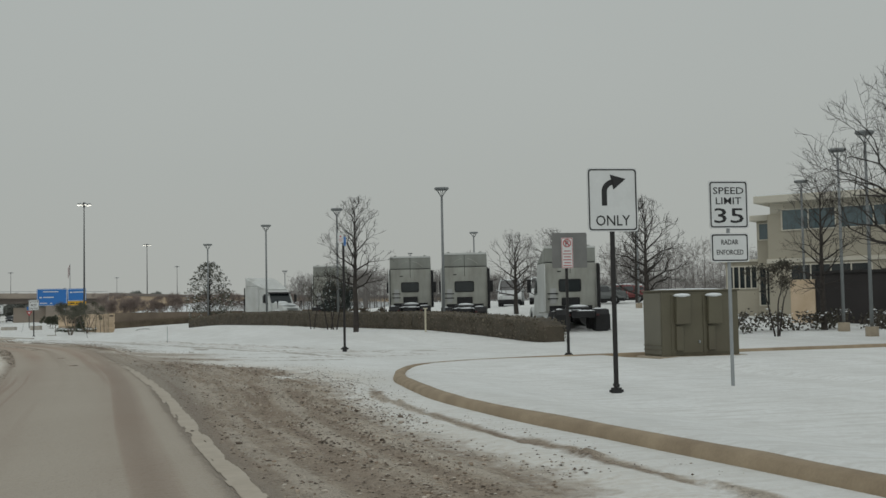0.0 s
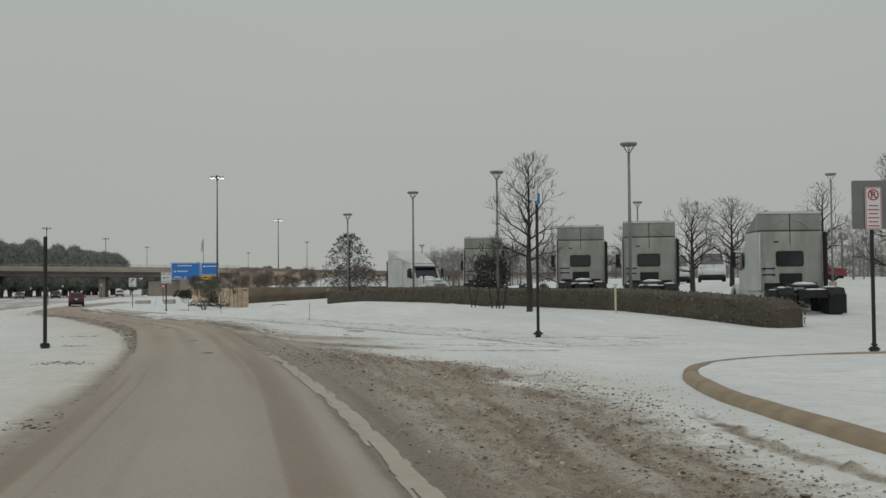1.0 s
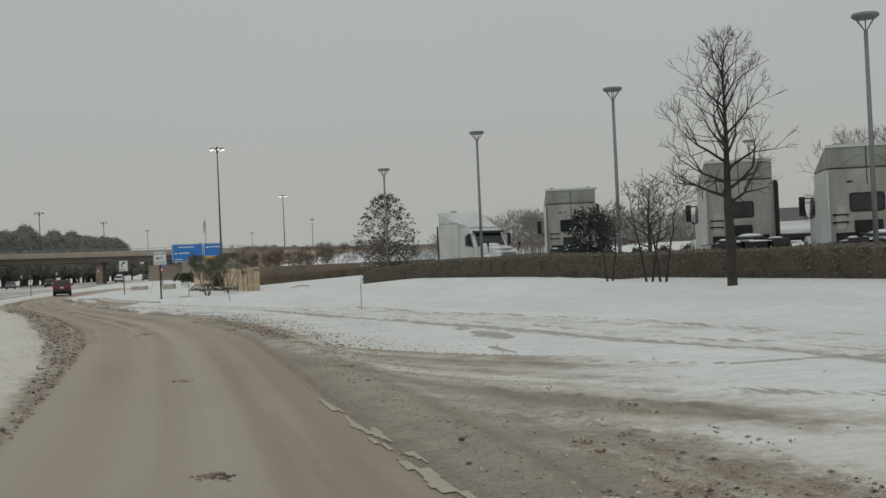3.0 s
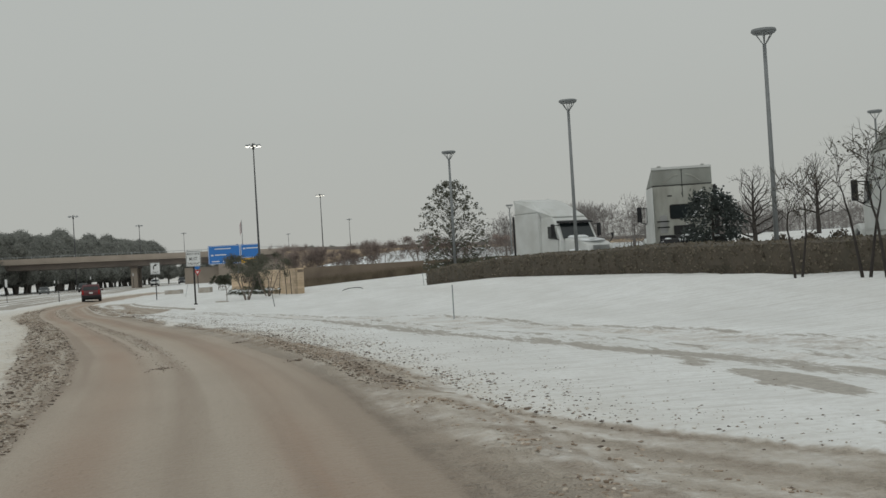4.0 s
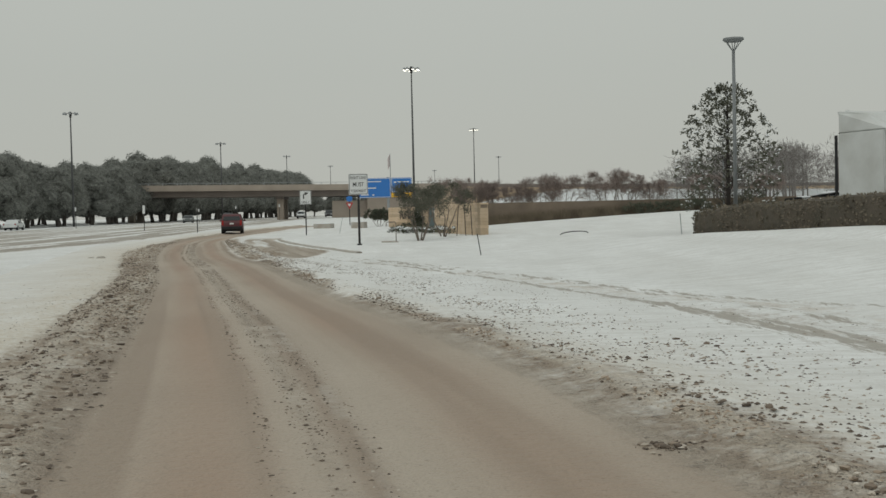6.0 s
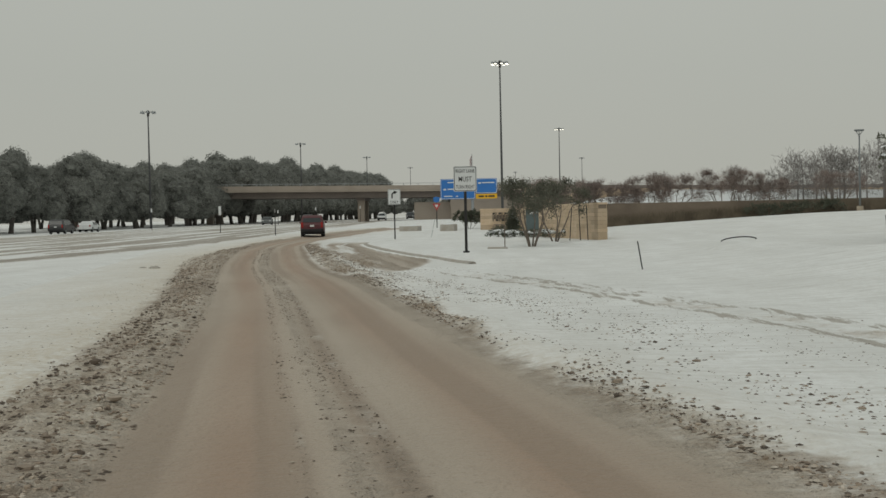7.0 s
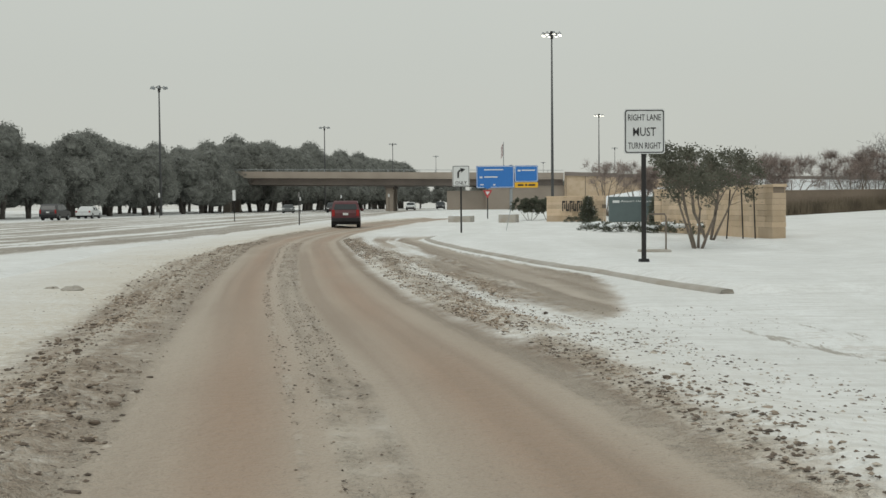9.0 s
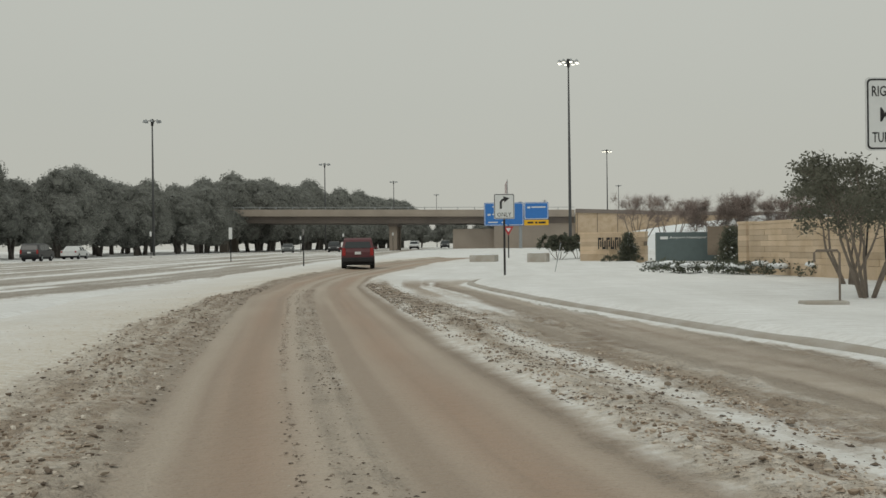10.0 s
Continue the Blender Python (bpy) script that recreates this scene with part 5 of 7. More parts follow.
def tractor(m, label):
    """A sleeper tractor unit: forward is +y, the back of the sleeper stands at y = 0."""
    t = thing("semi_truck", label, "truck", m, "parked trucks")
    W = 1.20
    sl = part("sleeper", Build().box(-W, W, 0.0, 2.1, 0.95, 3.22), M_TRUCKREAR, t, "white sleeper box with a grimed back", bevel=0.07)
    for s in (-1, 1):
        part("side_skin", Build().prism([(0.06, 0.98), (2.08, 0.98), (2.08, 3.18), (0.06, 3.18)], s * W + (0.0 if s > 0 else -0.015), s * W + (0.015 if s > 0 else 0.0), 0), M_TRUCKWHITE, sl, "clean white side skin", bevel=0.005)
        part("side_extender", Build().box(s * W - 0.02 + (0.02 if s > 0 else -0.02), s * W + 0.02 + (0.02 if s > 0 else -0.02), -0.42, -0.002, 1.0, 3.15), M_CHASSIS if s > 0 else M_TRUCKWHITE, sl)
    fair = [(0.02, 3.22), (0.02, 3.92), (0.35, 3.95), (1.2, 3.80), (2.3, 3.35), (3.0, 2.98), (3.0, 2.90), (2.2, 2.90), (2.1, 3.22)]
    rf = part("roof_fairing", Build().prism(fair, -W + 0.02, W - 0.02, 0, [0, 0.0, 0.04, 0.20, 0.24, 0.22, 0.16, 0.1, 0]), M_TRUCKROOF, t, "tall roof fairing", bevel=0.04)
    part("fairing_lip", Build().box(-W + 0.03, W - 0.03, -0.015, 0.018, 3.86, 3.95), M_TRUCKWHITE, rf)
    for s in (-0.85, 0.85):
        part("marker_lamp", Build().lump((s, 0.12, 3.95), 0.10, 0.10, 0.07, random.Random(1), 8, 3, 0.1), M_TRUCKROOF, rf, smooth=True)
    part("centre_seam", Build().box(-0.012, 0.012, -0.014, -0.002, 2.72, 3.86), M_CHASSIS, sl)
    part("roof_seam", Build().box(-W + 0.05, W - 0.05, -0.014, -0.002, 3.205, 3.235), M_CHASSIS, sl)
    for s in (-1, 1):
        pts = [(s * (0.14 + 0.62 * i / 8), 3.33 + 0.33 * math.sin(math.pi / 2 * (1 - i / 8))) for i in range(9)] + [(s * 0.14, 3.33)]
        ptsi = [(s * 0.17 + (q[0] - s * 0.17) * 0.9, 3.35 + (q[1] - 3.35) * 0.88) for q in pts]
        part("moulding", ring(Build(), pts, ptsi, -0.01, 0.0), M_TRUCKREAR, rf)
    win = part("rear_window", Build().prism(rounded(-0.50, 0.45, 1.92, 2.42, 0.08), -0.012, -0.003, 1), M_GLASS, sl, "dark rear window")
    part("window_gasket", ring(Build(), rounded(-0.54, 0.49, 1.88, 2.46, 0.09), rounded(-0.50, 0.45, 1.92, 2.42, 0.08), -0.02, -0.002), M_RUBBER, win)
    part("grab_panel", Build().box(-0.94, -0.66, -0.02, -0.003, 1.35, 2.05), M_CHROME, sl, "dull metal access panel")
    # Added black box standing in for the dark recess below the rear window.
    part("air_line_bracket", Build().box(-0.42, 0.40, -0.10, -0.003, 1.28, 1.62), M_CHASSIS, sl, "black box in place of a dark recess", bevel=0.02)
    for sz in (1.55, 1.78):
        part("grab_bar", Build().box(-1.05, -0.58, -0.05, -0.003, sz, sz + 0.05), M_CHASSIS, sl)
    # Flat dark plate, proud of the sleeper back, drawn for a recess's shade.
    part("lower_recess", Build().box(-0.98, 0.98, -0.012, -0.003, 0.97, 1.26), M_CHASSIS, sl, "flat dark plate for the shade of a recess behind the cab")
    part("corner_trim", Build().box(-W + 0.005, -W + 0.045, -0.016, -0.003, 1.0, 3.2), M_CHASSIS, sl)
    part("label_plate", Build().box(-0.60, -0.42, -0.012, -0.003, 2.78, 2.83), M_CHASSIS, sl)
    cab = part("cab", Build().prism([(2.1, 0.95), (3.72, 0.95), (3.72, 1.78), (3.35, 2.55), (3.0, 2.90), (2.1, 2.95)], -W + 0.06, W - 0.06, 0, [0, 0, 0, 0.06, 0.10, 0.06]), M_TRUCKWHITE, t, bevel=0.05)
    part("windscreen", Build().prism([(3.735, 1.86), (3.755, 1.86), (3.395, 2.60), (3.375, 2.60)], -0.94, 0.94, 0, [0, 0, 0.06, 0.06]), M_GLASS, cab, "dark windscreen")
    part("visor", Build().prism([(3.30, 2.62), (3.62, 2.60), (3.62, 2.66), (3.28, 2.74)], -0.97, 0.97, 0), M_CHASSIS, cab)
    for s in (-1, 1):
        part("door", Build().prism([(2.30, 1.05), (3.55, 1.05), (3.55, 1.80), (2.30, 1.80)], s * (W - 0.055), s * (W - 0.035), 0), M_TRUCKWHITE, cab)
        part("side_window", Build().prism([(2.78, 1.90), (3.48, 1.82), (3.26, 2.46), (2.78, 2.48)], s * (W - 0.062), s * (W - 0.030), 0), M_GLASS, cab)
        mr = part("mirror", Build().box(s * 1.40 - 0.10, s * 1.40 + 0.10, 3.48, 3.58, 1.92, 2.56), M_CHASSIS, t, "tall black mirror housing", bevel=0.03)
        part("mirror_arm", Build().tube([(s * 1.0, 3.5, 2.5), (s * 1.40, 3.52, 2.50)], 0.022, 6), M_CHASSIS, mr)
        part("mirror_arm", Build().tube([(s * 1.0, 3.6, 1.75), (s * 1.40, 3.52, 1.95)], 0.022, 6), M_CHASSIS, mr)
    hood = part("hood", Build().prism([(3.70, 0.80), (5.30, 0.75), (5.42, 1.05), (5.36, 1.42), (5.0, 1.62), (3.70, 1.88)], -0.90, 0.90, 0, [0, 0.10, 0.14, 0.16, 0.10, 0]), M_TRUCKWHITE, t, bevel=0.09)
    part("grille", Build().box(-0.48, 0.48, 5.36, 5.43, 0.85, 1.45), M_CHROME, hood, "chrome grille", bevel=0.02)
    for s in (-1, 1):
        part("fender", Build().prism([(3.95, 0.62), (4.08, 1.05), (4.45, 1.24), (4.85, 1.20), (5.25, 1.0), (5.32, 0.62), (5.12, 0.62), (4.95, 0.98), (4.6, 1.10), (4.25, 0.98), (4.12, 0.62)], s * 0.76, s * 1.17, 0), M_TRUCKWHITE, hood, bevel=0.02)
        part("headlight", Build().box(s * 0.86 - 0.18, s * 0.86 + 0.18, 5.18, 5.34, 1.02, 1.24), M_HEADLAMP, hood, bevel=0.05)
        wheel(t, s * 1.0, 4.55, 0.50, 0.30)
        for yy in (-0.95, -2.25):
            wheel(t, s * 0.86, yy, 0.50, 0.58)
        part("fuel_tank", Build().tube([(s * 0.86, 1.0, 0.68), (s * 0.86, 2.9, 0.68)], 0.31, 14), M_CHROME, t, "round aluminium fuel tank")
        part("step_fairing", Build().box(s * 1.0 - 0.12, s * 1.0 + 0.12, 0.1, 3.7, 0.42, 0.98), M_TRUCKWHITE, t, bevel=0.03)
        part("frame_rail", Build().box(s * 0.42 - 0.05, s * 0.42 + 0.05, -3.05, 4.6, 0.74, 1.0), M_CHASSIS, t)
        part("mud_flap", Build().box(s * 0.86 - 0.30, s * 0.86 + 0.30, -2.98, -2.95, 0.18, 0.85), M_RUBBER, t)
        part("quarter_fender", Build().prism([(-2.90, 0.85), (-2.75, 1.06), (-2.1, 1.10), (-2.1, 1.05), (-2.72, 1.01), (-2.86, 0.83)], s * 0.58, s * 1.15, 0), M_CHASSIS, t)
        part("tail_light", Build().box(s * 0.62 - 0.06, s * 0.62 + 0.06, -3.06, -3.0, 0.80, 0.88), M_TAILDULL, t)
    part("bumper", Build().box(-1.1, 1.1, 5.30, 5.52, 0.34, 0.72), M_CHROME, t, bevel=0.06)
    part("cross_member", Build().box(-0.5, 0.5, -3.05, -2.93, 0.72, 1.0), M_CHASSIS, t)
    part("fifth_wheel", Build().prism([(-2.1, 1.08), (-1.0, 1.16), (-0.95, 1.24), (-2.1, 1.14)], -0.5, 0.5, 0), M_CHASSIS, t, "greasy black fifth wheel plate", bevel=0.03)
    part("deck_plate", Build().box(-0.48, 0.48, -0.85, -0.1, 0.98, 1.03), M_CHROME, t)
    part("exhaust_pipe", Build().tube([(W + 0.06, -0.16, 1.0), (W + 0.06, -0.16, 3.1)], 0.075, 10), M_CHASSIS, t, "black exhaust stack")
    r = random.Random(8)
    for cx, cy, cz, rx, ry, rz in ((0.05, -1.5, 1.20, 0.46, 0.42, 0.09), (-0.05, -0.55, 1.05, 0.40, 0.30, 0.12), (-0.80, -0.80, 1.01, 0.22, 0.14, 0.03), (0.88, -1.0, 1.01, 0.18, 0.26, 0.03), (-0.95, -2.3, 1.08, 0.14, 0.42, 0.05), (0.78, -2.2, 1.09, 0.22, 0.3, 0.05), (0.1, -2.7, 1.0, 0.3, 0.2, 0.05), (-0.45, -1.9, 1.0, 0.10, 0.5, 0.05), (0.45, -2.3, 1.0, 0.09, 0.4, 0.05), (0.1, 4.5, 1.76, 0.6, 0.6, 0.05)):
        part("snow_patch", Build().lump((cx, cy, cz), rx, ry, rz, r, 10, 3, 0.18), M_SNOW, t, "patch of snow on the deck", smooth=True)
    return t


tr = tractor(pose(19.9, 36.4, height(19.4, 38) - 0.33, 0, 0, -14), "white high-roof sleeper truck with a grimed back, parked in snow")
for x, y, rz, low_ in ((18.1, 46.0, -20, 0.22), (16.9, 52.2, -17, 0.14), (15.33, 66.8, -14, 0.08)):
    copy_thing(tr, pose(x, y, height(x, y + 1.5) - low_, 0, 0, rz))
tk = copy_thing(tr, pose(11.95, 77.6, height(11.5, 76) - 0.04, 0, 0, -159))
tk.scale = (0.94, 0.94, 0.94)
tk["label"] = "clean white sleeper truck with snow on its bonnet"
for ob_ in [o for o in tk.children_recursive if o.name.startswith("exhaust_pipe")]:
    bpy.data.objects.remove(ob_)
for ob_ in tk.children_recursive:
    if ob_.name.split(".")[0] in ("roof_fairing", "sleeper", "marker_lamp"):
        ob_.data = ob_.data.copy()
        ob_.data.materials[0] = M_TRUCKWHITE
        ob_["label"] = "clean white panel"
r8 = random.Random(18)
part("bonnet_snow", Build().lump((0, 4.45, 1.69), 0.80, 0.80, 0.12, r8, 14, 4, 0.10), M_SNOW, tk, "sheet of snow on the bonnet", smooth=True)
part("screen_snow", Build().lump((0.1, 3.76, 1.90), 0.7, 0.10, 0.10, r8, 14, 4, 0.12), M_SNOW, tk, "snow drifted against the windscreen", smooth=True)
for ob_ in [o for o in tk.children_recursive if o.name.startswith("side_extender")]:
    ob_.scale = (1, 0.25, 1)
for sx in (-1, 1):
    part("hood_mirror", Build().tube([(sx * 0.95, 4.75, 1.45), (sx * 1.08, 4.95, 1.78), (sx * 1.08, 4.95, 2.0)], [0.025, 0.03, 0.09], 8), M_CHASSIS, tk, "black mirror on the bonnet")
    part("fender_snow", Build().lump((sx * 0.98, 4.6, 1.24), 0.20, 0.5, 0.08, r8, 10, 3, 0.12), M_SNOW, tk, smooth=True)

# ---- cars ----


def car(name, label, m, paint, L, W, H, profile, glass_y, group="", z_belt=0.95, clearance=0.22, van=False, wr=0.34):
    """A road car, forward +y, from its side outline (y, z)."""
    t = thing(name, label, "van" if van else "car", m, group)
    hw = W / 2
    ins = [0.0 if z < z_belt + 0.02 else (z - z_belt) / (H - z_belt) * (0.10 if van else 0.16) for y, z in profile]
    part("body", Build().prism(profile, -hw, hw, 0, ins), paint, t, bevel=0.05)
    ft, rr = glass_y
    for s in (-1, 1):
        n_w = len(ft) - 1
        for (y0, y1) in zip(ft, ft[1:]):
            i0 = 0.05 / (H - z_belt) * (0.10 if van else 0.16)
            i1 = (H - 0.14 - z_belt) / (H - z_belt) * (0.10 if van else 0.16)
            q = [(s * (hw - i0 + 0.004), y0 + 0.05, z_belt + 0.05), (s * (hw - i0 + 0.004), y1 - 0.04, z_belt + 0.05),
                 (s * (hw - i1 + 0.004), y1 - 0.08 - (0.25 if y1 == ft[-1] else 0), H - 0.14), (s * (hw - i1 + 0.004), y0 + 0.09, H - 0.14)]
            qi = [(a - s * 0.03, b, c) for a, b, c in q]
            part("side_window", Build().add(q + qi, [(0, 1, 2, 3), (7, 6, 5, 4), (0, 4, 5, 1), (1, 5, 6, 2), (2, 6, 7, 3), (3, 7, 4, 0)]), M_GLASS, t)
        for yy in (-L * 0.30, L * 0.31):
            w_ = wheel(t, s * (hw - 0.11), yy, wr, 0.24, M_STEEL)
        part("mirror", Build().lump((s * (hw + 0.11), ft[-1] - 0.25, z_belt + 0.10), 0.12, 0.07, 0.09, random.Random(3), 8, 3, 0.05), paint, t, smooth=True)
        part("tail_light", Build().box(s * (hw - 0.14) - 0.09, s * (hw - 0.14) + 0.09, -L / 2 - 0.015, -L / 2 + 0.05, 0.72, 1.12 if H > 1.55 else 0.92), M_TAIL, t, bevel=0.01)
        part("headlight", Build().box(s * (hw - 0.26) - 0.17, s * (hw - 0.26) + 0.17, L / 2 - 0.10, L / 2 + 0.005, 0.62, 0.80), M_HEADLAMP, t, bevel=0.03)
    (ya, za), (yb, zb) = rr
    part("rear_window", Build().add([(-hw + 0.16, ya - 0.012, za), (hw - 0.16, ya - 0.012, za), (hw - 0.27, yb - 0.012, zb), (-hw + 0.27, yb - 0.012, zb),
                                     (-hw + 0.16, ya + 0.02, za), (hw - 0.16, ya + 0.02, za), (hw - 0.27, yb + 0.02, zb), (-hw + 0.27, yb + 0.02, zb)],
                                    [(0, 1, 2, 3), (7, 6, 5, 4), (0, 4, 5, 1), (1, 5, 6, 2), (2, 6, 7, 3), (3, 7, 4, 0)]), M_GLASS, t)
    fy = [p for p in profile if p[1] > z_belt - 0.02]
    fa, fb = max(fy, key=lambda p: p[0]), max([p for p in profile if p[1] > H - 0.13], key=lambda p: p[0])
    part("windscreen", Build().add([(-hw + 0.12, fa[0] - 0.03, fa[1] + 0.06), (hw - 0.12, fa[0] - 0.03, fa[1] + 0.06), (hw - 0.24, fb[0] + 0.06, fb[1] - 0.04), (-hw + 0.24, fb[0] + 0.06, fb[1] - 0.04),
                                    (-hw + 0.12, fa[0] - 0.09, fa[1] + 0.04), (hw - 0.12, fa[0] - 0.09, fa[1] + 0.04), (hw - 0.24, fb[0], fb[1] - 0.06), (-hw + 0.24, fb[0], fb[1] - 0.06)],
                                   [(3, 2, 1, 0), (4, 5, 6, 7), (0, 1, 5, 4), (1, 2, 6, 5), (2, 3, 7, 6), (3, 0, 4, 7)]), M_GLASS, t)
    part("rear_bumper", Build().box(-hw + 0.03, hw - 0.03, -L / 2 - 0.06, -L / 2 + 0.1, 0.36, 0.62), M_CHASSIS if H > 1.6 else paint, t, bevel=0.05)
    part("front_bumper", Build().box(-hw + 0.03, hw - 0.03, L / 2 - 0.1, L / 2 + 0.05, 0.30, 0.58), M_CHASSIS if H > 1.6 else paint, t, bevel=0.05)
    part("number_plate", Build().box(-0.16, 0.16, -L / 2 - 0.035, -L / 2 - 0.02, 0.78, 0.92), M_SIGNWHITE, t, "small white plate")
    part("underbody", Build().box(-hw + 0.1, hw - 0.1, -L / 2 + 0.2, L / 2 - 0.2, 0.20, 0.40), M_CHASSIS, t)
    return t


def suv(name, label, m, paint, L=4.7, W=1.88, H=1.72, group=""):
    h = L / 2
    pr = [(-h, 0.42), (h - 0.05, 0.38), (h, 0.75), (h - 0.12, 0.92), (h - 1.05, 1.04), (h - 1.75, H - 0.08), (h - 2.2, H), (-h + 0.55, H), (-h + 0.28, H - 0.10), (-h + 0.06, 1.05), (-h, 0.90)]
    return car(name, label, m, paint, L, W, H, pr, ([-h + 0.55, -0.55, 0.35, h - 1.25], [(-h + 0.075, 1.12), (-h + 0.27, H - 0.16)]), group, 1.0)


def sedan(name, label, m, paint, L=4.6, W=1.8, H=1.45, group=""):
    h = L / 2
    pr = [(-h, 0.40), (h - 0.05, 0.36), (h, 0.68), (h - 0.15, 0.82), (h - 1.25, 0.94), (h - 1.95, H - 0.05), (h - 2.4, H), (-h + 1.55, H - 0.02), (-h + 0.85, 1.0), (-h + 0.05, 0.96), (-h, 0.75)]
    return car(name, label, m, paint, L, W, H, pr, ([-h + 1.25, -0.15, h - 1.55], [(-h + 0.90, 1.02), (-h + 1.50, H - 0.10)]), group, 0.90)


def cargo_van(m, group):
    L, W, H = 5.6, 2.0, 2.35
    h = L / 2
    pr = [(-h, 0.45), (h - 0.05, 0.40), (h, 0.85), (h - 0.12, 1.08), (h - 0.75, 1.30), (h - 1.35, H - 0.12), (h - 1.9, H), (-h + 0.12, H), (-h, H - 0.15)]
    return car("cargo_van", "white high-roof cargo van parked in the snowy yard", m, M_VAN, L, W, H, pr, ([h - 2.1, h - 1.0], [(-h + 0.0, 1.4), (-h + 0.05, 2.0)]), group, 1.25, van=True)


suv("red_suv", "dark red estate car filmed with road dirt on the slushy road", pose(-16.9, 139.5, height(-16.9, 139.5) + 0.03, 0, 0, 6), M_CARRED, W=1.76, H=1.66)
for x, y, rz, mat, kind_, lab in ((-54.0, 188, 3, M_CARDARK, "suv", "dark grey SUV on the snowy carriageway"), (-55.3, 202, 3, M_VAN, "sedan", "white sedan on the snowy carriageway"),
                                  (-42, 262, 186, M_CARGREY, "sedan", "grey sedan on the snowy carriageway"), (-34.5, 262, 186, M_CARDARK, "suv", "dark SUV on the snowy carriageway"),
                                  (-25, 318, 180, M_VAN, "suv", "white SUV under the bridge"), (-19, 330, 180, M_CARDARK, "suv", "dark SUV under the bridge")):
    (suv if kind_ == "suv" else sedan)("parked_car", lab, pose(x, y, height(x, y) + 0.02, 0, 0, rz), mat, group="cars on the carriageway")
for x, y, rz in ((34.0, 80.6, 156), (36.1, 78.8, 156)):
    cargo_van(pose(x, y, height(x, y), 0, 0, rz), "white vans")
for x, y, rz, mat, lab in ((40.6, 73.0, 62, M_CARRED2, "dull red sedan under a cap of snow in the yard"), (43.6, 77.0, 62, M_CARRED2, "dull red sedan under a cap of snow in the yard"), (36.8, 69.5, 60, M_CARGREY, "grey sedan parked in the snowy yard")):
    c_ = sedan("parked_sedan", lab, pose(x, y, height(x, y), 0, 0, rz), mat, group="cars in the yard")
    if mat is M_CARRED2:
        part("roof_snow", Build().lump((0, -0.2, 1.44), 0.66, 1.0, 0.12, random.Random(4), 10, 3, 0.12), M_SNOW, c_, "cap of snow", smooth=True)
        part("bonnet_snow", Build().lump((0, 1.55, 0.90), 0.75, 0.65, 0.10, random.Random(6), 10, 3, 0.12), M_SNOW, c_, smooth=True)

# ---- trees ----


def grow(bd, p, d, length, r, depth, rnd_, tips, spread=0.55, up=0.12, ratio=0.72, kids=(2, 3), segs=3, thin=0.006):
    """A branch and its forks. tips: gathers the ends of the last ones."""
    pts, rad = [p.copy()], [r]
    q, dd = p.copy(), d.copy()
    for i in range(segs):
        dd = (dd + Vector((rnd_.gauss(0, 0.13), rnd_.gauss(0, 0.13), rnd_.gauss(0, 0.08) + up * 0.4))).normalized()
        q = q + dd * (length / segs)
        pts.append(q.copy())
        rad.append(max(thin, r * (1 - 0.42 * (i + 1) / segs)))
    bd.tube(pts, rad, 8 if r > 0.08 else (5 if r > 0.02 else 3), cap=False)
    if depth <= 0:
        tips.append((q, dd))
        return
    n_k = rnd_.randint(*kids)
    for k in range(n_k):
        a = rnd_.uniform(0, 2 * math.pi)
        side = dd.orthogonal().normalized()
        side.rotate(Matrix.Rotation(a + 2 * math.pi * k / n_k, 3, dd))
        s = spread * rnd_.uniform(0.6, 1.25)
        nd = (dd * math.cos(s) + side * math.sin(s) + Vector((0, 0, up))).normalized()
        grow(bd, q, nd, length * ratio * rnd_.uniform(0.8, 1.15), rad[-1] * 0.78, depth - 1, rnd_, tips, spread, up, ratio, kids, segs, thin)
    if depth >= 2:
        for i in (1, 2):
            a = rnd_.uniform(0, 2 * math.pi)
            side = dd.orthogonal().normalized()
            side.rotate(Matrix.Rotation(a, 3, dd))
            nd = (dd * 0.55 + side * 0.8 + Vector((0, 0, up))).normalized()
            grow(bd, pts[i], nd, length * ratio * rnd_.uniform(0.6, 0.95), rad[i] * 0.5, depth - 2, rnd_, tips, spread, up, ratio, kids, segs, thin)


def leaf_quads(bd, c, n_, spread, size, rnd_, flat=0.0):
    for _ in range(n_):
        p = Vector((c[0] + rnd_.gauss(0, spread), c[1] + rnd_.gauss(0, spread), c[2] + rnd_.gauss(0, spread * 0.8)))
        u = Vector((rnd_.gauss(0, 1), rnd_.gauss(0, 1), rnd_.gauss(0, 1 - flat))).normalized() * size * rnd_.uniform(0.6, 1.3)
        w = u.cross(Vector((rnd_.gauss(0, 1), rnd_.gauss(0, 1), rnd_.gauss(0, 1)))).normalized() * size * rnd_.uniform(0.3, 0.6)
        bd.add([p - u, p + w, p + u, p - w], [(0, 1, 2, 3)])


def twig_spray(bd, p, d, n_, length, width, rnd_):
    """Fine bare twigs fanning out from the end of a branch."""
    for _ in range(n_):
        e = (d * 0.5 + Vector((rnd_.gauss(0, 0.55), rnd_.gauss(0, 0.55), rnd_.gauss(0.12, 0.5)))).normalized()
        q = p + e * length * rnd_.uniform(0.5, 1.2)
        w = e.cross(Vector((rnd_.gauss(0, 1), rnd_.gauss(0, 1), rnd_.gauss(0, 1)))).normalized() * width
        bd.add([p - w, p + w, q], [(0, 1, 2)])
        for f in (0.35, 0.6):
            b = p.lerp(q, f)
            g = (e + Vector((rnd_.gauss(0, 0.6), rnd_.gauss(0, 0.6), rnd_.gauss(0, 0.6)))).normalized()
            bd.add([b - w * 0.7, b + w * 0.7, b + g * length * 0.5], [(0, 1, 2)])


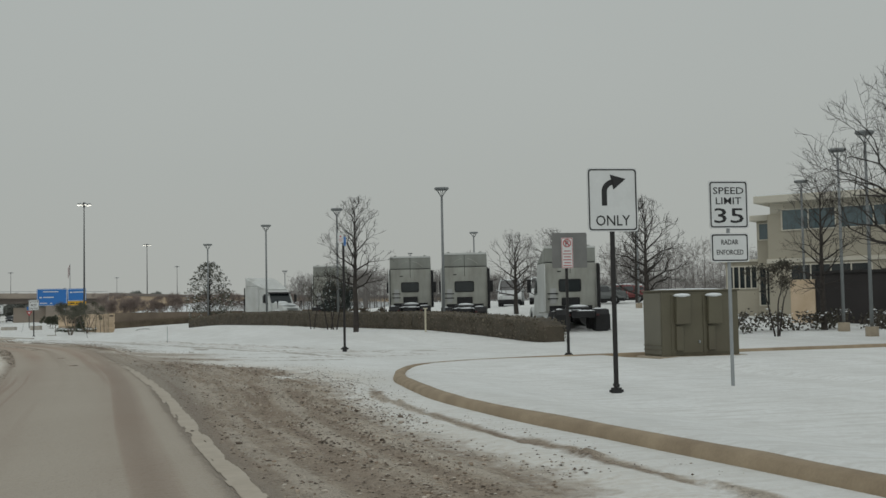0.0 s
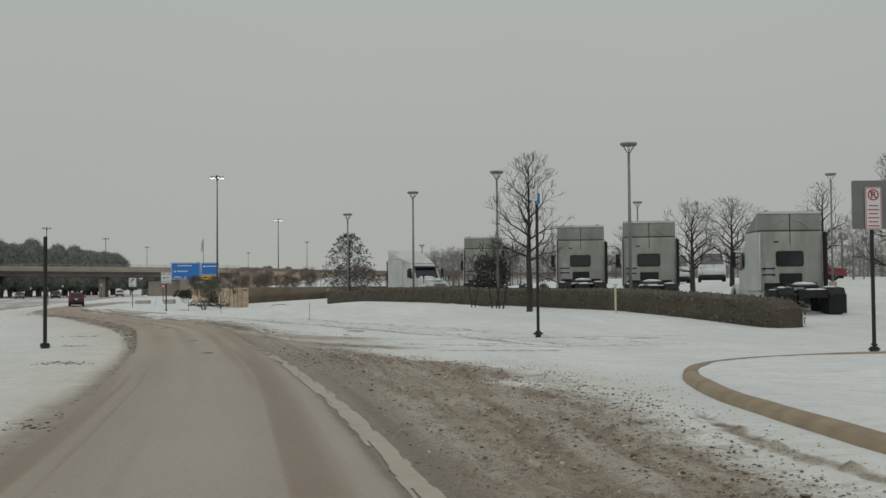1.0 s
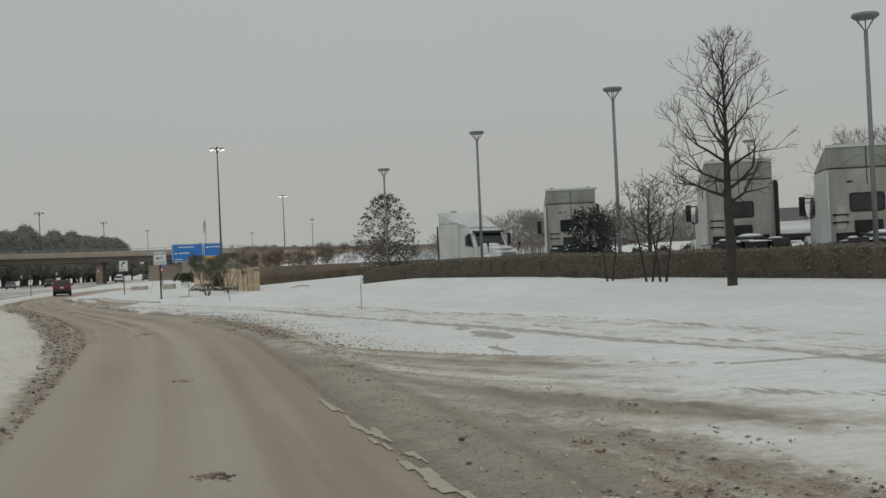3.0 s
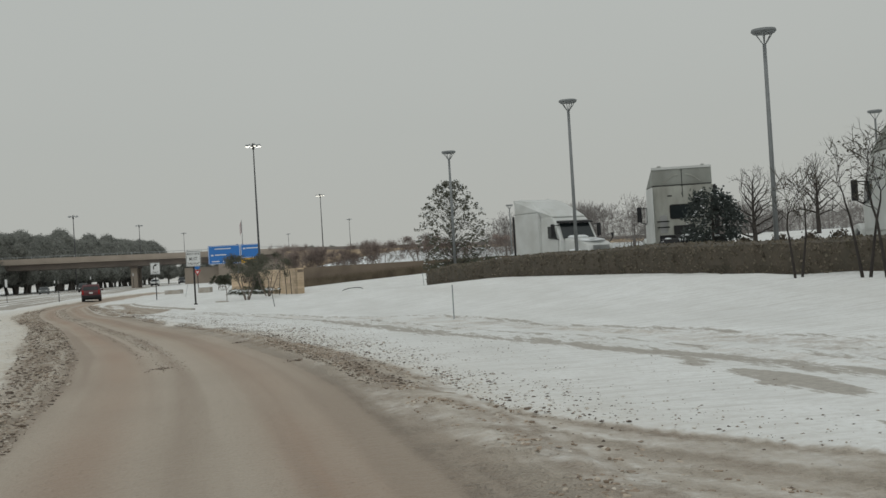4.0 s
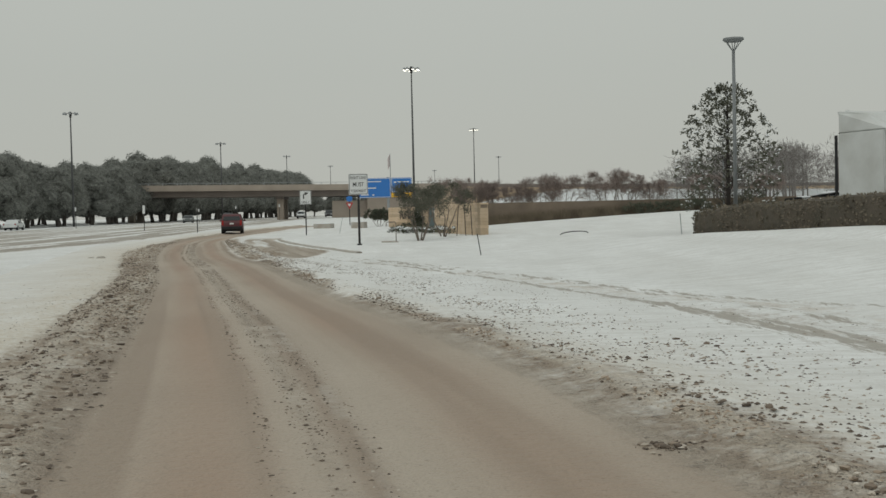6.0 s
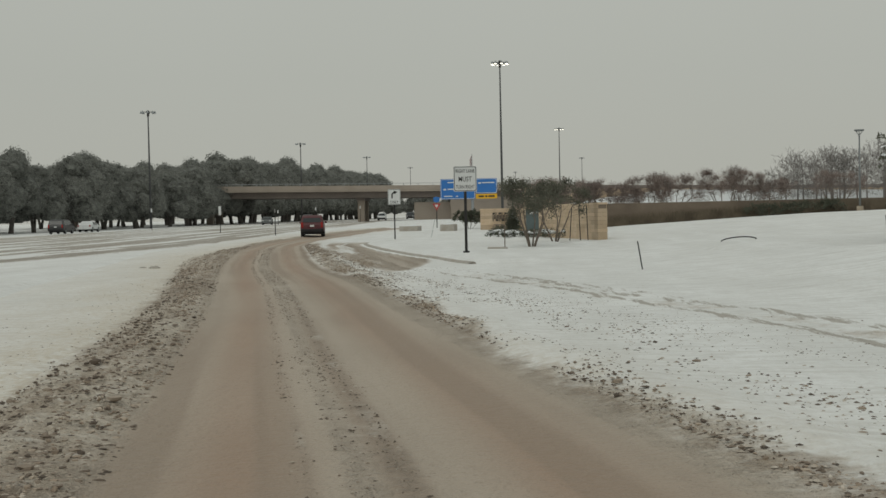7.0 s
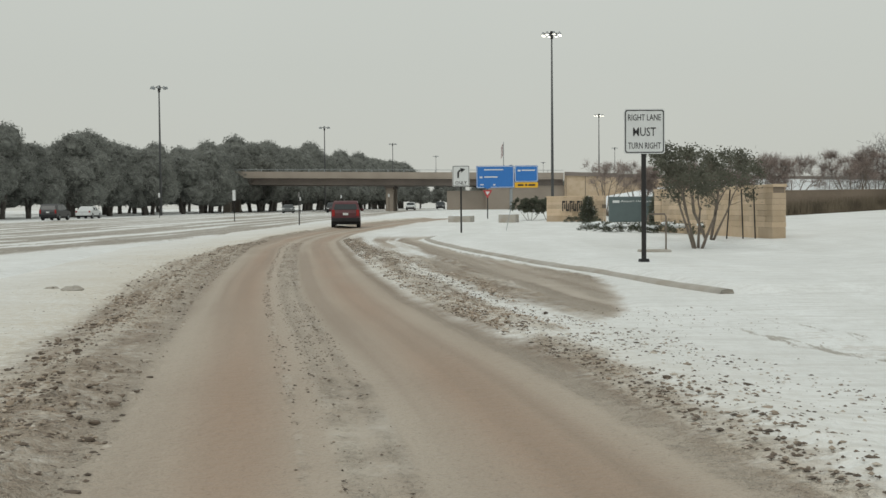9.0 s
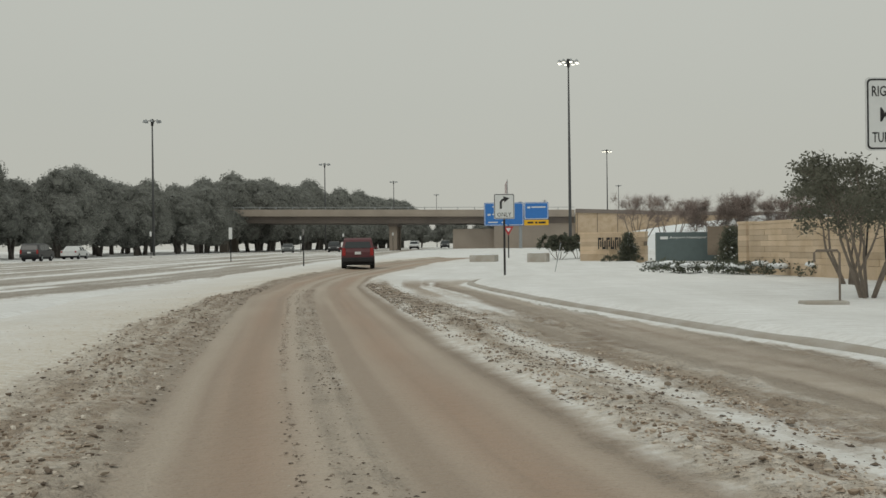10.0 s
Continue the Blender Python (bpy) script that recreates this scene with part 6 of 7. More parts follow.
def bare_tree(x, y, h, r, seed, label, depth=5, clear=0.32, leader=True, mat=M_TWIG, spread=0.55, z=None, stuff_leaves=0, wide=1.0):
    rnd_ = random.Random(seed)
    z0 = height(x, y) if z is None else z
    t = thing("bare_tree", label, "tree", pose(x, y, z0, 0, 0, seed * 37 % 360))
    tb, cr, tips = Build(), Build(), []
    tb.tube([(0, 0, -0.2), (0.0, 0, 0.08), (0.02, 0, h * clear * 0.5), (0, 0.02, h * clear), (0.03, 0, h * 0.62), (0, 0.0, h * 0.9)], [r * 1.5, r * 1.05, r, r * 0.85, r * 0.42, r * 0.1], 9, cap=False)
    n_b = 22 if leader else 10
    for i in range(n_b):
        f = i / (n_b - 1)
        zz = h * (clear + (0.90 - clear) * f)
        a = i * 2.4 + rnd_.uniform(-0.4, 0.4)
        el = 0.30 + 0.75 * f
        d = Vector((math.cos(a) * math.cos(el), math.sin(a) * math.cos(el), math.sin(el)))
        ln = wide * h * (0.135 * math.sin(math.pi * (0.36 + 0.56 * f)) + 0.03)
        grow(cr, Vector((0, 0, zz)), d, ln, r * (0.42 - 0.26 * f), depth - 2, rnd_, tips, spread, 0.10, 0.70)
    for p, d in tips:
        twig_spray(cr, p, d, 3, 0.032 * h, 0.0035, rnd_)
    part("trunk", tb, M_BARK, t, smooth=True)
    part("crown", cr, mat, t)
    if stuff_leaves:
        lf = Build()
        for p, d in tips:
            if rnd_.random() < 0.6:
                leaf_quads(lf, p, stuff_leaves, 0.07, 0.05, rnd_)
        part("leaves", lf, M_LEAFBROWN, t, "a few dry leaves left on the twigs")
    return t


bare_tree(10.82, 40.2, 6.15, 0.12, 11, "slender bare street tree on the snowy bank", depth=5, clear=0.33, wide=0.82)
bare_tree(19.4, 28.1, 5.3, 0.13, 23, "small bare tree at the yard corner", depth=5, clear=0.30, spread=0.65, wide=0.92)
bare_tree(24.9, 19.3, 7.6, 0.19, 31, "large bare tree with wide drooping limbs near the office", depth=6, clear=0.28, spread=0.7, wide=1.6)
bare_tree(28.3, 29.5, 6.4, 0.13, 41, "bare tree in front of the office building", depth=5, clear=0.22, wide=0.85)
bare_tree(27.2, 62.0, 4.9, 0.16, 43, "bare tree behind the parked trucks", depth=5, clear=0.25, spread=0.8, wide=1.55)
bare_tree(31.9, 66.5, 5.1, 0.16, 47, "bare tree behind the parked trucks", depth=5, clear=0.25, spread=0.8, wide=1.55)
bare_tree(24.8, 81, 4.4, 0.15, 53, "bare tree behind the parked trucks", depth=4, clear=0.25, spread=0.8, wide=1.55)
bare_tree(34.2, 92, 4.6, 0.15, 59, "bare tree behind the parked trucks", depth=4, clear=0.25, spread=0.8, wide=1.55)
bare_tree(41, 71, 7.0, 0.16, 61, "bare tree at the back of the yard", depth=4, clear=0.25, spread=0.8)


def stem_shrub(x, y, h, stems, seed, label, leaf_mat, leaf_n, leaf_size, wide=0.55, z=None, bark=M_BARKLIGHT, crown_low=0.45, snow=False, name="small_tree", twiggy=0):
    """A many-stemmed small tree with a crown of leaf clumps."""
    rnd_ = random.Random(seed)
    z0 = height(x, y) if z is None else z
    t = thing(name, label, "tree", pose(x, y, z0))
    lf = Build()
    tips = []
    for k in range(stems):
        st = Build()
        a = 2 * math.pi * k / stems + rnd_.uniform(-0.3, 0.3)
        lean_ = wide * rnd_.uniform(0.35, 0.8)
        d = Vector((math.cos(a) * lean_, math.sin(a) * lean_, 1)).normalized()
        b = Vector((0.06 * math.cos(a), 0.06 * math.sin(a), -0.15))
        e = b + d * h * crown_low * 1.15
        st.tube([b, b + d * h * crown_low * 0.5 + Vector((0, 0, 0.03)), e], [0.015 * h, 0.012 * h, 0.009 * h], 6, cap=False)
        grow(st, e - d * 0.02, (d + Vector((0, 0, 0.2))).normalized(), h * 0.24, 0.010 * h, 3, rnd_, tips, 0.62, 0.10, 0.72)
        part("stem", st, bark, t, "forking stem", smooth=True)
    for p, d in tips:
        if leaf_n:
            leaf_quads(lf, p, leaf_n, 0.036 * h, leaf_size, rnd_)
        if twiggy:
            twig_spray(lf, p, d, twiggy, 0.15 * h, 0.009, rnd_)
    part("crown", lf, leaf_mat, t)
    if snow:
        sb = Build()
        for p, d in tips[::9]:
            leaf_quads(sb, p + Vector((0, 0, 0.03)), 2, 0.03, 0.06, rnd_, 0.8)
        part("snow_dusting", sb, M_SNOW, t)
    return t


# the evergreen by the hedge's end, leafy to the ground
def evergreen(x, y, h, wide, seed, label, n_clump=170, leaf=0.085, mat=M_LEAF, low=0.08, per=26, cone=1.0, tight=0.13, outline=None):
    rnd_ = random.Random(seed)
    t = thing("evergreen_tree", label, "tree", pose(x, y, height(x, y)))
    tb, lf, br, sn = Build(), Build(), Build(), Build()
    tb.tube([(0, 0, -0.2), (0, 0, h * 0.5), (0.02, 0, h * 0.93)], [0.017 * h, 0.012 * h, 0.004 * h], 8, cap=False)
    for i in range(n_clump):
        f = low + (0.97 - low) * rnd_.random() ** 0.9
        rad = wide * (math.sin(math.pi * min(1, (0.22 if cone > 0.5 else 0.10) + 0.80 * f)) ** 0.8) * (1 - 0.25 * f * cone) * rnd_.uniform(0.35, 1.0) ** 0.5
        if outline:
            rad = wide * float(np.interp(f, *outline)) * rnd_.uniform(0.15, 1.0) ** 0.5
        a = rnd_.uniform(0, 2 * math.pi)
        p = Vector((rad * math.cos(a), rad * math.sin(a), f * h))
        br.tube([(0, 0, max(0.1, f * h - 0.6 * rad)), (p.x * 0.5, p.y * 0.5, f * h - 0.22 * rad), tuple(p)], [0.006, 0.003, 0.0015], 3, cap=False)
        leaf_quads(lf, p, per, tight, leaf, rnd_)
        if rnd_.random() < 0.6:
            leaf_quads(sn, p + Vector((0, 0, 0.07)), 3, 0.06, 0.06, rnd_, 0.8)
    part("trunk", tb, M_BARK, t)
    part("branch_work", br, M_TWIG, t)
    part("crown", lf, mat, t)
    part("snow_dusting", sn, M_SNOW, t)
    return t


evergreen(8.72, 81.9, 5.5, 1.95, 3, "broadleaf evergreen dusted with snow at the hedge end", 520, 0.072, per=9, low=0.09, mat=M_LEAFLIGHT, tight=0.055, outline=((0.08, 0.2, 0.42, 0.6, 0.78, 0.9, 0.98), (0.70, 0.88, 1.02, 0.96, 0.72, 0.46, 0.16)))
evergreen(14.95, 63.1, 2.65, 1.08, 5, "small dark evergreen in front of a parked truck", 150, 0.085, low=0.18, per=20, cone=0.3, mat=M_LEAFDARK)
for x, y, h, s in ((10.75, 44.4, 2.7, 71), (10.62, 45.1, 2.6, 72), (10.15, 47.1, 2.2, 73)):
    stem_shrub(x, y, h, 2, s, "thin many-stemmed sapling with a few dry leaves on the bank", M_LEAFBROWN, 2, 0.04, 0.26, bark=M_TWIG, twiggy=2)
stem_shrub(-1.95, 100.3, 3.25, 6, 77, "multi-stemmed evergreen tree with pale trunks by the stone wall", M_LEAFLIGHT, 34, 0.052, 0.80, crown_low=0.33)
stem_shrub(-0.5, 106.2, 3.2, 5, 79, "multi-stemmed evergreen tree with pale trunks by the stone wall", M_LEAFLIGHT, 34, 0.052, 0.9, crown_low=0.33)
for x, y, s in ((0.35, 107.6, 81), (0.85, 107.3, 82), (1.2, 107.0, 83)):
    t = thing("tree_stake", "dark stake leaning beside the stone wall", "stake", pose(x, y, height(x, y), 0, 4 if s == 81 else -2, 0), "tree stakes")
    part("rod", Build().tube([(0, 0, -0.2), (0, 0, 1.7)], 0.025, 6), M_DARKPOLE, t)
stem_shrub(-4.7, 158.5, 2.3, 6, 83, "dull leafy many-stemmed shrub beside the entrance walls", M_LEAF, 18, 0.11, 1.3, crown_low=0.22)
stem_shrub(-3.2, 160.5, 2.2, 5, 84, "dull leafy many-stemmed shrub beside the entrance walls", M_LEAF, 18, 0.11, 1.2, crown_low=0.22)
stem_shrub(3.0, 175, 4.6, 6, 85, "reddish bare many-stemmed tree behind the entrance walls", M_REDTWIG, 2, 0.05, 0.9, twiggy=14)
stem_shrub(6.5, 178, 4.4, 6, 86, "reddish bare many-stemmed tree behind the entrance walls", M_REDTWIG, 2, 0.05, 0.9, twiggy=14)
rm = random.Random(12)
for x, h in ((3.6, 3.5), (5.1, 3.9), (6.7, 3.7), (8.2, 3.3), (10.2, 3.9), (12.5, 4.0), (16.4, 4.1), (18.4, 3.7), (21.2, 3.0), (26.0, 3.6), (31.5, 3.2)):
    stem_shrub(x, 146.5 + rm.uniform(-1.5, 1.5), h, 6, 100 + int(x * 3), "reddish twiggy many-stemmed tree in a row behind a low wall", M_REDTWIG, 2, 0.045, 1.0, twiggy=16, crown_low=0.36)

# ---- entrance walls ----


def stone_wall(name, label, a, c, z0, z1, thick=0.45, courses=7, mat=M_STONE, group="", long=1.9):
    """A wall of long stone courses between two plan points; each stone is a piece."""
    ax, ay = a
    bx, by = c
    L = math.hypot(bx - ax, by - ay)
    t = thing(name, label, "wall", pose(ax, ay, z0, 0, 0, math.degrees(math.atan2(by - ay, bx - ax))), group)
    part("core", Build().box(0.02, L - 0.02, 0.03, thick - 0.03, -0.4, z1 - z0 - 0.02), M_STONEDIM, t)
    part("cap", Build().box(-0.03, L + 0.03, -0.03, thick + 0.03, z1 - z0 - 0.10, z1 - z0), mat, t, bevel=0.01)
    h = (z1 - z0 - 0.10) / courses
    r = random.Random(int(L * 100))
    for k in range(courses):
        x = -r.uniform(0, long * 0.5)
        while x < L:
            w = long * r.uniform(0.7, 1.3)
            x0, x1 = max(0, x), min(L, x + w)
            if x1 - x0 > 0.15:
                o = r.uniform(0, 0.02)
                part("stone", Build().box(x0 + 0.004, x1 - 0.004, -o, thick + o, k * h + 0.004 - (0.3 if k == 0 else 0), (k + 1) * h - 0.004), mat, t)
            x += w
    return t


stone_wall("stone_wall", "buff stone entrance wall in long courses, snow at its foot", (-0.28, 118.4), (1.65, 106.4), 0.35, 2.02, courses=8)
stone_wall("stone_return_wall", "buff stone wall closing the entrance garden", (-0.28, 118.9), (2.6, 120.4), 0.30, 2.05, courses=8)
stone_wall("gate_wall", "low buff stone wall with dark metal lettering", (-3.7, 152.0), (0.2, 149.6), 0.35, 2.05, courses=6)
stone_wall("low_stone_wall", "long low brown stone wall across the lawn", (2.5, 141.0), (60.0, 132.0), 1.0, 2.2, courses=3, mat=M_STONEDIM, long=4.5)
t = thing("teal_sign_wall", "dark teal monument sign with pale lettering beside a stone wall", "sign", pose(-0.1, 142.6, 0.55, 0, 0, 3))
part("panel", Build().box(0, 3.55, 0, 0.35, -0.3, 1.36), M_GREENPLATE, t, bevel=0.02)
part("pale_text_bar", Build().box(0.22, 0.66, -0.02, -0.003, 0.96, 1.12), M_SIGNWHITE, t)
letters("Airport Headquarters", 0.17, M_SIGNWHITE, t, 2.05, 0.96, -0.004, 2.6)
t = thing("wall_lettering", "dark metal capital letters fixed to a stone wall", "lettering", pose(-2.6, 151.0, 0.95, 0, 0, -31.6))
for i in range(6):
    x = i * 0.30
    part("letter_bar", Build().box(x, x + 0.06, -0.06, -0.01, 0, 0.75), M_BLACK, t)
    part("letter_bar", Build().box(x + 0.08, x + 0.22, -0.06, -0.01, 0.0 if i % 2 else 0.6, 0.15 if i % 2 else 0.75), M_BLACK, t)
    part("letter_bar", Build().box(x + 0.16, x + 0.22, -0.06, -0.01, 0.15, 0.55), M_BLACK, t)
for x, y, h in ((-0.95, 148.8, 1.75), (0.75, 126.5, 1.75)):
    evergreen(x, y, h, 0.62, int(y), "clipped dark conical evergreen beside the sign", 150, 0.06, low=0.02, per=34, cone=1.9)
rb = random.Random(77)
for i in range(15):
    f = i / 14
    x, y = -3.4 + 4.4 * f + rb.uniform(-0.3, 0.3), 122.5 - 9 * f + rb.uniform(-0.8, 0.8)
    t = thing("low_shrub", "low dark shrub capped with snow at the wall foot", "shrub", pose(x, y, height(x, y)), "shrubs by the walls")
    sz = rb.uniform(0.34, 0.56)
    lf = Build()
    for _ in range(16):
        a, e = rb.uniform(0, 6.28), rb.uniform(0, 1.4)
        leaf_quads(lf, (sz * math.cos(a) * math.cos(e), sz * math.sin(a) * math.cos(e), 0.05 + sz * 0.75 * math.sin(e)), 16, 0.09, 0.06, rb)
    part("foliage", lf, M_LEAF, t)
    part("snow_cap", Build().lump((0, 0, sz * 0.72), sz * 0.72, sz * 0.72, 0.10, rb, 10, 3, 0.25), M_SNOW, t, smooth=True)
for x, y, w in ((-6.5, 150.5, 1.25), (-10.0, 153.5, 1.7)):
    t = thing("concrete_planter", "low square concrete planter box dusted with snow", "planter", pose(x, y, height(x, y), 0, 0, -10), "planters")
    part("box", Build().box(-w / 2, w / 2, -0.8, 0.8, -0.2, 0.62 if w < 1.5 else 0.5), M_KERBGREY, t, bevel=0.04)
    part("snow_top", Build().lump((0, 0, 0.62 if w < 1.5 else 0.5), w * 0.45, 0.7, 0.07, rb, 12, 3, 0.1), M_SNOW, t, smooth=True)
t = thing("yield_sign", "red and white triangular yield sign on a dark post", "road sign", pose(-8.05, 169.4, height(-8, 169.4)))
post(t, 2.6, M_DARKPOLE, 0.05, foot=False)
p = part("face", Build().prism([(0, 1.85), (0.42, 2.58), (-0.42, 2.58)], -0.02, -0.01, 1), M_RED, t)
part("white_centre", Build().prism([(0, 2.12), (0.20, 2.46), (-0.20, 2.46)], -0.03, -0.021, 1), M_SIGNWHITE, p)
part("post_top", Build().tube([(0, 0.062, 2.55), (0, 0.062, 3.3)], 0.03, 8), M_DARKPOLE, t)
part("blue_shield", Build().prism([(0, 2.68), (0.30, 2.80), (0.34, 3.22), (0.0, 3.30), (-0.34, 3.22), (-0.30, 2.80)], -0.02, -0.01, 1), M_BLUE, t, "small blue route shield")
# ---- the big blue guide sign ----
t = thing("guide_sign", "large blue guide sign with a small yellow panel", "guide sign", pose(-10.2, 274.0, height(-5, 274)))
zb = 4.65 - height(-5, 274)
g1 = part("blue_panel", Build().prism(rounded(0, 6.75, zb, zb + 3.95, 0.2), 0, 0.08, 1), M_BLUE, t, "wide blue panel")
part("border", ring(Build(), rounded(0.08, 6.67, zb + 0.08, zb + 3.87, 0.2), rounded(0.16, 6.59, zb + 0.16, zb + 3.79, 0.18), -0.02, -0.005), M_SIGNWHITE, g1)
g2 = part("blue_panel", Build().prism(rounded(6.85, 11.0, zb + 1.02, zb + 3.95, 0.2), 0, 0.08, 1), M_BLUE, t, "narrow blue panel")
part("border", ring(Build(), rounded(6.93, 10.92, zb + 1.10, zb + 3.87, 0.2), rounded(7.01, 10.84, zb + 1.18, zb + 3.79, 0.18), -0.02, -0.005), M_SIGNWHITE, g2)
g3 = part("yellow_panel", Build().prism(rounded(6.85, 11.0, zb, zb + 0.95, 0.12), 0, 0.08, 1), M_YELLOW, t, "yellow panel under the blue one")
for x, w, z, h in ((1.4, 3.4, 3.15, 0.32), (0.6, 0.5, 1.75, 0.5), (1.4, 2.4, 1.85, 0.34), (3.0, 0.4, 0.45, 0.35), (0.7, 1.6, 0.5, 0.3)):
    part("white_text_bar", Build().box(x, x + w, -0.03, -0.005, zb + z, zb + z + h * 0.62), M_SIGNWHITE, g1)
for x, w, z, h in ((7.4, 0.5, 2.9, 0.5), (8.1, 2.4, 3.0, 0.34)):
    part("white_text_bar", Build().box(x, x + w, -0.03, -0.005, zb + z, zb + z + h * 0.62), M_SIGNWHITE, g2)
for x, w in ((7.4, 1.0), (8.7, 0.4), (9.3, 1.2)):
    part("dark_text_bar", Build().box(x, x + w, -0.03, -0.005, zb + 0.32, zb + 0.62), M_BLACK, g3)
part("post", Build().tube([(6.2, 0.6, -0.5), (6.2, 0.6, zb + 4.1)], 0.28, 12), M_STEEL, t)
for z in (zb + 1.0, zb + 3.2):
    part("arm", Build().box(0.3, 10.8, 0.1, 0.5, z - 0.12, z + 0.12), M_STEEL, t)

t = thing("flagpole", "tall pole with a limp striped flag beyond the bridge", "flagpole", pose(-3.5, 420, height(-3, 420)))
part("pole", Build().tube([(0, 0, -0.5), (0, 0, 20)], [0.18, 0.1], 8), M_STEEL, t)
for k, mat_ in enumerate((M_FLAG, M_FLAGWHITE, M_FLAG, M_FLAGWHITE, M_FLAG, M_FLAGWHITE, M_FLAG)):
    part("flag_stripe", Build().add([(-0.12, 0, 19.6 - k * 0.5), (-0.75, 0.4, 18.2 - k * 0.5), (-0.80, 0.45, 17.7 - k * 0.5), (-0.12, 0.05, 19.1 - k * 0.5)], [(0, 1, 2, 3)]), mat_, t)

# ---- the bridge and its approach ----
t = thing("bridge", "low concrete road bridge with tan parapets crossing the carriageway", "bridge", pose(0, 0, 0))


def deck_z(x):
    return 7.55 + (8.35 - 7.55) * (5 - x) / 60.0


dk, gd, pp = Build(), Build(), Build()
for bd, y0, y1, za, zc in ((dk, 284, 302, -1.22, -0.92), (gd, 285.6, 300.4, -2.45, -1.2), (pp, 284, 284.4, -0.95, 0.0)):
    xs_ = np.linspace(-110, 6, 24)
    vs, fs = [], []
    for x in xs_:
        z = deck_z(max(x, -60))
        vs += [(x, y0, z + za), (x, y1, z + za), (x, y1, z + zc), (x, y0, z + zc)]
    for i in range(len(xs_) - 1):
        for k in range(4):
            fs.append((i * 4 + k, i * 4 + (k + 1) % 4, i * 4 + 4 + (k + 1) % 4, i * 4 + 4 + k))
    fs += [(3, 2, 1, 0), tuple(len(vs) - 4 + k for k in range(4))]
    bd.add(vs, fs)
part("deck", dk, M_BRIDGE, t, "tan concrete deck edge")
part("girder", gd, M_GIRDER, t, "girder coloured dark brown for the shade under the deck")
part("parapet", pp, M_BRIDGE, t)
part("parapet", Build().box(-110, 6, 301.6, 302, 6.6, 7.6), M_BRIDGE, t)
for i in range(24):
    x = -66 + i * 3.0
    part("rail_post", Build().box(x, x + 0.12, 284.1, 284.3, deck_z(max(x, -60)), deck_z(max(x, -60)) + 0.45), M_STEEL, t)
part("rail", Build().tube([(-66, 284.2, deck_z(-60) + 0.45), (6, 284.2, deck_z(5) + 0.45)], 0.05, 6), M_STEEL, t)
for x in (-90, -58.5, -27.0):
    for y in (288.5, 297.0):
        part("column", Build().box(x - 0.75, x + 0.75, y - 0.7, y + 0.7, -1, deck_z(x) - 2.9), M_BRIDGE, t, bevel=0.15)
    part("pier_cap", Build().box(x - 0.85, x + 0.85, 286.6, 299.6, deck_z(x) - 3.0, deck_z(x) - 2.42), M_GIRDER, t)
part("abutment", Build().box(-8.5, 6.2, 285.5, 300.5, -1, 5.2), M_BRIDGE, t, "pale abutment wall", bevel=0.1)
part("abutment", Build().box(-16, -8.4, 287, 300.5, -1, 4.4), M_BRIDGE, t, "shadowed slope wall", bevel=0.1)
t = thing("approach_wall", "long tan retaining wall of the bridge approach", "retaining wall", pose(0, 0, 0))
aw = Build()
aw.prism([(6.2, -1), (120, -1), (120, 5.6), (70, 6.0), (24, 6.9), (6.2, 7.6)], 284, 285, 1)
part("wall_face", aw, M_STONE, t)
for i in range(30):
    x = 6.4 + i * 3.6
    part("wall_joint", Build().box(x, x + 0.12, 283.93, 283.998, 0.2, 7.3 - 0.045 * (x - 6) - 0.9 * min(1, max(0, (x - 6) / 30))), M_STONEDIM, t)
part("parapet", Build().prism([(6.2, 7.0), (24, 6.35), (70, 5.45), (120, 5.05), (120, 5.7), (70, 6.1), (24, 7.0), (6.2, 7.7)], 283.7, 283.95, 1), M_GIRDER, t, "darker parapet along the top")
tagged(part("embankment", Build().prism([(1.0, -0.5), (60, -0.5), (260, 0.5), (260, 4.2), (120, 4.6), (60, 3.6), (22, 4.4), (8, 2.2)], 205, 283.5, 1), M_SNOW), "snowy embankment behind the low wall", "embankment", kind="structure")

# ---- live oaks along the carriageway ----


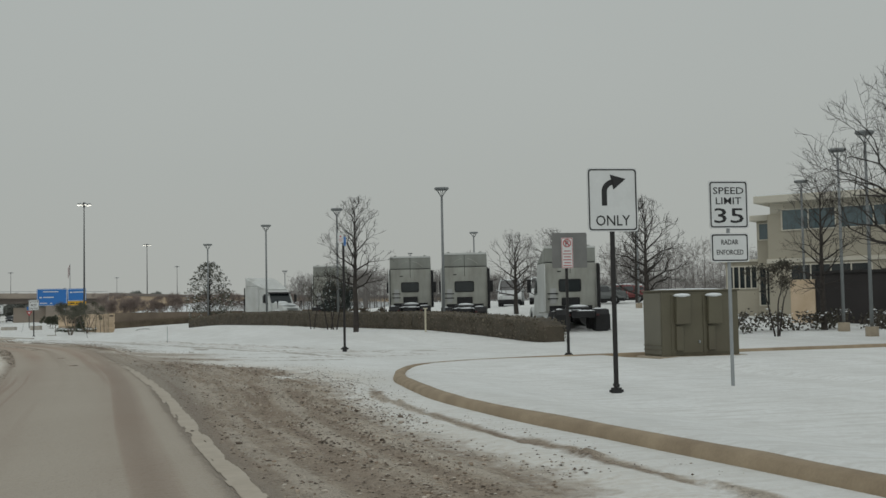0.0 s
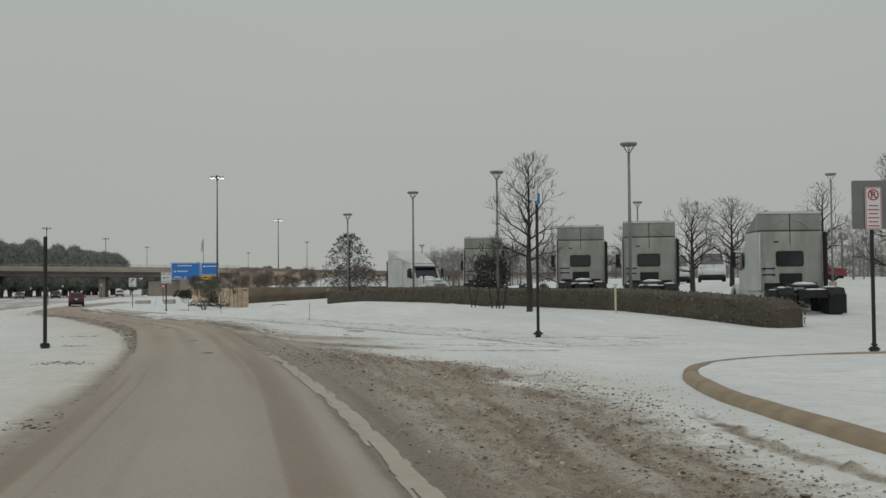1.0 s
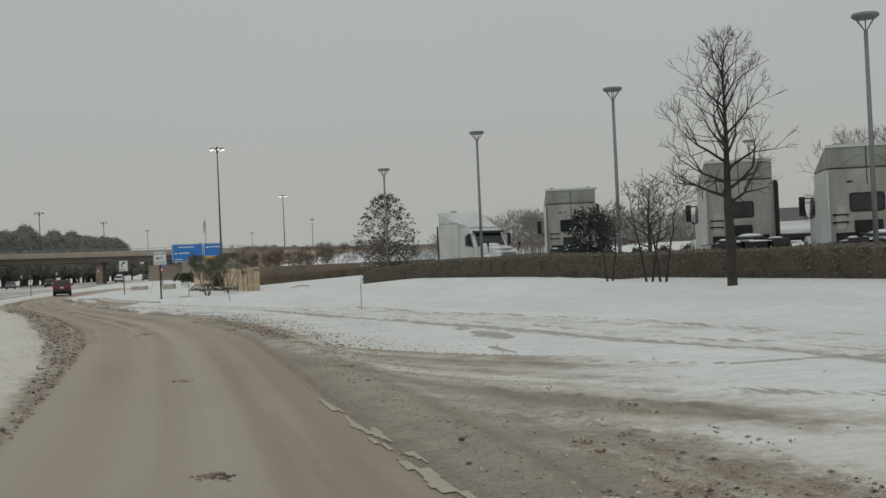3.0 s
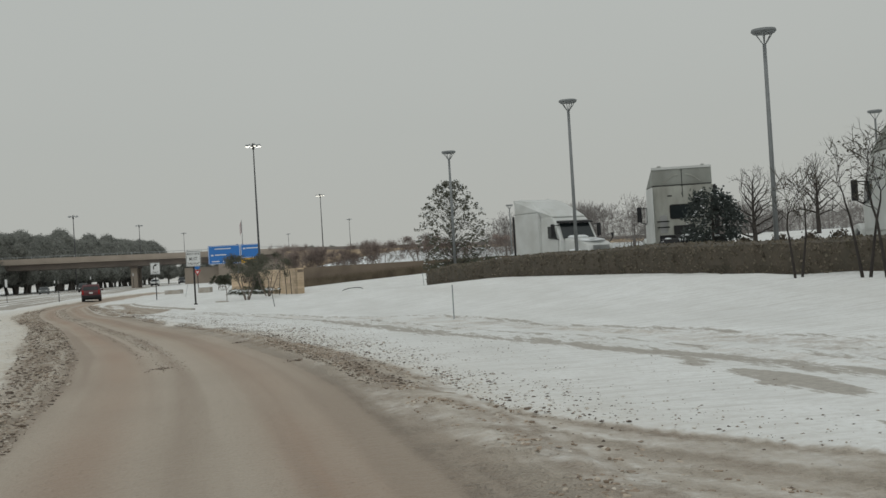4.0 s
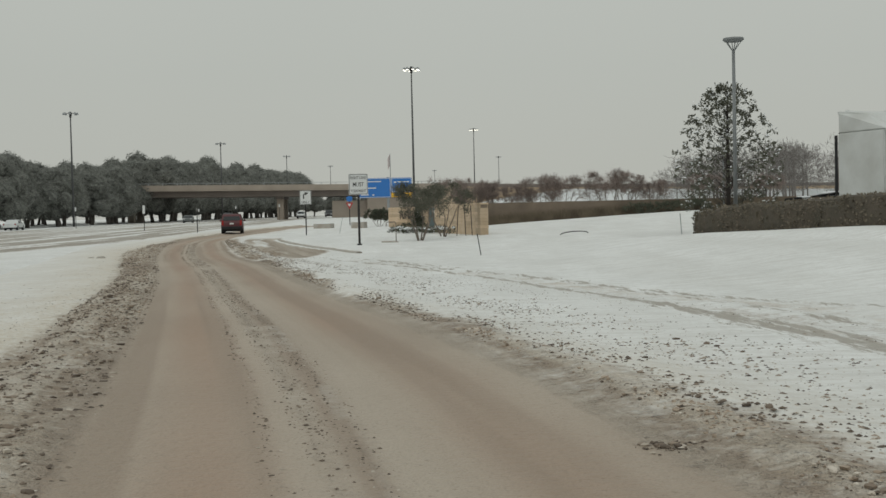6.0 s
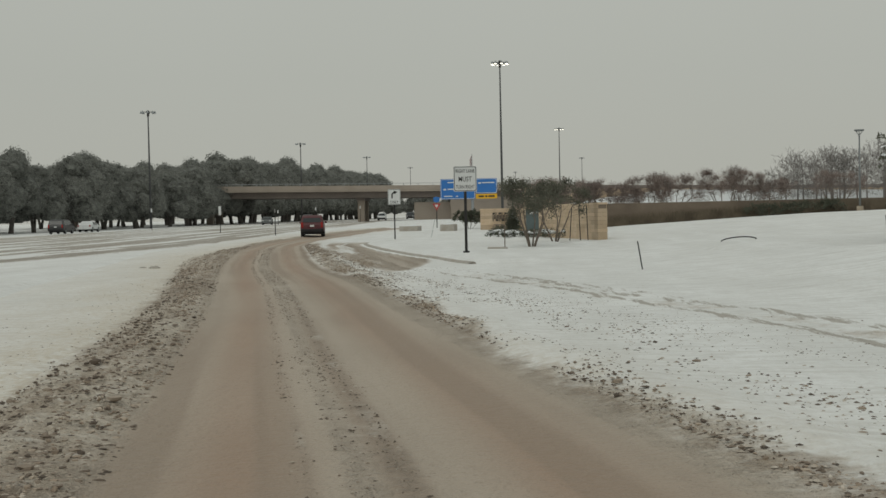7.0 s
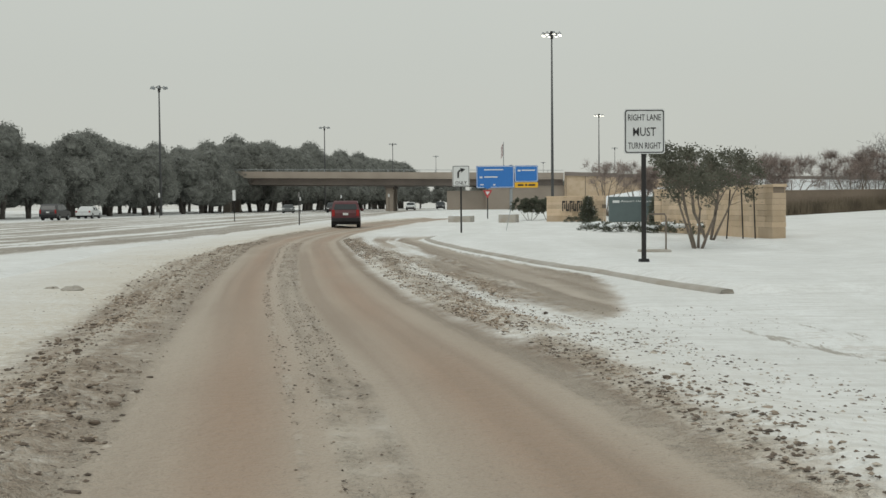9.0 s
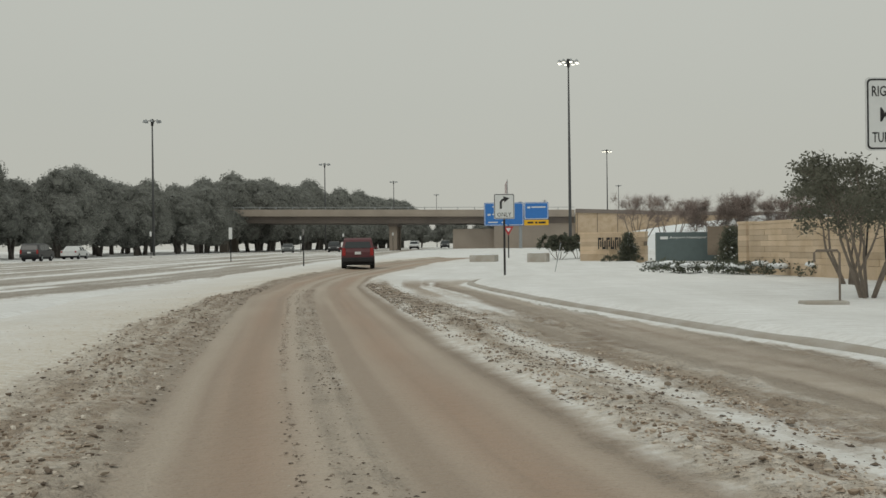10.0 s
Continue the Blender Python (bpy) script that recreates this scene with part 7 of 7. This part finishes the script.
def oak_proto(seed, label):
    """A live oak: short forking trunk under a wide mound of leafy lobes."""
    rnd_ = random.Random(seed)
    t = thing("live_oak", label, "tree", pose(0, 0, -50), "oaks along the carriageway")
    st, lf, core, tips = Build(), Build(), Build(), []
    for k in range(rnd_.choice((2, 3))):
        a = rnd_.uniform(0, 6.28)
        d = Vector((0.24 * math.cos(a), 0.24 * math.sin(a), 1)).normalized()
        st.tube([(0, 0, -0.3), d * 0.9, d * 2.2 + Vector((0, 0, 0.1)), d * 3.6], [0.40, 0.30, 0.24, 0.18], 8, cap=False)
        grow(st, d * 3.4, d, 2.0, 0.17, 2, rnd_, tips, 0.7, 0.1, 0.78)
    lobes = [((0, 0, 6.8), 3.7)]
    for k in range(16):
        a = 2.4 * k + rnd_.uniform(-0.4, 0.4)
        f = k / 15
        rr = 3.4 * math.cos(1.25 * f) * rnd_.uniform(0.8, 1.1)
        lobes.append(((rr * math.cos(a), rr * math.sin(a), 3.5 + 6.6 * f + rnd_.uniform(-0.6, 0.5)), rnd_.uniform(1.6, 2.6) * (1 - 0.20 * f)))
    for (cx, cy, cz), r in lobes:
        # Solid cores fill the lobes; their darker colour stands for inner shade.
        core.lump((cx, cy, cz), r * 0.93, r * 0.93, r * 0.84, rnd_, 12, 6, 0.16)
        for _ in range(int(44 * r * r)):
            a, e = rnd_.uniform(0, 6.28), math.asin(rnd_.uniform(-0.75, 1))
            q = r * rnd_.uniform(0.94, 1.16)
            leaf_quads(lf, (cx + q * math.cos(a) * math.cos(e), cy + q * math.sin(a) * math.cos(e), cz + 0.88 * q * math.sin(e)), 4, 0.22, 0.17, rnd_)
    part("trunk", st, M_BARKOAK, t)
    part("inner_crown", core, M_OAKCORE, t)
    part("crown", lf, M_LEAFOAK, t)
    return t


protos = [oak_proto(s, "dense dark live oak in a row along the snowy carriageway") for s in (1, 2, 3, 4)]
ro = random.Random(21)
spots = []
for i in range(58):
    y = 176 + i * 6.7 + ro.uniform(-1.5, 1.5)
    spots.append((-66 + 0.055 * (y - 176) + ro.uniform(-2, 2), y, ro.uniform(0.80, 0.95) * (1 + 0.52 * min(1, max(0, (y - 200) / 120)) + 0.35 * max(0, (y - 400) / 150)) * (1 - 0.18 * math.exp(-((y - 262) / 34) ** 2))))
for i in range(22):
    y = 182 + i * 13 + ro.uniform(-3, 3)
    spots.append((-78 + 0.05 * (y - 176) + ro.uniform(-3, 3), y, ro.uniform(0.76, 0.88) * (1 + 0.42 * min(1, (y - 176) / 160))))
for i in range(16):
    y = 190 + i * 15 + ro.uniform(-4, 4)
    spots.append((-92 + 0.04 * (y - 176) + ro.uniform(-4, 4), y, ro.uniform(0.72, 0.85) * (1 + 0.36 * min(1, (y - 176) / 160))))
for i in range(12):
    spots.append((-58 + i * 8 + ro.uniform(-2, 2), 480 + ro.uniform(-15, 15), ro.uniform(0.8, 1.0)))
for i, (x, y, s) in enumerate(spots):
    src = protos[i % 4]
    if i < 4:
        ob = src
        ob.matrix_basis = pose(x, y, height(x, y), 0, 0, ro.uniform(0, 360))
        ob.scale = (s, s, s)
    else:
        ob = copy_thing(src, pose(x, y, height(x, y), 0, 0, ro.uniform(0, 360)))
        ob.scale = (s, s, s)

# ---- woods far behind the yard ----
rw = random.Random(33)
tw_ = Build()


def far_wood(seed):
    """One bare crown a metre high, stamped many times at its own size and turn."""
    rnd_, bd = random.Random(seed), Build()
    bd.tube([(0, 0, -0.06), (rnd_.uniform(-.03, .03), 0, 0.7)], [0.018, 0.006], 4, cap=False)
    wide = rnd_.uniform(0.34, 0.46)
    for _ in range(130):
        a, e = rnd_.uniform(0, 6.28), rnd_.uniform(-1.0, 1.5)
        rr = rnd_.uniform(0.2, 1) ** 0.6
        c = Vector((wide * rr * math.cos(a) * math.cos(e), wide * rr * math.sin(a) * math.cos(e), 0.56 + 0.40 * rr * math.sin(e)))
        twig_spray(bd, c, (c - Vector((0, 0, 0.3))).normalized(), 3, 0.11, 0.0028, rnd_)
    return np.array(bd.v), bd.f


woods = [far_wood(300 + k) for k in range(6)]


def plant(x, y, h):
    v, f = woods[rw.randrange(6)]
    a = rw.uniform(0, 6.28)
    c, s_ = math.cos(a), math.sin(a)
    tw_.add(np.column_stack([x + h * (c * v[:, 0] - s_ * v[:, 1]), y + h * (s_ * v[:, 0] + c * v[:, 1]), height(x, y) + h * v[:, 2]]).tolist(), f)


for i in range(340):
    f = rw.random()
    x, y = 28 + 150 * f + rw.uniform(-12, 12), 205 - 90 * f + rw.uniform(-14, 14)
    plant(x, y, rw.uniform(0.85, 1.1) * float(np.interp(x, [20, 34, 40, 56, 75], [3.0, 3.6, 8.2, 8.2, 5.6])))
for i in range(80):
    plant(rw.uniform(55, 110), rw.uniform(75, 125), rw.uniform(4.5, 6.5))
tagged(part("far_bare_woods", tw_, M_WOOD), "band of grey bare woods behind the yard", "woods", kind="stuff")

# ---- office building ----
t = thing("office_building", "two-storey cream office building with dark bands of windows", "building", pose(33.6, 41.45, 0.75, 0, 0, -50))
t.scale = (0.66, 0.66, 0.635)
part("wall", Build().box(0, 46, 0, 26, -1, 9.0), M_STUCCO, t, "cream stucco wall", bevel=0.05)
part("wing", Build().box(-1.5, 0.1, 2.0, 22, -1, 8.6), M_STUCCO, t, bevel=0.05)
part("cornice", Build().box(-0.8, 46.8, -0.9, 26.8, 9.9, 10.5), M_CREAM, t, "projecting pale roof edge", bevel=0.05)
part("cornice", Build().box(-1.9, 0.0, 1.4, 22.6, 8.6, 9.1), M_CREAM, t, "projecting pale roof edge", bevel=0.05)
part("clerestory", Build().box(0.2, 45.8, 0.2, 25.8, 9.0, 9.9), M_CREAM, t)
part("roof_snow", Build().box(-0.6, 46.6, -0.7, 26.6, 10.5, 10.62), M_SNOW, t)
part("string_course", Build().box(-0.08, 46.08, -0.12, -0.003, 4.9, 5.25), M_CREAM, t)


def window(parent, x0, x1, z0, z1, panes, glass=M_TEALGLASS, y=-0.05):
    w = part("window", Build().box(x0, x1, y, y + 0.04, z0, z1), glass, parent, "dark window band")
    fr = Build()
    for k in range(panes + 1):
        xx_ = x0 + (x1 - x0) * k / panes
        fr.box(xx_ - 0.05, xx_ + 0.05, y - 0.06, y - 0.003, z0, z1)
    fr.box(x0, x1, y - 0.055, y - 0.004, z0 - 0.06, z0 + 0.04)
    fr.box(x0, x1, y - 0.055, y - 0.004, z1 - 0.04, z1 + 0.06)
    part("frame", fr, M_CREAM, w)
    return w


part("annex", Build().box(-4.4, -1.52, 2.5, 12, -1, 5.2), M_STUCCO, t, "low cream annex", bevel=0.05)
part("annex_roof", Build().box(-4.6, -1.54, 2.3, 12.2, 5.2, 5.4), M_CREAM, t)
window(t, -4.2, -1.7, 2.9, 4.8, 5, M_GLASS, 2.44)
window(t, 1.2, 5.4, 7.6, 9.3, 2)
window(t, 5.8, 40.0, 7.6, 9.3, 14)
window(t, 1.8, 8.0, 1.6, 4.7, 4, M_GLASS)
window(t, 10.0, 24.0, 1.6, 4.7, 8, M_GLASS)
window(t, -1.3, -0.2, 7.0, 8.4, 1, M_TEALGLASS, 1.95)
window(t, -1.35, -0.2, 1.4, 4.6, 2, M_GLASS, 1.95)
t = thing("screen_wall", "dark screen wall in front of the office", "wall", pose(30.8, 33.5, 0.45, 0, 0, -40))
part("wall", Build().box(0, 26, 0, 0.4, -1, 2.6), M_DARKWALL, t, bevel=0.02)
part("coping", Build().box(-0.1, 26.1, -0.1, 0.5, 2.6, 2.72), M_DARKPOLE, t)
part("stone_pier", Build().box(-1.1, -0.02, -0.1, 0.5, -1, 2.35), M_STONE, t, "buff stone pier with a rust mark")
r5 = random.Random(55)
for i in range(16):
    x, y = 23.6 + i * 0.95, 29.6 - 0.05 * i + r5.uniform(-0.6, 0.6)
    t = thing("snowy_shrub", "dark shrub holding snow in front of the screen wall", "shrub", pose(x, y, height(x, y)), "shrubs by the office")
    lf, sn = Build(), Build()
    s = r5.uniform(0.38, 0.6)
    for _ in range(14):
        a, e = r5.uniform(0, 6.28), r5.uniform(0, 1.5)
        c = (s * math.cos(a) * math.cos(e), s * math.sin(a) * math.cos(e), 0.1 + s * math.sin(e))
        leaf_quads(lf, c, 12, 0.16, 0.10, r5)
        if r5.random() < 0.5:
            leaf_quads(sn, (c[0], c[1], c[2] + 0.1), 3, 0.12, 0.08, r5, 0.8)
    part("foliage", lf, M_LEAFBROWN, t)
    part("snow_dusting", sn, M_SNOW, t)
stem_shrub(23.9, 26.3, 2.7, 3, 61, "small brown-leaved evergreen on the office lawn", M_LEAFBROWN, 16, 0.055, 0.28, bark=M_TWIG)

r6 = random.Random(91)
for x, y in ((14.6, 59.6), (16.0, 60.0), (17.3, 60.4), (18.6, 60.7)):
    t = thing("round_shrub", "clipped round brown shrub in the yard", "shrub", pose(x, y, height(x, y)), "round shrubs")
    lf = Build()
    for _ in range(40):
        a, e_ = r6.uniform(0, 6.28), r6.uniform(0, 1.5)
        leaf_quads(lf, (0.45 * math.cos(a) * math.cos(e_), 0.45 * math.sin(a) * math.cos(e_), 0.15 + 0.62 * math.sin(e_)), 12, 0.08, 0.07, r6)
    part("foliage", lf, M_HEDGE, t)

# lumps of ploughed snow on the left verge
r7 = random.Random(17)
for x, y, s in ((-14.3, 84.6, 0.11), (-14.8, 85.0, 0.08)):
    t = thing("snow_lump", "grimy lump of ploughed snow on the verge", "snow", pose(x, y, height(x, y)), "snow lumps")
    part("lump", Build().lump((0, 0, s * 0.4), s * 1.5, s, s * 0.7, r7, 9, 4, 0.4), M_KERBGREY, t)

# dark low bushes and dry grass along the foot of the low wall
for i in range(7):
    x = 16.8 + i * 0.98 + r7.uniform(-0.15, 0.15)
    y = 141.0 - (x - 2.5) * 9.0 / 57.5 - 1.6
    t = thing("low_bush", "low dark bush in front of the long stone wall", "shrub", pose(x, y, height(x, y)), "bushes before the low wall")
    lf = Build()
    for _ in range(26):
        a, e_ = r7.uniform(0, 6.28), r7.uniform(0, 1.5)
        leaf_quads(lf, (0.85 * math.cos(a) * math.cos(e_), 0.7 * math.sin(a) * math.cos(e_), 0.1 + 0.75 * math.sin(e_)), 14, 0.13, 0.09, r7)
    part("foliage", lf, M_LEAF, t)
gb = Build()
for i in range(11000):
    x = r7.uniform(3.0, 34.0)
    y = 141.0 - (x - 2.5) * 9.0 / 57.5 - r7.uniform(0.1, 1.2)
    z = height(x, y)
    h = r7.uniform(0.35, 1.05)
    dx, dy = r7.gauss(0, 0.10), r7.gauss(0, 0.10)
    gb.add([(x - 0.02, y, z - 0.05), (x + 0.02, y, z - 0.05), (x + dx, y + dy, z + h)], [(0, 1, 2)])
M_DRYGRASS = material("dry_grass", (0.185, 0.150, 0.105), 0.9, var=0.3, scale=1.0, fine=6)
tagged(part("dry_grass", gb, M_DRYGRASS), "brown dry grass along the foot of the low wall", "grass", kind="stuff")

# low dark bushes under the wall lettering
for i in range(5):
    x, y = -2.35 + i * 0.48, 148.35 - i * 0.10
    t = thing("low_bush", "low dark clipped bush under the wall lettering", "shrub", pose(x, y, height(x, y)), "bushes under the lettering")
    lf = Build()
    for _ in range(22):
        a, e_ = r7.uniform(0, 6.28), r7.uniform(0, 1.5)
        leaf_quads(lf, (0.30 * math.cos(a) * math.cos(e_), 0.30 * math.sin(a) * math.cos(e_), 0.05 + 0.34 * math.sin(e_)), 14, 0.06, 0.05, r7)
    part("foliage", lf, M_LEAF, t)
